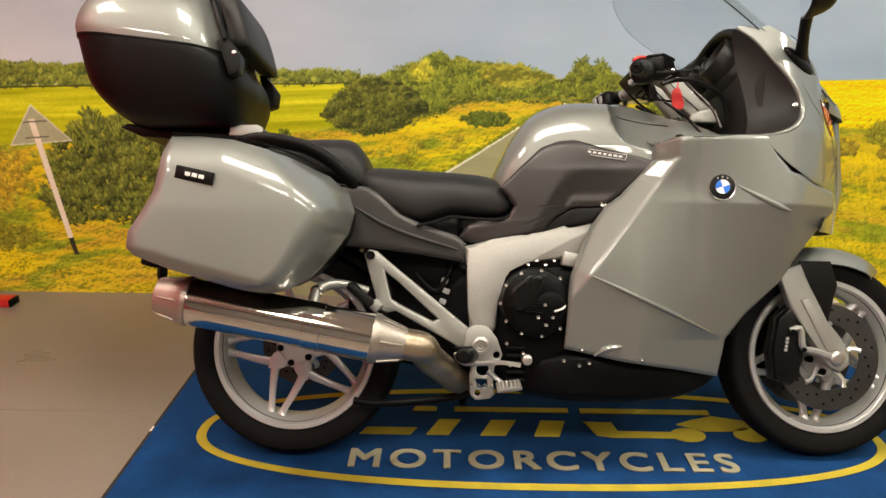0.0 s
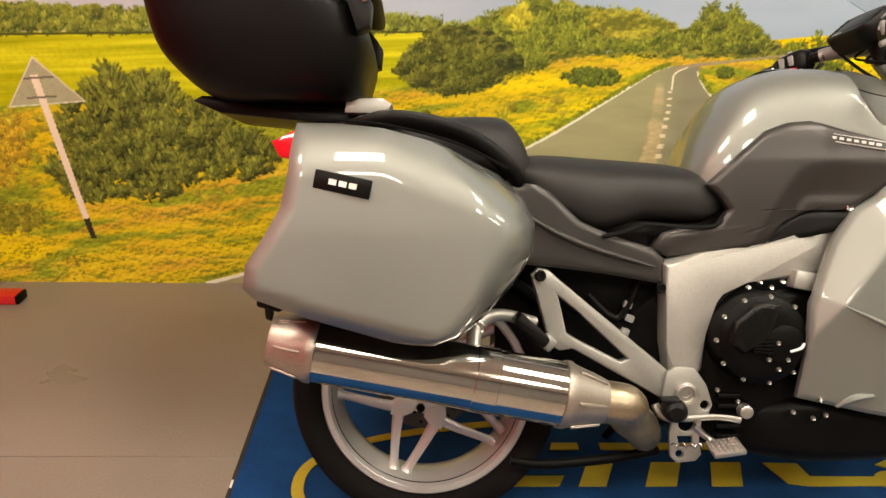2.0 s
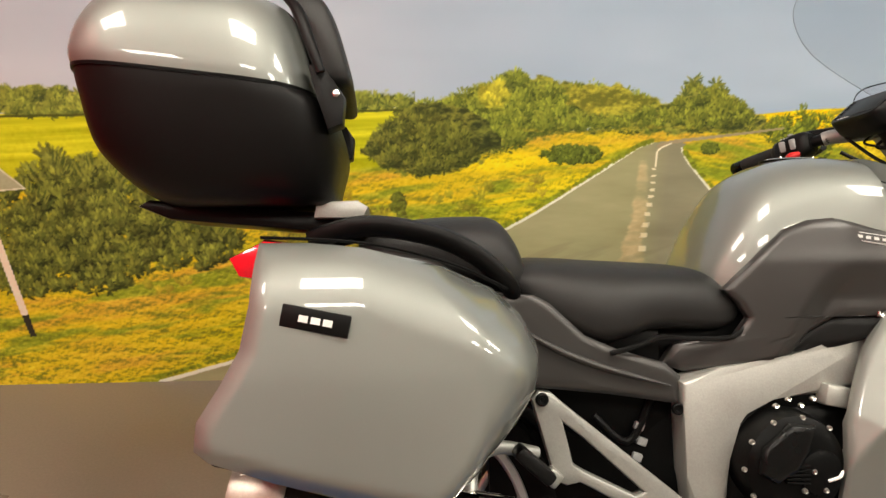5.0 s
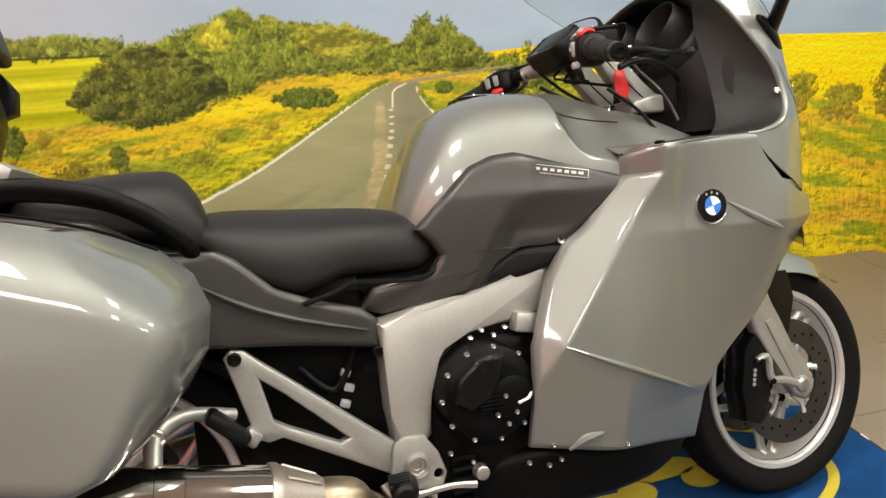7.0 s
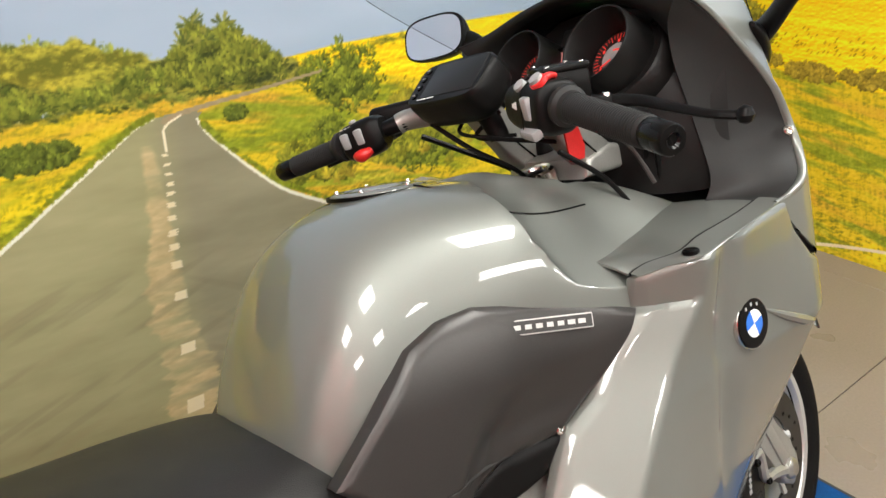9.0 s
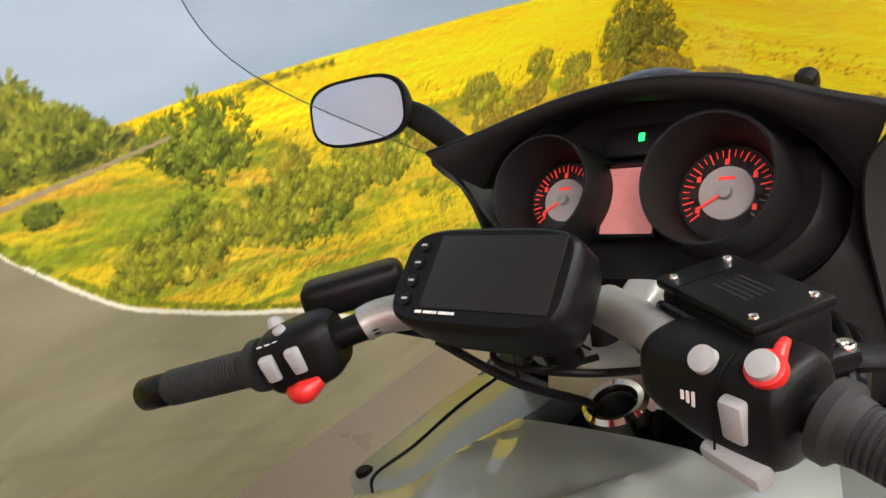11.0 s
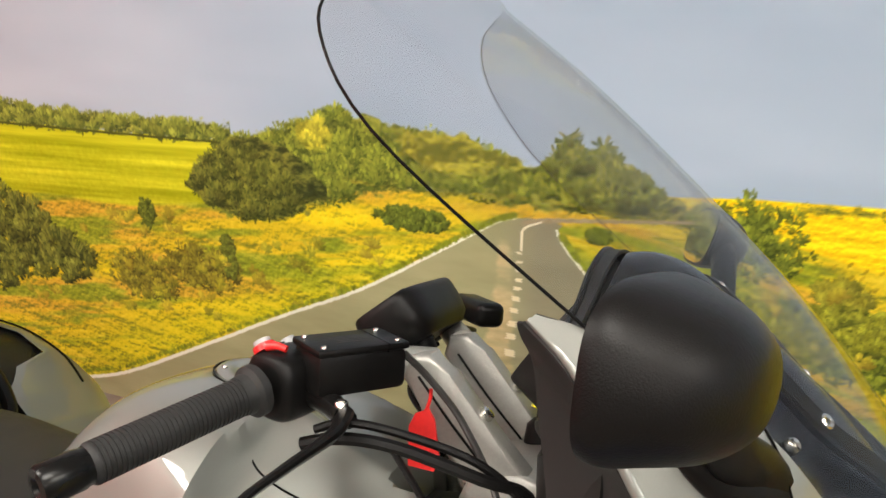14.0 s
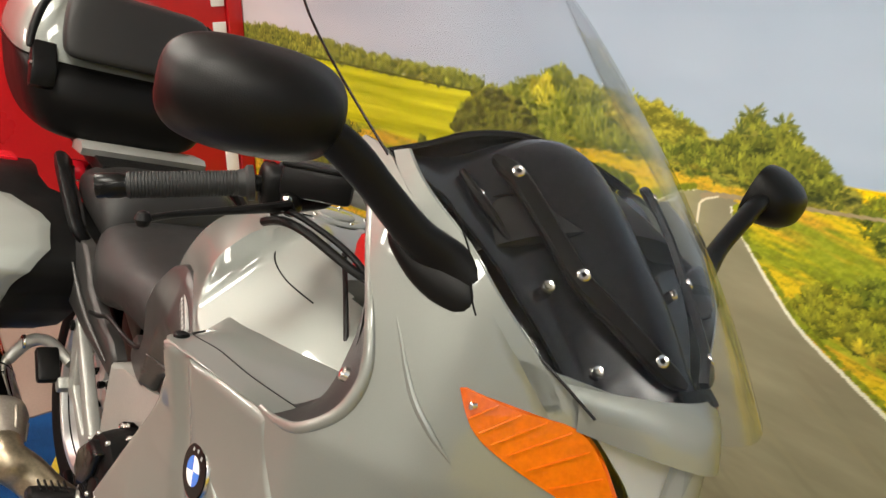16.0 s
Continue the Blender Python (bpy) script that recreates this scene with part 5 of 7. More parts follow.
for s in (-1, 1):
    kp = part("knee_panel", panel([(0.462, 0.652), (0.50, 0.640), (0.62, 0.655), (0.70, 0.672), (0.735, 0.715), (0.78, 0.742), (0.86, 0.745), (0.93, 0.80), (1.0, 0.862), (0.90, 0.898), (0.78, 0.930), (0.735, 0.926), (0.69, 0.908), (0.64, 0.860), (0.575, 0.795), (0.60, 0.772), (0.618, 0.742), (0.595, 0.708), (0.52, 0.70), (0.485, 0.69)], knee_half, s, 0.02, 0.006), GREY, bike, "dark grey satin knee panel beside the tank")
    screw((0.861, s * 0.218, 0.750), (0, s, 0), kp, 0.0085, SCREW)
    px0, pz0 = 0.862, 0.885
    gx = (knee_half(px0 + 0.04, pz0 - 0.01) - knee_half(px0 - 0.04, pz0 + 0.01)) / 0.08
    gz = (knee_half(px0, pz0 + 0.012) - knee_half(px0, pz0 - 0.012)) / 0.024
    nrm = Vector((-gx, s, -gz)).normalized()
    xd = Vector((1, 0, -0.255))
    xd = (xd - nrm * xd.dot(nrm)).normalized()
    yd = nrm.cross(xd)
    pm = Matrix(((xd.x, yd.x, nrm.x, px0), (xd.y, yd.y, nrm.y, s * (knee_half(px0, pz0) + 0.002)), (xd.z, yd.z, nrm.z, pz0), (0, 0, 0, 1)))
    pl = part("model_plate", box(0.114, 0.018, 0.006, 0.001, pm), PLATE, kp, "small bright model plate with dark lettering bars")
    part("plate_field", box(0.111, 0.0150, 0.0066, 0.0005, pm), GREY, pl, flat=True)
    for k in range(7):
        part("letter_bar", box(0.0085 if k < 5 else 0.010, 0.0055, 0.0074, 0, pm @ pose(-0.044 + 0.0142 * k, 0, 0)), PLATE, pl, flat=True)
    part("lower_inlay", panel([(0.70, 0.675), (0.735, 0.716), (0.78, 0.742), (0.87, 0.742), (0.835, 0.700), (0.78, 0.685)], lambda x, z: knee_half(x, z) - 0.006, s, 0.02, 0.005, 0.007, 24), BLACK, bike, "black inlay below the knee panel")

# ---- tank ----
def tank_top(x, y):
    """Height of the tank's skin."""
    for a, b in zip(TANK, TANK[1:]):
        if a[0] <= x <= b[0]:
            lo, hi, w = (a[k] + (b[k] - a[k]) * (x - a[0]) / (b[0] - a[0]) for k in (1, 2, 3))
            c = min(1.0, abs(y) / w) ** (1 / 0.72)
            return min(lo + (hi - lo) * (1 - c * c) ** 0.31, 1.040 - 0.86 * (abs(y) - 0.085) - 0.16 * (x - 0.95))
    return 0.9


TANK = [(0.550, 0.790, 0.815, 0.070), (0.572, 0.77, 0.868, 0.128), (0.612, 0.78, 0.945, 0.158), (0.668, 0.80, 1.018, 0.178), (0.745, 0.82, 1.055, 0.190), (0.84, 0.84, 1.062, 0.215), (0.95, 0.84, 1.048, 0.246), (1.05, 0.84, 1.026, 0.248), (1.15, 0.84, 1.000, 0.22), (1.25, 0.84, 0.955, 0.20)]
tst = catmull([t[:3] for t in TANK], 120)
twd = catmull([(t[3], 0, 0) for t in TANK], 120)
rings = []
for v, w in zip(tst, twd):
    ring = []
    x, lo, hi = v
    for k in range(161):
        t = math.pi * k / 160
        c, s = math.cos(t), math.sin(t)
        y = math.copysign(abs(c) ** 0.72, c) * w.x
        z = lo + (hi - lo) * s ** 0.62
        # hand recesses on the shoulders
        z -= 0.16 * ramp(min(x - 0.93 - 0.35 * max(0, abs(y) - 0.13), 1.1 * (abs(y) - 0.075 - 0.32 * (x - 0.93)), 0.13, 0.9 * (1.24 - x)), 0.008)
        ridge_y = 0.045 + 0.45 * (x - 0.90)
        if x > 0.88:
            z += 0.010 * math.exp(-((abs(y) - ridge_y) / 0.016) ** 2) * min(1, (x - 0.88) / 0.05)
        # flat facets that cut the shoulders off beside the hollow
        cut_ = 1.040 - 0.86 * (abs(y) - 0.085) - 0.16 * (x - 0.95) + 2.2 * ramp(0.90 - x, 0.02)
        z -= ramp(z - cut_, 0.004) if z > 0.86 else 0.0
        # open hollow round the fork top
        z -= 0.13 * min(1, max(0, (x - 1.066) / 0.012)) * min(1, max(0, (0.104 - abs(y - 0.012)) / 0.010))
        ring.append(Vector((x, y, z)))
    rings.append(ring)
tank = part("fuel_tank", skin(rings, False, False, False), SILVER, bike, "silver painted fuel tank with rounded shoulders")
capm = pose(0.826, 0.022, 1.0605, 0, 3, 0)
fc = part("filler_cap", lathe([(0.001, 0.0075), (0.030, 0.0075), (0.034, 0.0055), (0.0345, 0.003), (0.044, 0.004), (0.047, 0.0055), (0.060, 0.0045), (0.064, 0.002), (0.066, -0.01)], 48, capm), SILVER, bike, "silver flush filler cap ring")
for k in range(5):
    a = 2 * math.pi * k / 5
    screw(capm @ Vector((0.054 * math.cos(a), 0.054 * math.sin(a), 0.005)), (0, 0, 1), fc, 0.0035)
part("cap_recess", lathe([(0.0672, -0.002), (0.0675, 0.0012), (0.0690, 0.0012), (0.0692, -0.004)], 48, capm, True), DARK, fc)
seam_ = [(0.875, 0.050), (0.851, -0.026), (0.842, -0.065), (0.856, -0.094), (0.895, -0.116), (0.928, -0.133), (0.985, -0.138), (1.06, -0.132)]
part("cover_seam", tube([(x, y, tank_top(x, y) + 0.0010) for x, y in seam_], 0.0013, 6, 60), DARK, tank)
for s in (-1, 1):
    screw((0.915, s * 0.062, 1.052), (0, 0, 1), tank, 0.006, RIM)


# ---- side fairing ----
def fair_half(x, z):
    w = 0.300 - 0.64 * ramp(x - 1.36, 0.03)                                    # runs in to the nose
    w -= 0.46 * max(0, x - 0.95) * min(1, max(0, (0.75 - z) / 0.37))           # and tucks in low at the front
    ridge = 0.555 - 0.442 * (x - 0.811)                                        # line that falls to the front
    w -= 0.26 * ramp(ridge - z, 0.006)                                         # tucks in below it
    crease = 0.811 + 0.72 * (min(z, 0.868) - 0.551)                                        # leading edge of the rear facet
    w -= (0.85 if z < 0.868 else 1.1) * ramp(crease - x, 0.008) * (1 if z > 0.55 else max(0, 1 - (0.55 - z) * 3))
    w += 0.26 * ramp(z - 0.80, 0.03) * max(0, min(1, (1.29 - x) / 0.22))       # flares to its top corner
    groove = 1.095 + 0.05 * (0.85 - z)
    if z > 0.50:
        w -= 0.010 * math.exp(-((x - groove) / 0.022) ** 2) * min(1, (z - 0.50) * 6)
    return w


FAIR = [(0.755, 0.352), (0.760, 0.50), (0.768, 0.553), (0.795, 0.62), (0.823, 0.682), (0.865, 0.745), (0.905, 0.775), (0.945, 0.828), (0.984, 0.868), (0.985, 0.905), (1.03, 0.922), (1.16, 0.930), (1.284, 0.934), (1.305, 0.885), (1.345, 0.838), (1.42, 0.812), (1.500, 0.790), (1.505, 0.74),
        (1.435, 0.65), (1.36, 0.54), (1.27, 0.45), (1.228, 0.395), (1.215, 0.378), (1.21, 0.335), (1.20, 0.27), (1.07, 0.295), (0.90, 0.322)]
for s in (-1, 1):
    fair = part("side_fairing", panel(FAIR, fair_half, s, 0.012, 0.006, 0.005, 130), SILVER, bike, "large silver painted side fairing with angular creases")
    part("crease_ridge", tube([*((x, s * (fair_half(x, 0.555 - 0.442 * (x - 0.811)) - 0.001), 0.555 - 0.442 * (x - 0.811)) for x in (0.815, 0.95, 1.08, 1.165))], [0.0025, 0.006, 0.006, 0.002], 8, 24), SILVER, fair)
    part("fluted_ridge", tube([(x, s * (fair_half(x, z) - 0.001), z) for x, z in ((1.195, 0.800), (1.25, 0.772), (1.31, 0.745), (1.345, 0.733))], [0.0015, 0.007, 0.008, 0.002], 8, 20), SILVER, fair)
    ln = Vector((-0.02, s, 0.05)).normalized()
    em = Matrix.Translation((1.157, s * 0.3005, 0.793)) @ ln.to_track_quat("Z", "Y").to_matrix().to_4x4()
    emb = part("round_emblem", lathe([(0.001, 0.006), (0.028, 0.005), (0.034, 0.004), (0.0355, 0.0045), (0.0365, 0.002), (0.0365, -0.004)], 40, em), SCREW, fair, "round bright-rimmed enamel emblem")
    part("emblem_ring", lathe([(0.0195, 0.0061), (0.0335, 0.0054)], 40, em), GLOSSBLACK, emb)
    for k in range(4):
        a0 = math.pi / 2 * k + 0.3
        bm = bmesh.new()
        vs = [bm.verts.new(em @ Vector((0, 0, 0.0066)))] + [bm.verts.new(em @ Vector((0.019 * math.cos(a0 + math.pi / 2 * j / 8), 0.019 * math.sin(a0 + math.pi / 2 * j / 8), 0.0066))) for j in range(9)]
        bm.faces.new(vs)
        part("emblem_quarter", bm, ROUNDEL if k % 2 else WHITE, emb, flat=True)
    for k in range(3):
        a = math.pi / 2 + 0.5 - 0.5 * k
        part("letter_bar", box(0.0035, 0.0045, 0.001, 0, em @ pose(0.0265 * math.cos(a), 0.0265 * math.sin(a), 0.0058)), LIGHTGREY, emb, flat=True)
    screw((0.80, s * (fair_half(0.80, 0.352) + 0.001), 0.352), (0, s, 0), fair, 0.005)
    screw((0.96, s * (fair_half(0.96, 0.328) + 0.001), 0.328), (0, s, 0), fair, 0.005)
    part("vent_lip", tube([(x, s * (fair_half(x, z) - 0.002), z) for x, z in ((0.835, 0.335), (0.868, 0.356), (0.905, 0.362))], [0.004, 0.011, 0.005], 8, 12), SILVER, fair)
    # narrow top of the fairing, and the flat tank facet inside its seam
    top_edge = ((0.988, 0.906), (1.01, 0.914), (1.04, 0.921), (1.10, 0.925), (1.19, 0.930), (1.284, 0.934))
    shelf = part("fairing_shoulder", ruled([(x, s * (fair_half(x, z) - 0.005), z + 0.001) for x, z in top_edge], [(x, s * (fair_half(x, z) - 0.005 - d), z + 0.005) for (x, z), d in zip(top_edge, (0.012, 0.028, 0.034, 0.034, 0.034, 0.034))], 6, 40, None, 0.004), SILVER, bike, "silver top edge of the side fairing")
    facet = part("tank_facet", ruled([(x, s * (fair_half(x, z) - 0.009 - d), z + 0.003) for (x, z), d in zip(top_edge, (0.012, 0.028, 0.034, 0.034, 0.034, 0.034))], [(x, s * y, tank_top(x, y) - 0.004) for x, y in ((0.975, 0.205), (1.01, 0.200), (1.05, 0.190), (1.11, 0.175), (1.18, 0.155), (1.235, 0.140))], 10, 40, lambda u, v: (0, 0, 0.002 * math.sin(math.pi * v)), 0.004), SILVER, bike, "silver flat facet of the tank side")
    part("facet_seam", tube([(x, s * (fair_half(x, z) - 0.007 - d), z + 0.003) for (x, z), d in zip(top_edge, (0.012, 0.028, 0.034, 0.034, 0.034, 0.034))], 0.0022, 6, 40), DARK, facet)
    part("turn_screw", lathe([(0.003, 0.0025), (0.008, 0.003), (0.0105, 0.001), (0.0105, -0.006)], 20, pose(1.042, s * 0.306, 0.926)), DARK, shelf, "dark quarter-turn fastener")


# ---- upper cowl: a wedge that narrows to the nose ----
def cowl_half(x, z, s=-1):
    w = 0.287 - 0.62 * ramp(x - 1.36, 0.03) - 0.85 * ramp(x - 1.455, 0.02) - 0.25 * (max(z, 0.95) - 1.0)
    if s > 0:
        w += 0.032 * min(1.0, max(0.0, (z - 0.93) / 0.2))          # the front stands a little to the left of the middle plane
    return max(0.010, w)


def cowl_patch(a, b, s, rows, n, lift=0.0, thick=0.004):
    """A sheet of the cowl's surface between two lines in x and z."""
    pa, pb = catmull([(x, 0, z) for x, z in a], n), catmull([(x, 0, z) for x, z in b], n)
    rings = []
    for k in range(rows + 1):
        row = []
        for p, q in zip(pa, pb):
            m = p.lerp(q, k / rows)
            row.append(Vector((m.x, s * max(0.002, cowl_half(m.x, m.z, s) + lift), m.z)))
        rings.append(row)
    back = [[q - Vector((0, s * thick, 0)) for q in row] for row in rings]
    loops = [r_ + q_[::-1] for r_, q_ in zip(rings, back)]
    return skin(loops, True, True, True)


RIM_XZ = [(1.262, 0.933), (1.298, 0.936), (1.345, 0.952), (1.378, 0.985), (1.384, 1.03), (1.362, 1.085), (1.318, 1.145), (1.268, 1.208), (1.222, 1.242)]
SEAM_XZ = [(1.305, 0.886), (1.36, 0.842), (1.47, 0.805), (1.572, 0.88), (1.560, 0.96), (1.508, 1.048), (1.434, 1.150), (1.30, 1.232), (1.228, 1.248)]
for s in (-1, 1):
    cowl = part("upper_cowl", cowl_patch(RIM_XZ, SEAM_XZ, s, 16, 44), SILVER, bike, "silver painted upper cowl rising to the screen")
    rim3 = [(x, s * (cowl_half(x, z, s) - 0.004), z) for x, z in RIM_XZ]
    part("rim_lip", tube(rim3, [0.004, 0.005, 0.007, 0.008, 0.008, 0.007, 0.006, 0.005, 0.003], 10, 44), SILVER, cowl)
    # brow between seam and garnish, headlamp rim and nose side
    part("cowl_brow", cowl_patch([(1.288, 1.243), (1.40, 1.150), (1.45, 1.080), (1.475, 1.04)], [(1.31, 1.250), (1.425, 1.175), (1.50, 1.085), (1.52, 1.045)], s, 6, 24, -0.001), SILVER, bike, "silver strip beside the screen")
    part("cowl_brow", cowl_patch([(1.44, 1.044), (1.487, 1.036), (1.53, 1.034), (1.56, 1.033)], [(1.45, 1.095), (1.485, 1.088), (1.52, 1.080), (1.545, 1.074)], s, 5, 20, -0.001), SILVER, bike, "silver brow above the headlamp")
    part("cowl_seam", tube([(x, s * (cowl_half(x, z, s) + 0.0005), z) for x, z in ((1.37, 1.222), (1.39, 1.212), (1.422, 1.174), (1.440, 1.135), (1.449, 1.119))], 0.0010, 6, 30), DARK, cowl)
    part("crease", tube([(x, s * (cowl_half(x, z, s) - 0.001), z) for x, z in ((1.388, 1.093), (1.428, 1.031), (1.455, 1.0), (1.475, 0.975))], [0.001, 0.004, 0.004, 0.001], 8, 16), SILVER, cowl)
    ind = part("indicator", cowl_patch([(1.462, 1.050), (1.480, 1.012), (1.505, 0.988), (1.545, 0.962)], [(1.464, 1.051), (1.498, 1.040), (1.540, 1.030), (1.572, 0.975)], s, 8, 20, 0.004, 0.006), AMBER, bike, "amber indicator lens in the cowl")
    low_line, high_line = (catmull([(x, 0, z) for x, z in q], 9) for q in ([(1.462, 1.050), (1.480, 1.012), (1.505, 0.988), (1.545, 0.962)], [(1.464, 1.051), (1.498, 1.040), (1.540, 1.030), (1.572, 0.975)]))
    for p, q in list(zip(low_line, high_line))[2:8]:
        part("lens_rib", tube([(m.x, s * (cowl_half(m.x, m.z, s) + 0.0042), m.z) for m in (p.lerp(q, 0.08), p.lerp(q, 0.5), p.lerp(q, 0.92))], 0.0016, 6, 8), AMBER, ind)
    part("indicator_screw", lathe([(0.002, 0.003), (0.004, 0.002), (0.004, -0.004)], 12, Matrix.Translation((1.474, s * (cowl_half(1.474, 1.036, s) + 0.006), 1.036)) @ pose(0, 0, 0, 90 * -s, 0, 0)), SCREW, ind)
    lamp_ = part("headlamp", cowl_patch([(1.540, 0.955), (1.578, 0.970), (1.543, 1.029)], [(1.595, 0.86), (1.608, 0.93), (1.612, 1.024)], s, 8, 20, 0.004, 0.004), LENS, bike, "clear headlamp glass in the nose")
    part("reflector", cowl_patch([(1.540, 0.955), (1.578, 0.970), (1.543, 1.029)], [(1.595, 0.86), (1.608, 0.93), (1.612, 1.024)], s, 6, 16, -0.006, 0.003), PLATE, lamp_)
    part("nose_side", cowl_patch([(1.340, 0.838), (1.42, 0.810), (1.484, 0.790), (1.484, 0.74), (1.44, 0.68)], [(1.47, 0.806), (1.552, 0.90), (1.595, 0.90), (1.606, 0.80), (1.55, 0.68)], s, 8, 24, -0.003), SILVER, bike, "silver nose side below the lamp")
    # black inner lining of the cockpit
    off = 0.03 if s > 0 else 0.0
    inner = [(1.245, s * (0.19 + off), 0.935), (1.255, s * (0.195 + off), 0.945), (1.262, s * (0.200 + off), 0.975), (1.262, s * (0.190 + off), 1.03), (1.250, s * (0.185 + off), 1.09), (1.235, s * (0.182 + off), 1.15), (1.225, s * (0.188 + off), 1.20), (1.215, s * (0.205 + off), 1.225), (1.212, s * (0.215 + off), 1.238)]
    mid = [(x - 0.004, s * (cowl_half(x, z, s) - 0.006), z - 0.002) for x, z in RIM_XZ]
    lin = part("cockpit_lining", ruled(mid, inner, 8, 36, lambda u, v: (0.004 * math.sin(math.pi * v), 0, 0), 0.003), LINING, bike, "black inner lining of the cowl")
    screw((1.278, s * 0.216, 1.184), (-0.4, s * 0.8, 0.4), lin, 0.0075)
    screw((1.362, s * 0.272, 1.020), (-0.4, s * 0.8, 0.3), lin, 0.0075)
front_line = [(1.592, 1.03), (1.596, 0.97), (1.598, 0.90), (1.600, 0.80), (1.55, 0.68)]
part("nose_front", ruled([(x, -cowl_half(x, z), z) for x, z in front_line], [(x, cowl_half(x, z), z) for x, z in front_line], 8, 20, lambda u, v: (0.025 * math.sin(math.pi * v), 0, 0), 0.003), SILVER, bike, "silver nose front")
part("nose_top", ruled([(1.515, -0.122, 1.076), (1.545, -0.088, 1.078), (1.575, -0.045, 1.082), (1.588, 0, 1.084), (1.575, 0.045, 1.082), (1.545, 0.088, 1.078), (1.515, 0.122, 1.076)], [(1.535, -0.110, 1.034), (1.568, -0.078, 1.030), (1.606, -0.040, 1.027), (1.628, 0, 1.025), (1.606, 0.040, 1.027), (1.568, 0.078, 1.030), (1.535, 0.110, 1.034)], 6, 30, lambda u, v: (0.006 * math.sin(math.pi * v), 0, 0.008 * math.sin(math.pi * v)), 0.003), SILVER, bike, "silver nose top below the screen")
part("nose_core", loft([(1.20, 0.62, 0.93, 0.20, 4), (1.35, 0.66, 0.93, 0.17, 4), (1.50, 0.72, 0.92, 0.08, 3)], 0, 28), DARK, bike, "black structure behind the nose")

# black panel under the screen: a hump in the middle that falls to a flat edge along the cowl
BASE = [(1.262, 0.222, 1.240, 1.268, 1.290), (1.300, 0.212, 1.228, 1.300, 1.294), (1.345, 0.192, 1.206, 1.345, 1.280), (1.409, 0.168, 1.165, 1.420, 1.226), (1.462, 0.143, 1.118, 1.500, 1.160), (1.500, 0.115, 1.073, 1.560, 1.098), (1.520, 0.098, 1.058, 1.600, 1.066)]
fine, rest = catmull([(b[0], b[1], b[2]) for b in BASE], 30), catmull([(b[3], b[4], 0) for b in BASE], 30)


def base_at(k, q):
    """A point of that panel: k along its length, q from -1 (right) to 1 (left)."""
    o, m = fine[k], rest[k]
    f = math.cos(math.pi / 2 * min(1.0, abs(q) / 0.80)) ** 2
    return Vector((o.x + (m.x - o.x) * f, q * o.y + 0.012, o.z + (m.y - o.z) * f))


bm = skin([[base_at(k, -1 + j / 24) for j in range(49)] for k in range(30)], False, False, False)
bmesh.ops.recalc_face_normals(bm, faces=bm.faces)
bmesh.ops.solidify(bm, geom=bm.faces[:], thickness=0.004)
base_panel = part("screen_base", bm, NAVYBLACK, bike, "smooth black panel under the screen")
# Shade of the recessed slot, put in as a black block.
part("vent_slot", box(0.020, 0.060, 0.006, 0.002, pose(1.580, 0.012, 1.083, 0, 38, 0)), DARK, base_panel)
for s in (-1, 1):
    dy = 0.0 if s < 0 else 0.024
    for p in ((1.332, 0.130, 1.218), (1.445, 0.105, 1.152), (1.506, 0.064, 1.082)):
        part("spacer", tube([(p[0] - 0.012, s * (p[1] + dy - 0.008), p[2] - 0.016), (p[0], s * (p[1] + dy), p[2])], 0.007, 12), BLACK, base_panel)
        screw((p[0], s * (p[1] + dy), p[2]), (0.6, s * 0.5, 0.62), base_panel, 0.0072)
    # raised ribs that run down the panel
    part("panel_rib", tube([(1.30, s * (0.135 + dy), 1.236), (1.345, s * (0.135 + dy), 1.214), (1.395, s * (0.128 + dy), 1.184)], [0.004, 0.006, 0.003], 8, 14), BLACK, base_panel)

# ---- windscreen ----
zc = catmull([(1.630, 1.055, 0.155), (1.558, 1.149, 0.230), (1.445, 1.270, 0.284), (1.316, 1.381, 0.305), (1.214, 1.462, 0.280), (1.141, 1.513, 0.231), (1.094, 1.544, 0.164), (1.082, 1.556, 0.096)], 36)
rings = []
for v in zc:
    row = []
    for j in range(41):
        q = -1 + 2 * j / 40
        y = q * v.z
        drop = 0.208 * (abs(y) / 0.268) ** 1.625
        row.append(Vector((v.x - drop * 0.92, y + 0.045, v.y)))
    rings.append(row)
bm = skin(rings, False, False, False)
bmesh.ops.recalc_face_normals(bm, faces=bm.faces)
bmesh.ops.solidify(bm, geom=bm.faces[:], thickness=0.004)
screen = part("windscreen", bm, GLASS, bike, "tall clear acrylic touring windscreen")
screen.visible_shadow = False
for e0 in (0, -1):
    part("screen_edge", tube([tuple(r_[e0]) for r_ in rings], 0.0016 if e0 == 0 else 0.0006, 6), GLOSSBLACK if e0 == 0 else GREY, screen, "dark polished screen edge")
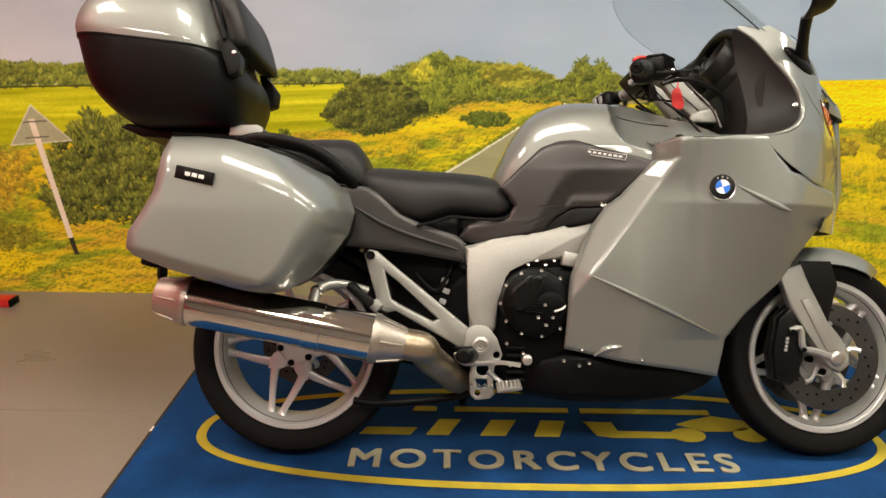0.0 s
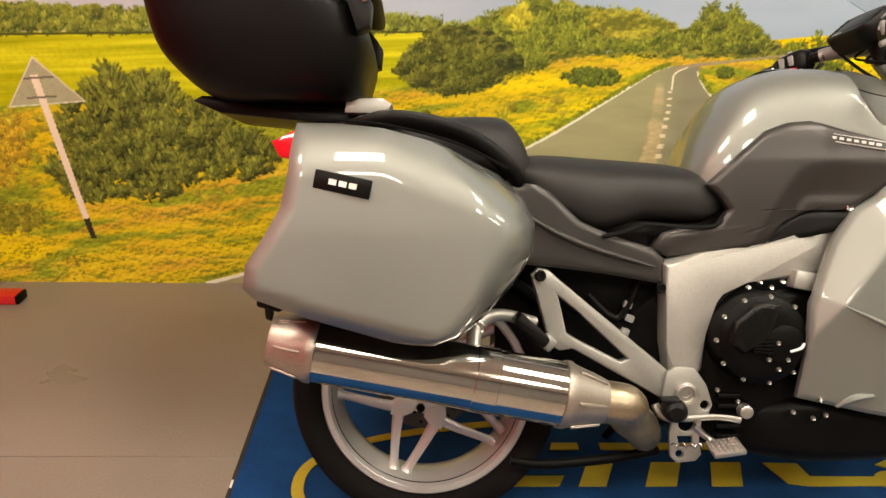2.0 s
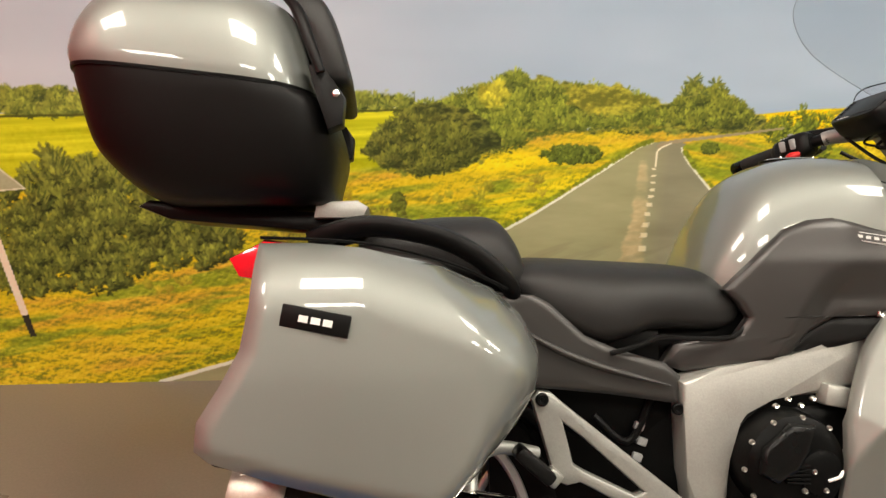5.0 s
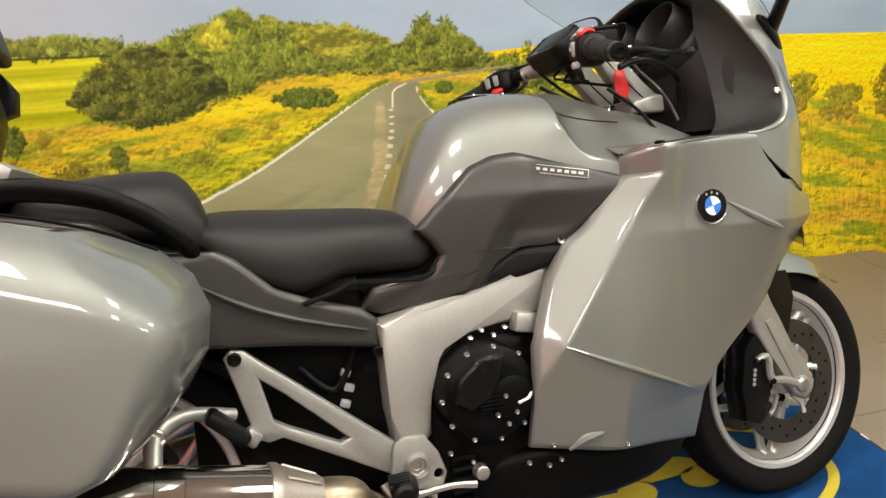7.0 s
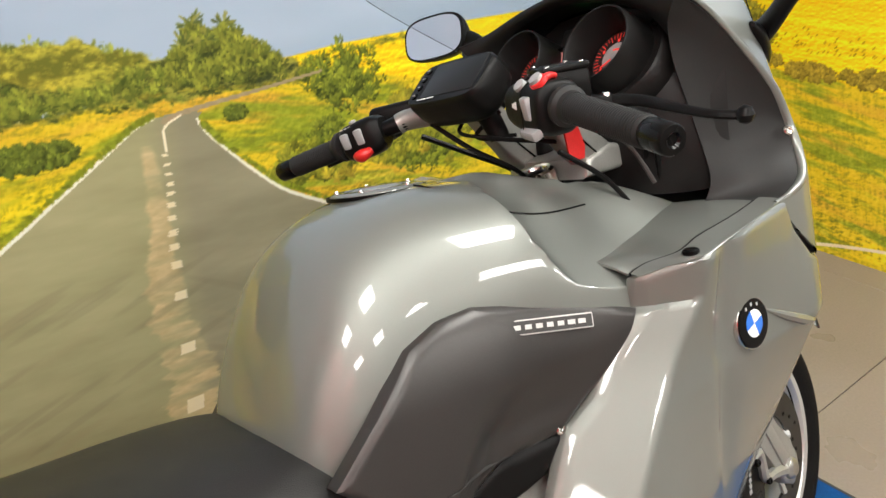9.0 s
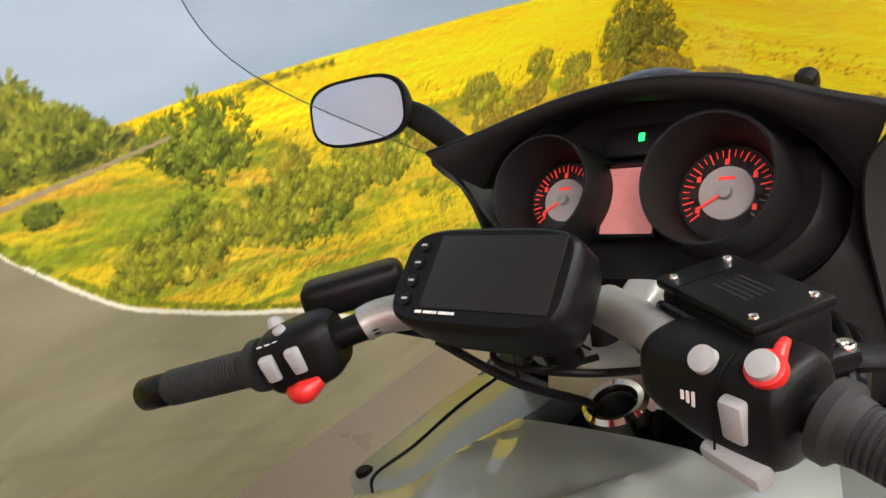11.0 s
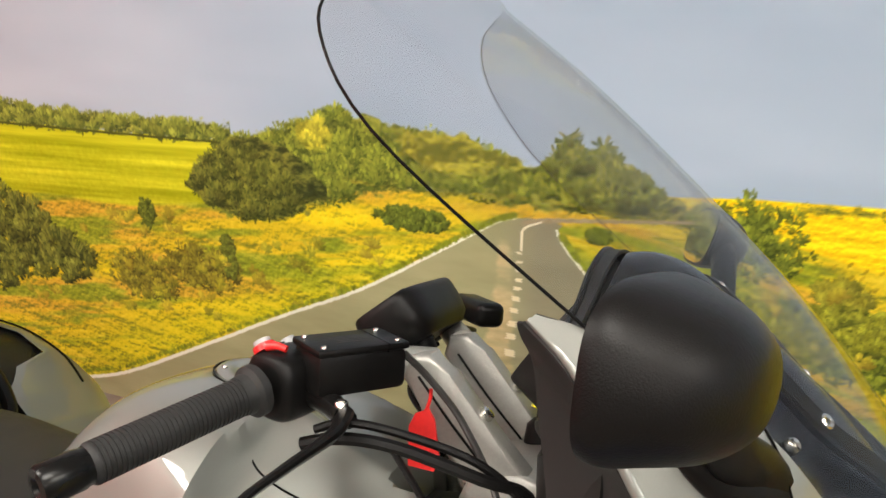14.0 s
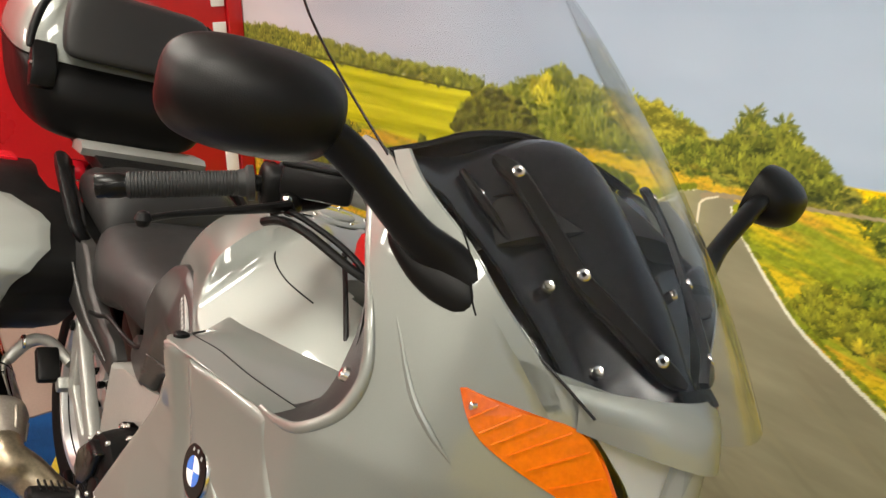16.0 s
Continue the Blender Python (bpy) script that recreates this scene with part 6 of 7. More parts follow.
for s in (-1, 1):
    dy = 0.0 if s < 0 else 0.024
    line_ = [(1.338, 0.128, 1.262), (1.368, 0.116, 1.250), (1.420, 0.104, 1.211), (1.470, 0.087, 1.168), (1.512, 0.062, 1.140), (1.554, 0.034, 1.110), (1.572, 0.008, 1.094)]
    mids = catmull([(x, s * (y + dy), z) for x, y, z in line_], 28)
    loops = []
    for k, c_ in enumerate(mids):
        t_ = (mids[min(k + 1, 27)] - mids[max(k - 1, 0)]).normalized()
        side = t_.cross(Vector((0.62, s * 0.5, 0.6))).normalized()
        top = side.cross(t_)
        hw_ = 0.0115 * min(1.0, 0.35 + 0.22 * k, 0.35 + 0.22 * (27 - k))
        loops.append([c_ + side * (hw_ * u_) + top * v_ for u_, v_ in ((-1, -0.006), (-1, 0.001), (-0.75, 0.004), (0.75, 0.004), (1, 0.001), (1, -0.006))])
    st = part("screen_rail", skin(loops), BLACK, bike, "black screen mounting rail")
    for p in ((1.368, 0.116, 1.255), (1.470, 0.087, 1.174), (1.554, 0.034, 1.115)):
        screw((p[0], s * (p[1] + dy), p[2]), (0.62, s * 0.5, 0.6), st, 0.0075)

# ---- dashboard ----
DM = Matrix(((0, 0.60, -0.80, 1.262), (-1, 0, 0, 0.012), (0, 0.80, 0.60, 1.170), (0, 0, 0, 1)))   # local x: rider's right, y: up the face, z: towards the rider


def dash(x, y, z=0.0, rx=0, ry=0, rz=0):
    return DM @ pose(x, y, z, rx, ry, rz)


face = [(-0.176, 0.020), (-0.170, 0.060), (-0.125, 0.092), (-0.045, 0.106), (0.03, 0.103), (0.10, 0.084), (0.148, 0.050), (0.166, 0.005), (0.152, -0.045), (0.100, -0.080), (0.02, -0.090), (-0.07, -0.088), (-0.135, -0.072), (-0.168, -0.030)]
fp = [(p.x, p.y) for p in catmull([(x, y, 0) for x, y in face], 70, True)]
dashb = part("dashboard", skin([[DM @ Vector((x * k, y * k, z)) for x, y in fp] for k, z in ((1.22, -0.10), (1.12, -0.05), (1.03, -0.012), (1.0, 0.002), (0.96, 0.007), (0.90, 0.004), (0.5, -0.004))]), COCKPIT, bike, "black instrument panel with two round dials")
part("panel_seam", tube([tuple(DM @ Vector((x * 1.075, y * 1.075, -0.030))) for x, y in fp[24:52]], 0.0016, 6), DARK, dashb)
for dx, dy, r in ((-0.100, 0.0, 0.0425), (0.076, 0.0, 0.0465)):
    cup = part("dial", lathe([(r * 1.0, -0.012), (r * 1.02, 0.0), (r * 1.25, 0.052), (r * 1.28, 0.0555), (r * 1.335, 0.0560), (r * 1.375, 0.052), (r * 1.43, 0.012), (r * 1.52, -0.016)], 56, dash(dx, dy, 0.004, 4, 0, 0)), COCKPIT, dashb, "round dial in a deep black cup with red scale")
    fm = dash(dx, dy, 0.004, 4, 0, 0)
    part("dial_face", lathe([(0.001, 0.0), (r * 1.01, 0.0)], 48, fm), DIALDARK, cup, flat=True)
    part("dial_centre", lathe([(0.001, 0.0022), (r * 0.56, 0.0022), (r * 0.57, 0.0)], 40, fm), DIALFACE, cup)
    part("hub", lathe([(0.001, 0.009), (r * 0.13, 0.008), (r * 0.15, 0.002)], 24, fm), LIGHTGREY, cup)
    for k in range(31):
        a = radians(220 - 260 * k / 30)
        long_ = k % 3 == 0
        rr = r * (0.80 if long_ else 0.84)
        part("scale_mark", box(r * (0.24 if long_ else 0.15), 0.0012 if long_ else 0.0008, 0.0006, 0, fm @ pose(rr * math.cos(a), rr * math.sin(a), 0.0012, 0, 0, math.degrees(a))), DIALRED if k < 26 else DIALFACE, cup, flat=True)
    for k in range(9):
        a = radians(212 - 240 * k / 8)
        part("digit_bar", box(0.004, 0.0055, 0.0006, 0, fm @ pose(r * 0.66 * math.cos(a), r * 0.66 * math.sin(a), 0.0014)), DIALRED if k % 2 == 0 else DIALDARK, cup, flat=True)
    part("needle", box(r * 0.62, 0.0028, 0.001, 0.0004, fm @ pose(r * 0.30 * math.cos(radians(214)), r * 0.30 * math.sin(radians(214)), 0.006, 0, 0, 214)), DIALRED, cup)
    part("word_bar", box(r * 0.34, 0.003, 0.0006, 0, fm @ pose(0, r * 0.3, 0.0030)), DIALRED, cup, flat=True)
lcd = part("display", box(0.060, 0.072, 0.004, 0.001, dash(-0.018, -0.006, 0.010)), LCD, dashb, "backlit pink-red display")
for k in range(4):
    fx, fy, sx, sy = ((-0.050, -0.006, 0.004, 0.082), (0.014, -0.006, 0.004, 0.082), (-0.018, 0.033, 0.066, 0.004), (-0.018, -0.045, 0.066, 0.004))[k]
    part("display_frame", box(sx, sy, 0.018, 0.001, dash(fx, fy, 0.009)), GLOSSBLACK, dashb)
tell = part("telltale_strip", box(0.086, 0.034, 0.006, 0.004, dash(-0.016, 0.061, 0.006)), SCREEN_OFF, dashb, "dark telltale strip")
part("telltale", box(0.006, 0.009, 0.002, 0.0003, dash(-0.016, 0.064, 0.0098)), GREENLED, tell, "lit green telltale")
part("reset_button", lathe([(0.002, 0.006), (0.006, 0.005), (0.0065, -0.002)], 16, dash(0.028, -0.075, 0.004)), BLACK, dashb)
screw(dash(0.140, 0.045, 0.012).translation, Vector((-0.80, 0, 0.60)), dashb, 0.006, DARK)
# hood over the dials
hood_back = [(1.262, -0.214, 1.240), (1.262, -0.155, 1.259), (1.262, -0.09, 1.281), (1.262, 0.0, 1.292), (1.262, 0.10, 1.283), (1.262, 0.20, 1.261), (1.250, 0.250, 1.250)]
hood_front = [(1.250, -0.205, 1.238), (1.250, -0.155, 1.254), (1.247, -0.09, 1.277), (1.245, 0.0, 1.290), (1.244, 0.10, 1.280), (1.240, 0.20, 1.258), (1.218, 0.257, 1.248)]
hood_low = [(1.262, -0.176, 1.170), (1.258, -0.140, 1.224), (1.256, -0.075, 1.258), (1.254, 0.02, 1.275), (1.252, 0.10, 1.265), (1.250, 0.170, 1.240), (1.250, 0.212, 1.195)]
part("dash_hood", ruled(hood_front, hood_back, 6, 50, None, 0.004), COCKPIT, dashb, "black arched hood over the dials")
part("hood_brow", ruled(hood_low, hood_front, 8, 50, lambda u, v: (-0.006 * math.sin(math.pi * v), 0, 0), 0.003), COCKPIT, dashb, "black inner brow of the hood")
part("hood_throat", ruled(hood_low, [(x + 0.05, y * 1.0, z - 0.012) for x, y, z in hood_low], 5, 50, None, 0.003), COCKPIT, dashb)
part("hood_lip", tube(hood_front, 0.0032, 8, 50), BLACK, dashb)
part("hood_lip", tube(hood_low, 0.0020, 8, 50), BLACK, dashb)
# inner sides below the dash
for s in (-1, 1):
    part("dash_side", ruled([tuple(DM @ Vector((s * -0.178, 0.03, -0.02))), tuple(DM @ Vector((s * -0.172, -0.04, -0.02))), tuple(DM @ Vector((s * -0.12, -0.088, -0.02))), tuple(DM @ Vector((0, -0.098, -0.02)))], [(1.30, s * 0.225, 1.16), (1.30, s * 0.215, 1.05), (1.29, s * 0.20, 0.96), (1.22, s * 0.06, 0.96)], 6, 24, lambda u, v: (-0.01 * math.sin(math.pi * v), 0, 0), 0.003), COCKPIT, bike, "black panel beside the instruments")
# Black sheet stands in for the shade down in the hollow.
part("cockpit_floor", ruled([(1.16, -0.24, 0.925), (1.16, 0, 0.915), (1.16, 0.24, 0.925)], [(1.34, -0.24, 0.94), (1.34, 0, 0.95), (1.34, 0.24, 0.94)], 4, 16, None, 0.003), DARK, bike, "black sheet closing the dark hollow round the fork top")

# ---- fork top, handlebar and controls ----
yoke = part("fork_yoke", prism([(1.135, 1.005), (1.145, 1.035), (1.20, 1.050), (1.245, 1.040), (1.25, 1.005)], -0.075, 0.10, 0.010, 3), SILVER_B, bike, "cast aluminium fork yoke")
for s in (-1, 1):
    y0 = 0.01 + s * 0.065
    part("yoke_arm", prism([(1.060, 1.150), (1.085, 1.156), (1.110, 1.138), (1.150, 1.098), (1.215, 1.042), (1.205, 1.015), (1.155, 1.015), (1.115, 1.050), (1.085, 1.09), (1.055, 1.125)], y0 - 0.016, y0 + 0.016, 0.008, 3), SILVER_B, bike, "cast aluminium handlebar bridge arm")
    part("arm_groove", tube([(1.075, y0 - 0.0163, 1.13), (1.12, y0 - 0.0163, 1.085), (1.17, y0 - 0.0163, 1.04)], 0.0016, 6, 12), DARK, yoke)
    part("clamp_bolt", lathe([(0.004, 0.008), (0.008, 0.007), (0.009, -0.01)], 14, pose(1.150, y0, 1.098, 0, 40, 0)), SCREW, yoke)
cap_ = part("steering_cap", lathe([(0.019, -0.004), (0.0215, 0.004), (0.027, 0.006), (0.031, 0.002), (0.033, -0.03)], 36, pose(1.108, 0.004, 1.022, 0, -14, 0)), CHROME, yoke, "chrome steering head cap")
# The cap's dark interior, painted in as a black disc.
part("cap_plug", lathe([(0.001, 0.006), (0.012, 0.005), (0.0188, 0.0)], 28, pose(1.108, 0.004, 1.020, 0, -14, 0)), DARK, cap_)
# Black block added where the tank hollow is only dark.
part("fork_shroud", loft([(0.90, 1.06, 1.24, 0.10, 4), (0.965, 1.075, 1.23, 0.088, 4)], 0, 24, "z"), DARK, bike, "black block filling the dark tank hollow")
part("ignition_barrel", lathe([(0.006, 0.020), (0.014, 0.018), (0.021, 0.010), (0.023, -0.02)], 24, pose(1.195, 0.055, 1.055)), BLACK, yoke, "black ignition lock")
key = part("ignition_key", box(0.022, 0.006, 0.026, 0.004, pose(1.195, 0.055, 1.083, 0, 0, 25)), BLACK, bike, "black ignition key with tags")
part("key_ring", lathe([(0.0095, -0.0008), (0.0105, 0), (0.0095, 0.0008), (0.0088, 0)], 24, pose(1.193, 0.052, 1.094, 80, 0, 40), True), CHROME, key)
part("yellow_tag", box(0.046, 0.022, 0.003, 0.002, pose(1.193, 0.075, 1.088, 6, -8, 70)), YELLOW, key, "small yellow plastic tag")
part("blue_clip", tube([(1.189, 0.058, 1.090), (1.187, 0.064, 1.101)], 0.0052, 10), BLUE, key, "blue crimp")
part("yellow_loop", tube([(1.187, 0.064, 1.100), (1.178, 0.078, 1.108), (1.166, 0.096, 1.117), (1.164, 0.106, 1.124), (1.171, 0.102, 1.130), (1.183, 0.080, 1.121), (1.188, 0.063, 1.103)], 0.0022, 8, 36, 1.7), YELLOW, key, "bright yellow cord loop")
rt = part("red_tag", prism([(1.084, 1.040), (1.080, 1.083), (1.086, 1.098), (1.100, 1.106), (1.108, 1.096), (1.118, 1.058), (1.114, 1.040)], -0.098, -0.0945, 0.001), RED, bike, "red fabric tag hanging from the handlebar")
part("tag_loop", tube([(1.096, -0.096, 1.10), (1.100, -0.096, 1.115), (1.098, -0.090, 1.125)], 0.0022, 6, 12), RED, rt)


def handle_side(end, root, length, label):
    e, q = Vector(end), Vector(root)
    d = (q - e).normalized()
    m = Matrix.Translation(e) @ d.to_track_quat("Z", "Y").to_matrix().to_4x4()
    g = part("hand_grip", lathe([(0.006, 0.002), (0.0085, -0.001), (0.0155, 0.0), (0.0172, 0.003), (0.0172, 0.032), (0.0160, 0.035), (0.0160, 0.039)], 28, m), GLOSSBLACK, bike, label)
    ribs, z = [(0.0165, 0.039)], 0.042
    while z < length - 0.022:
        ribs += [(0.0185, z), (0.0185, z + 0.0022), (0.0172, z + 0.0028), (0.0172, z + 0.0040)]
        z += 0.0044
    ribs += [(0.0190, length - 0.020), (0.0205, length - 0.012), (0.0255, length - 0.008), (0.0255, length), (0.016, length + 0.002)]
    part("ribbed_sleeve", lathe(ribs, 28, m), GRIP, g, "ribbed black rubber sleeve")
    return m


RM = handle_side((0.902, -0.404, 1.080), (0.969, -0.206, 1.1285), 0.205, "black ribbed throttle grip with bar end weight")
LM = handle_side((0.888, 0.421, 1.093), (0.940, 0.262, 1.121), 0.165, "black ribbed clutch-side grip with bar end weight")
for inner, outer in (([(0.985, -0.14, 1.135), (1.018, -0.096, 1.143), (1.075, -0.025, 1.135)], RM @ Vector((0, 0, 0.20))), ([(0.975, 0.21, 1.133), (1.016, 0.165, 1.143), (1.075, 0.075, 1.140)], LM @ Vector((0, 0, 0.155)))):
    hb = part("handlebar", tube([tuple(outer), inner[0], inner[1]], [0.012, 0.013, 0.0155], 16, 14), BLACK, bike, "black handlebar half")
    part("bar_root", tube([tuple(Vector(inner[0]).lerp(Vector(inner[1]), 0.55)), inner[1], inner[2]], [0.0165, 0.0172, 0.0185], 18, 14), SILVER_B, hb, "matt silver bar root")


def frame_of(a, b, up=(0, 0, 1)):
    """Local x along a to b, z near up."""
    x = (Vector(b) - Vector(a)).normalized()
    y = Vector(up).cross(x).normalized()
    z = x.cross(y)
    return Matrix(((x.x, y.x, z.x, a[0]), (x.y, y.y, z.y, a[1]), (x.z, y.z, z.z, a[2]), (0, 0, 0, 1)))


# right controls: local x runs outwards to the grip, y to the front, z up
RC = frame_of((0.996, -0.110, 1.138), (0.968, -0.205, 1.126))
pod = part("switch_pod", loft([(-0.004, -0.022, 0.022, 0.022, 3), (0.008, -0.028, 0.028, 0.028, 3), (0.045, -0.034, 0.032, 0.032, 3.5), (0.085, -0.036, 0.033, 0.033, 3.2), (0.096, -0.033, 0.031, 0.031, 2.6), (0.100, -0.024, 0.024, 0.024, 2.4)], 20, 32), BLACK, bike, "black switch housing on the right bar")
pod.matrix_basis = RC


def on_pod(name, bm, mat, label=""):
    return part(name, bm, mat, pod, label)


on_pod("kill_switch", tube([(0.079, 0.008, 0.036), (0.083, -0.002, 0.038), (0.087, -0.012, 0.036)], [0.0035, 0.0042, 0.005], 12, 12), RED, "red kill switch")
on_pod("start_button", lathe([(0.002, 0.0075), (0.0088, 0.0065), (0.0095, -0.004)], 20, pose(0.084, -0.020, 0.034, 38, 0, 0)), LIGHTGREY, "grey start button")
on_pod("start_collar", lathe([(0.0098, 0.002), (0.0115, 0.001), (0.012, -0.005)], 20, pose(0.084, -0.020, 0.034, 38, 0, 0)), RED)
on_pod("info_button", lathe([(0.002, 0.006), (0.0085, 0.005), (0.009, -0.004)], 20, pose(0.048, -0.024, 0.027, 45, 0, 0)), LIGHTGREY, "grey round button")
on_pod("heater_switch", box(0.016, 0.010, 0.030, 0.003, pose(0.074, -0.033, 0.002, 10, 0, 0)), LIGHTGREY, "grey rocker switch")
on_pod("indicator_cancel", box(0.046, 0.016, 0.014, 0.005, pose(0.072, -0.030, -0.030, 20, 0, -8)), LIGHTGREY, "grey cancel button")
for k in range(3):
    on_pod("mark_bar", box(0.002, 0.001, 0.010 - 0.002 * k, 0, pose(0.046 - 0.004 * k, -0.0335, 0.004)), WHITE)
on_pod("pod_seam", tube([(0.060, -0.0335, -0.03), (0.061, -0.0345, 0.0), (0.062, -0.031, 0.024), (0.062, -0.015, 0.034)], 0.0008, 6, 14), DARK)
RS = frame_of((1.030, -0.150, 1.150), (0.992, -0.206, 1.146))
res = part("fluid_reservoir", box(0.100, 0.060, 0.044, 0.008), BLACK, bike, "black square brake fluid reservoir")
res.matrix_basis = RS
part("lid", box(0.102, 0.062, 0.008, 0.003, pose(0, 0, 0.0235)), BLACK, res, "black reservoir lid")
part("lid_step", box(0.0008, 0.0625, 0.009, 0, pose(-0.026, 0, 0.0235)), DARK, res)
for a, b in ((-0.041, -0.022), (0.041, -0.022), (-0.041, 0.022), (0.041, 0.022)):
    screw(Vector((a, b, 0.0262)), (0, 0, 1), res, 0.0036)
for k in range(5):
    part("print_bar", box(0.034 - 0.003 * (k % 2), 0.0012, 0.0004, 0, pose(0.004, -0.010 + 0.005 * k, 0.0277)), GREY, res, flat=True)
part("lid_edge", tube([(-0.048, -0.030, 0.006), (-0.03, -0.033, 0.010), (0.03, -0.033, 0.010), (0.048, -0.030, 0.004)], 0.004, 8, 16), GLOSSBLACK, res)
RI = RC.inverted()
part("lever_mount", tube([tuple(RI @ Vector(p)) for p in ((0.99, -0.17, 1.122), (1.03, -0.185, 1.118), (1.058, -0.205, 1.116))], [0.016, 0.018, 0.014], 12, 10, 0.7), BLACK, pod, "black lever bracket")
screw(RI @ Vector((1.052, -0.205, 1.128)), (0, 0, 1), pod, 0.007)
part("brake_lever", tube([tuple(RI @ Vector(p)) for p in ((1.056, -0.205, 1.118), (1.066, -0.245, 1.113), (1.056, -0.30, 1.100), (1.048, -0.35, 1.088), (1.057, -0.385, 1.081))], [0.011, 0.009, 0.007, 0.006, 0.0065], 10, 22, 0.7), BLACK, pod, "black brake lever with ball end")
part("lever_ball", lathe([(0.002, -0.0105), (0.007, -0.008), (0.0105, 0), (0.007, 0.008), (0.002, 0.0105)], 18, Matrix.Translation(RI @ Vector((1.058, -0.389, 1.081)))), BLACK, pod)

# left controls: local x runs inwards, y to the front
LC = frame_of((0.940, 0.262, 1.121), (0.985, 0.192, 1.134))
lpod = part("switch_pod", loft([(0.0, -0.022, 0.022, 0.022, 3), (0.008, -0.030, 0.028, 0.028, 3), (0.035, -0.033, 0.031, 0.031, 3.5), (0.062, -0.030, 0.031, 0.029, 3.5), (0.075, -0.022, 0.024, 0.022, 3)], 16, 28), BLACK, bike, "black switch housing on the left bar")
lpod.matrix_basis = LC
part("horn_button", tube([(0.020, -0.026, -0.024), (0.034, -0.032, -0.026), (0.052, -0.026, -0.022)], [0.006, 0.011, 0.006], 10, 12), RED, lpod, "red horn button")
part("hazard_button", lathe([(0.003, 0.004), (0.006, 0.003), (0.0065, -0.003)], 16, pose(0.030, -0.014, 0.030, 20, 0, 0)), LIGHTGREY, lpod)
for k in range(2):
    part("rocker_switch", box(0.014, 0.010, 0.026, 0.003, pose(0.014 + 0.026 * k, -0.030, 0.004, 12, 0, 0)), LIGHTGREY, lpod, "grey rocker switch")
part("flash_switch", box(0.014, 0.02, 0.026, 0.006, pose(0.008, 0.030, 0.020, -25, 0, 0)), LIGHTGREY, lpod, "grey flasher switch")
for k in range(3):
    part("mark_bar", box(0.005, 0.0006, 0.002, 0, pose(0.010 + 0.008 * k, -0.024, 0.0245, 40, 0, 0)), WHITE, lpod, flat=True)
lres = part("clutch_reservoir", box(0.105, 0.044, 0.036, 0.012, Matrix(), 4), BLACK, bike, "black clutch fluid reservoir")
lres.matrix_basis = frame_of((1.040, 0.234, 1.156), (1.075, 0.195, 1.158))
LI = LC.inverted()
part("clutch_lever", tube([tuple(LI @ Vector(p)) for p in ((1.02, 0.22, 1.125), (1.025, 0.27, 1.115), (0.995, 0.34, 1.100), (0.975, 0.40, 1.088))], [0.010, 0.008, 0.0065, 0.007], 10, 18, 0.7), BLACK, lpod, "black clutch lever")

# navigation unit
NX, NU_ = Vector((0.0, -1, 0.0)), Vector((0.64, 0, 0.56)).normalized()
NN = NX.cross(NU_).normalized()
nx_, nu_, nn_ = NX, NU_, NN
NM = Matrix(((nx_.x, nu_.x, nn_.x, 1.010), (nx_.y, nu_.y, nn_.y, 0.040), (nx_.z, nu_.z, nn_.z, 1.180), (0, 0, 0, 1)))
nav = part("navigation_unit", loft([(-0.046, -0.036, 0.036, 0.070, 4), (-0.036, -0.044, 0.044, 0.080, 4.4), (-0.020, -0.046, 0.046, 0.086, 4.4), (0.004, -0.046, 0.046, 0.086, 4.4), (0.011, -0.0445, 0.0445, 0.0845, 4.6), (0.014, -0.041, 0.041, 0.081, 5)], 0, 40, "z"), BLACK, bike, "black navigation unit with dark matt display")
nav.data.transform(Matrix(((0, 1, 0, 0), (1, 0, 0, 0), (0, 0, 1, 0), (0, 0, 0, 1))))
nav.data.flip_normals()
nav.matrix_basis = NM
part("display", box(0.122, 0.066, 0.0016, 0.0007, pose(0.012, 0.003, 0.0142)), SCREEN_OFF, nav, "dark matt display")
for k in range(4):
    b_ = part("nav_button", lathe([(0.002, 0.0025), (0.0055, 0.002), (0.006, -0.002)], 16, pose(-0.064 - 0.0005 * k, 0.026 - 0.0165 * k, 0.0145)), GLOSSBLACK, nav)
    part("button_mark", box(0.006, 0.002, 0.0005, 0, pose(-0.064 - 0.0005 * k, 0.026 - 0.0165 * k, 0.0172)), LIGHTGREY, nav, flat=True)
for k, w in enumerate((0.007, 0.014, 0.016)):
    part("letter_bar", box(w, 0.0024, 0.0004, 0, pose(-0.047 + (0, 0.0125, 0.0295)[k], -0.034, 0.0157)), WHITE, nav, flat=True)
part("nav_mount", tube([(1.02, 0.03, 1.16), (1.045, 0.02, 1.13), (1.055, 0.01, 1.09)], [0.022, 0.018, 0.016], 12, 12), BLACK, bike, "black navigation mount")
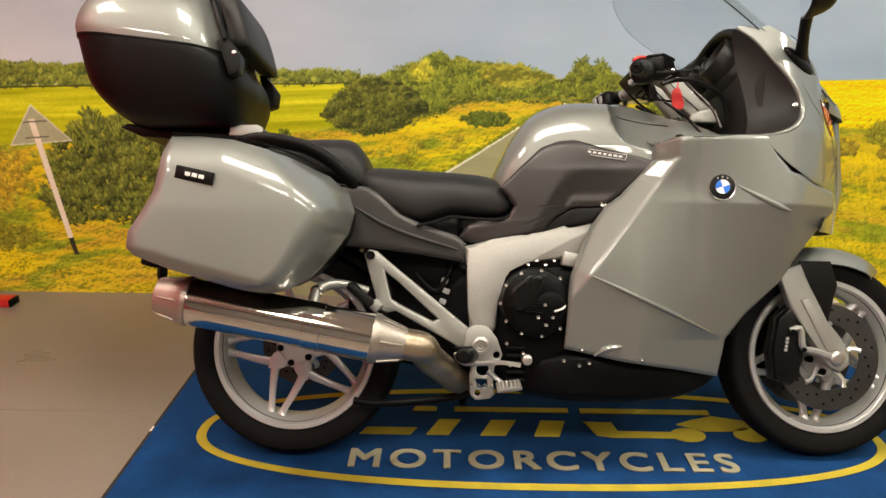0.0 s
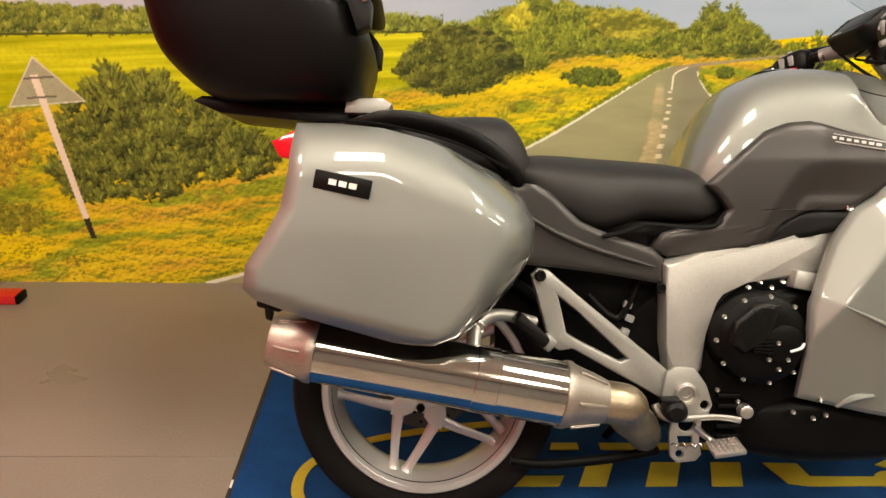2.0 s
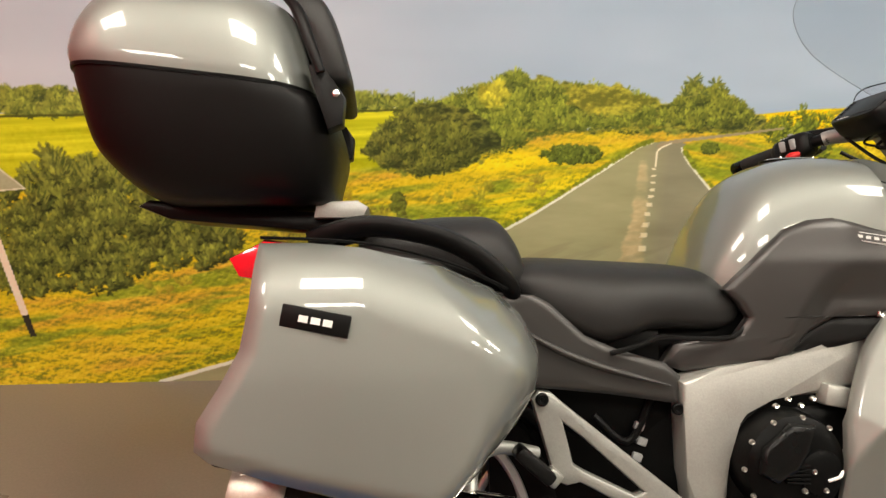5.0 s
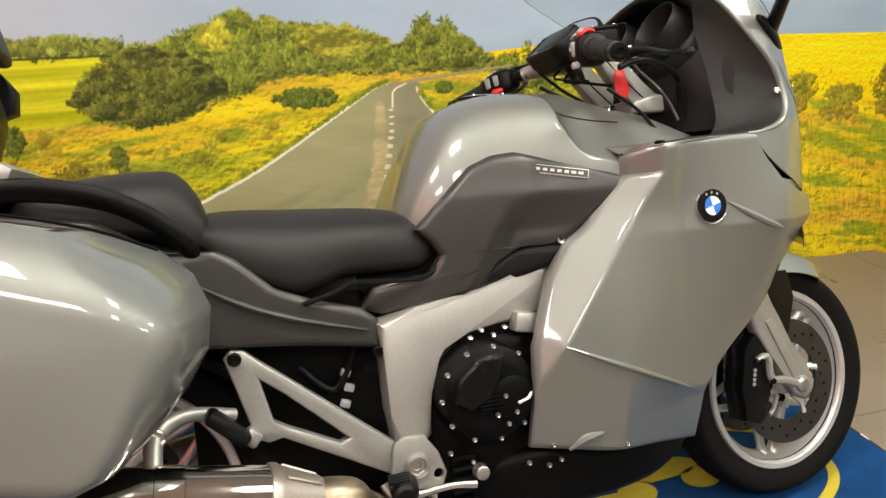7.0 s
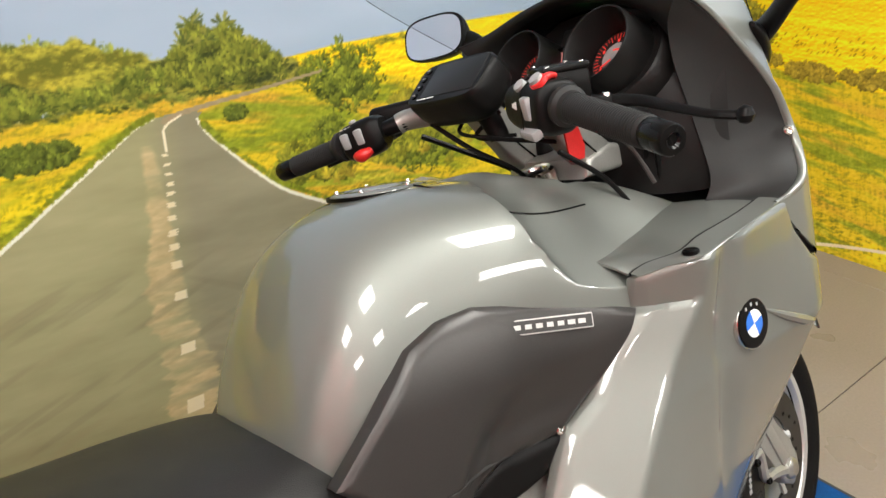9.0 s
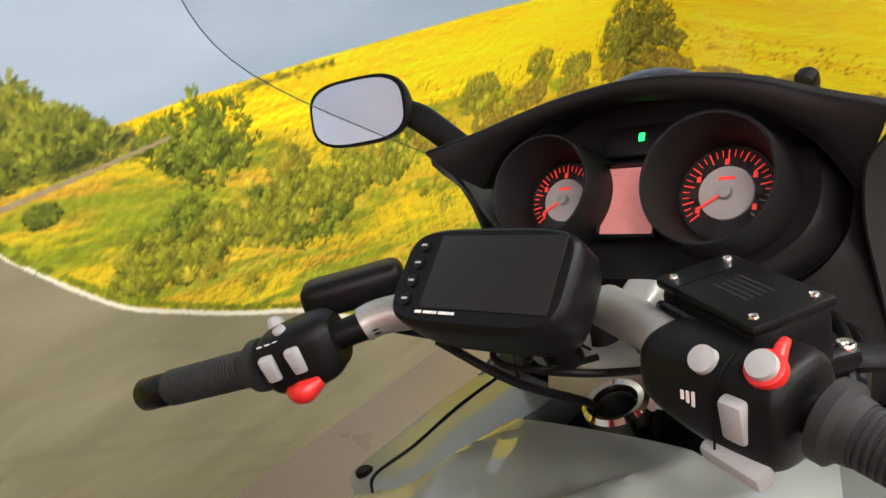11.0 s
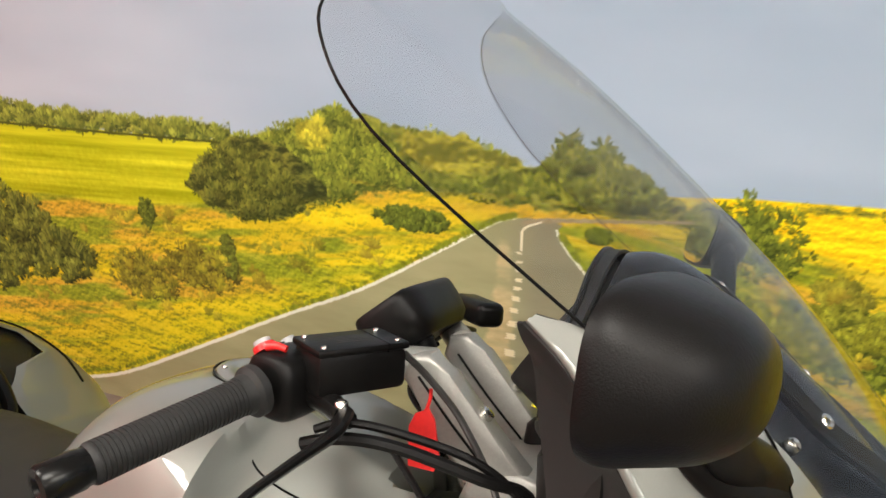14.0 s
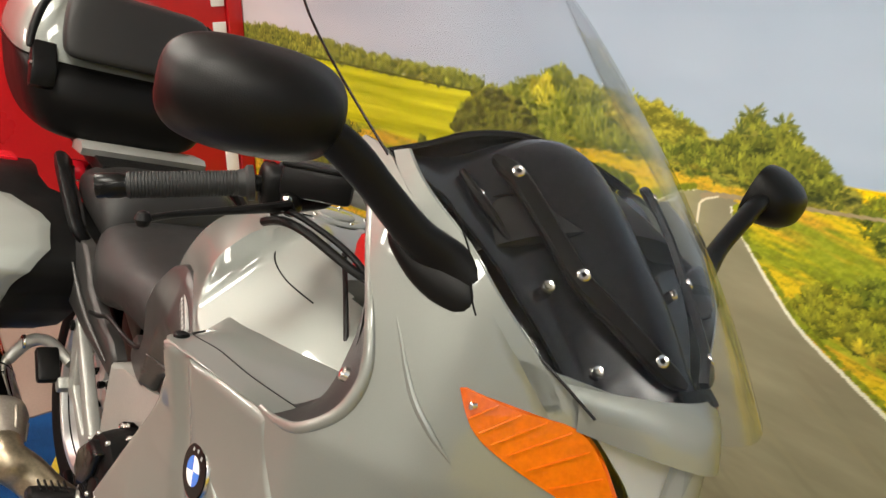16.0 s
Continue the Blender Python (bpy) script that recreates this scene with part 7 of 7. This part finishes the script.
# cables and hoses
CAB = [([(1.050, 0.05, 1.14), (1.015, 0.055, 1.112), (1.025, 0.02, 1.098), (1.07, -0.01, 1.09)], 0.003, BLACK), ([(1.055, 0.0, 1.13), (1.030, 0.035, 1.100), (1.045, -0.01, 1.088), (1.10, -0.06, 1.07)], 0.0035, BLACK),
       ([(1.075, -0.12, 1.165), (1.10, -0.105, 1.14), (1.14, -0.10, 1.10), (1.19, -0.12, 1.04), (1.21, -0.14, 0.98)], 0.0038, DISC), ([(1.02, -0.215, 1.085), (1.06, -0.21, 1.098), (1.113, -0.20, 1.098), (1.185, -0.17, 1.076), (1.223, -0.13, 1.053), (1.245, -0.10, 0.99)], 0.0065, BLACK),
       ([(1.03, -0.21, 1.10), (1.06, -0.205, 1.112), (1.11, -0.19, 1.108), (1.18, -0.165, 1.088), (1.225, -0.14, 1.045), (1.25, -0.12, 0.97)], 0.0045, BLACK), ([(1.05, 0.2, 1.11), (1.11, 0.17, 1.07), (1.18, 0.13, 1.02), (1.24, 0.12, 0.96)], 0.005, BLACK),
       ([(1.06, -0.10, 1.06), (1.12, -0.12, 1.01), (1.16, -0.13, 0.96)], 0.004, BLACK), ([(1.0, 0.1, 1.13), (1.03, 0.05, 1.08), (1.09, 0.02, 1.03), (1.15, 0.04, 0.97)], 0.004, BLACK)]
for pts, rad, mt in CAB:
    part("cable", tube(pts, rad, 8, 26), mt, bike, "steel braided brake hose" if mt is DISC else "black control cable")

# ---- mirrors ----
def mirror(s, hx, hy, hz, turn):
    head = part("mirror", loft([(-0.058, -0.008, 0.008, 0.014, 2.1), (-0.053, -0.024, 0.024, 0.040, 2.1), (-0.036, -0.038, 0.038, 0.065, 2.2), (-0.010, -0.046, 0.047, 0.078, 2.5), (0.004, -0.048, 0.049, 0.081, 3.0), (0.012, -0.047, 0.048, 0.080, 3.2)], 20, 48), BLACK, bike, "black rounded rear-view mirror")
    head.data.transform(Matrix.Diagonal((-1, 1, 1, 1)))
    head.data.flip_normals()
    head.matrix_basis = pose(hx, s * hy, hz, 0, 13 if s > 0 else 0, s * turn)
    gl = [Vector((-0.0135, 0.075 * math.copysign(abs(math.cos(t)) ** 0.64, math.cos(t)), 0.0432 * math.copysign(abs(math.sin(t)) ** 0.64, math.sin(t)))) for t in (2 * math.pi * k / 40 for k in range(40))]
    bm = bmesh.new()
    bm.faces.new([bm.verts.new(p) for p in gl])
    part("mirror_glass", bm, MIRROR, head, "silvered mirror glass", flat=True)
    dy = 0.0 if s < 0 else 0.030
    part("mirror_arm", tube([(hx + 0.020, s * (hy - 0.050), hz - 0.008), (hx + 0.028, s * (hy - 0.085), hz - 0.026), (1.376, s * (0.290 + dy), 1.210), (1.389, s * (0.250 + dy), 1.178), (1.402, s * (0.215 + dy), 1.158), (1.414, s * (0.195 + dy), 1.140)], [0.018, 0.020, 0.019, 0.021, 0.026, 0.030], 18, 26, 0.7), BLACK, bike, "black mirror arm")
    part("mirror_foot", tube([(1.345, s * (0.246 + dy), 1.180), (1.362, s * (0.240 + dy), 1.170), (1.395, s * (0.220 + dy), 1.150), (1.425, s * (0.200 + dy), 1.134), (1.440, s * (0.190 + dy), 1.126), (1.446, s * (0.186 + dy), 1.122)], [0.006, 0.020, 0.029, 0.026, 0.016, 0.004], 18, 24, 0.55), BLACK, bike, "black mirror foot on the cowl")


mirror(-1, 1.338, 0.414, 1.266, 14)
mirror(1, 1.340, 0.470, 1.294, 15)

# ---- luggage ----
CASE = [(-0.247, 0.884), (-0.18, 0.884), (-0.10, 0.876), (0.03, 0.845), (0.115, 0.808), (0.166, 0.762), (0.186, 0.712), (0.176, 0.655), (0.140, 0.600), (0.082, 0.538), (0.035, 0.508), (-0.01, 0.500), (-0.08, 0.516), (-0.22, 0.556), (-0.305, 0.588), (-0.322, 0.606), (-0.318, 0.645), (-0.288, 0.692), (-0.262, 0.740), (-0.250, 0.80)]


def case_half(x, z):
    line_ = 0.842 - 0.36 * max(0, x + 0.10) - 1.4 * max(0, x - 0.02) ** 2
    w = 0.548 - 0.03 * (x + 0.05) - 0.35 * max(0, x - 0.06) ** 1.15
    over = max(0, z - line_ + 0.055)
    w -= 7.6 * over ** 2 + 0.05 * max(0, z - 0.70)
    low = 0.61 - 0.25 * (x + 0.32)
    w -= 0.55 * ramp(low - z, 0.005)
    # the front corner rolls round to the inside
    far = 1.0
    for (x1, z1), (x2, z2) in zip(CASE[3:12], CASE[4:13]):
        k = max(0.0, min(1.0, ((x - x1) * (x2 - x1) + (z - z1) * (z2 - z1)) / ((x2 - x1) ** 2 + (z2 - z1) ** 2)))
        far = min(far, math.hypot(x - x1 - k * (x2 - x1), z - z1 - k * (z2 - z1)))
    reach = 0.085 * max(0.0, min(1.0, (x + 0.06) / 0.14))
    if reach > 0 and far < reach:
        w -= 0.135 * (reach / 0.085) * (1 - far / reach) ** 2.4
    return w


for s in (-1, 1):
    pan = part("pannier", panel(CASE, case_half, s, 0.022, 0.016, 0.007, 70), SILVER, bike, "silver painted hard pannier with rounded front corner")
    part("inner_shell", panel([(x * 0.97 - 0.003, 0.70 + (z - 0.70) * 0.97) for x, z in CASE], lambda x, z: case_half(x, z) - 0.036, s, 0.19, 0.01, 0.015, 30), BLACK, pan, "black inner pannier shell")
    part("side_badge", box(0.093, 0.004, 0.031, 0.002, pose(-0.160, s * 0.5505, 0.778, -3.5 * s, 11.5, s * 2.0)), BLACK, pan, "black badge with white lettering bars")
    for k in range(3):
        part("letter_bar", box(0.0125, 0.002, 0.009, 0, pose(-0.160, s * 0.5505, 0.778, -3.5 * s, 11.5, s * 2.0) @ pose(-0.016 + 0.0165 * k, s * 0.0022, 0)), WHITE, pan, flat=True)
    part("rubber_foot", box(0.045, 0.03, 0.018, 0.006, pose(-0.292, s * 0.46, 0.572, 0, 14, 0)), RUBBER, pan, "black rubber foot under the pannier")
    part("pannier_seam", tube([(-0.247, s * 0.452, 0.892), (-0.10, s * 0.455, 0.883), (0.03, s * 0.445, 0.852), (0.12, s * 0.42, 0.812)], 0.0025, 6, 24), DARK, pan)
    part("tail_lamp", prism([(-0.318, 0.862), (-0.262, 0.890), (-0.20, 0.884), (-0.215, 0.82), (-0.302, 0.832)], s * 0.280, s * 0.322, 0.006), REDLENS, bike, "red rear lamp lens")
part("tail_lamp", box(0.05, 0.30, 0.06, 0.015, pose(-0.27, 0, 0.86, 0, -15, 0)), REDLENS, bike, "red rear lamp lens")
part("number_plate_holder", box(0.012, 0.20, 0.16, 0.004, pose(-0.345, 0, 0.66, 0, 20, 0)), BLACK, bike, "black number plate holder")
part("rear_reflector", lathe([(0.004, 0.006), (0.026, 0.004), (0.028, -0.004)], 24, pose(-0.325, -0.30, 0.545, 0, -90, 0)), BLACK, bike)

# rack, top box
part("luggage_rack", prism([(-0.46, 0.935), (-0.10, 0.905), (0.0, 0.905), (-0.02, 0.93), (-0.15, 0.945), (-0.50, 0.972), (-0.52, 0.96)], -0.13, 0.13, 0.006), BLACK, bike, "black luggage rack under the top box")
part("rack_bracket", prism([(-0.195, 0.935), (-0.105, 0.935), (-0.095, 0.955), (-0.115, 0.968), (-0.19, 0.965)], -0.165, 0.165, 0.006), SILVER_B, bike, "silver rack bracket")
BOXB = [(0.958, -0.46, -0.17, 0.16, 4), (0.970, -0.50, -0.155, 0.195, 4), (1.00, -0.545, -0.148, 0.225, 4.2), (1.06, -0.60, -0.135, 0.250, 4.4), (1.14, -0.625, -0.150, 0.266, 4.6), (1.172, -0.632, -0.178, 0.270, 4.6)]


def tilted(bm):
    """The box seam falls a little to the front."""
    for v in bm.verts:
        k = max(0, min(1, (v.co.z - 1.05) / 0.12))
        v.co.z += k * (-0.100 * (v.co.x + 0.36) - 0.010)
        v.co.y -= 0.045
        v.co.x = -0.15 + 0.94 * (v.co.x + 0.15)
    return bm


tbx = part("top_box", tilted(loft(BOXB, 22, 56, "z")), BLACK, bike, "large top box, black below with silver lid")
part("lid", tilted(loft([(1.174, -0.634, -0.179, 0.271, 4.6), (1.20, -0.640, -0.188, 0.273, 4.6), (1.25, -0.630, -0.200, 0.266, 4.2), (1.30, -0.605, -0.215, 0.245, 3.6), (1.335, -0.565, -0.235, 0.205, 3.2), (1.352, -0.50, -0.27, 0.13, 3)], 26, 56, "z")), SILVER, tbx, "silver painted top box lid")
part("seam", tilted(loft([(1.169, -0.635, -0.177, 0.272, 4.6), (1.175, -0.636, -0.177, 0.2725, 4.6)], 0, 56, "z")), DARK, tbx)
part("back_pad", tilted(loft([(1.200, -0.175, -0.128, 0.165, 6), (1.212, -0.19, -0.118, 0.182, 6), (1.26, -0.20, -0.130, 0.188, 6), (1.32, -0.225, -0.150, 0.182, 6), (1.356, -0.245, -0.172, 0.165, 6), (1.365, -0.25, -0.19, 0.14, 6)], 20, 36, "z")), LEATHER, tbx, "black padded backrest on the box")
for s in (-1, 1):
    hg = part("latch", prism([(-0.160, 1.075), (-0.134, 1.085), (-0.130, 1.13), (-0.147, 1.155), (-0.174, 1.19), (-0.192, 1.185), (-0.177, 1.13)], s * 0.195 - 0.045, s * 0.252 - 0.045, 0.008), BLACK, tbx, "black box latch")
    part("pin", lathe([(0.003, 0.004), (0.006, 0.003), (0.006, -0.006)], 12, pose(-0.145, s * 0.254 - 0.045, 1.135, 90, 0, 0)), SCREW, hg)
    part("strap_edge", tube([(-0.17, s * 0.256 - 0.045, 1.17), (-0.188, s * 0.250 - 0.045, 1.22), (-0.212, s * 0.228 - 0.045, 1.285), (-0.245, s * 0.19 - 0.045, 1.325)], [0.008, 0.010, 0.010, 0.006], 10, 18), BLACK, tbx)
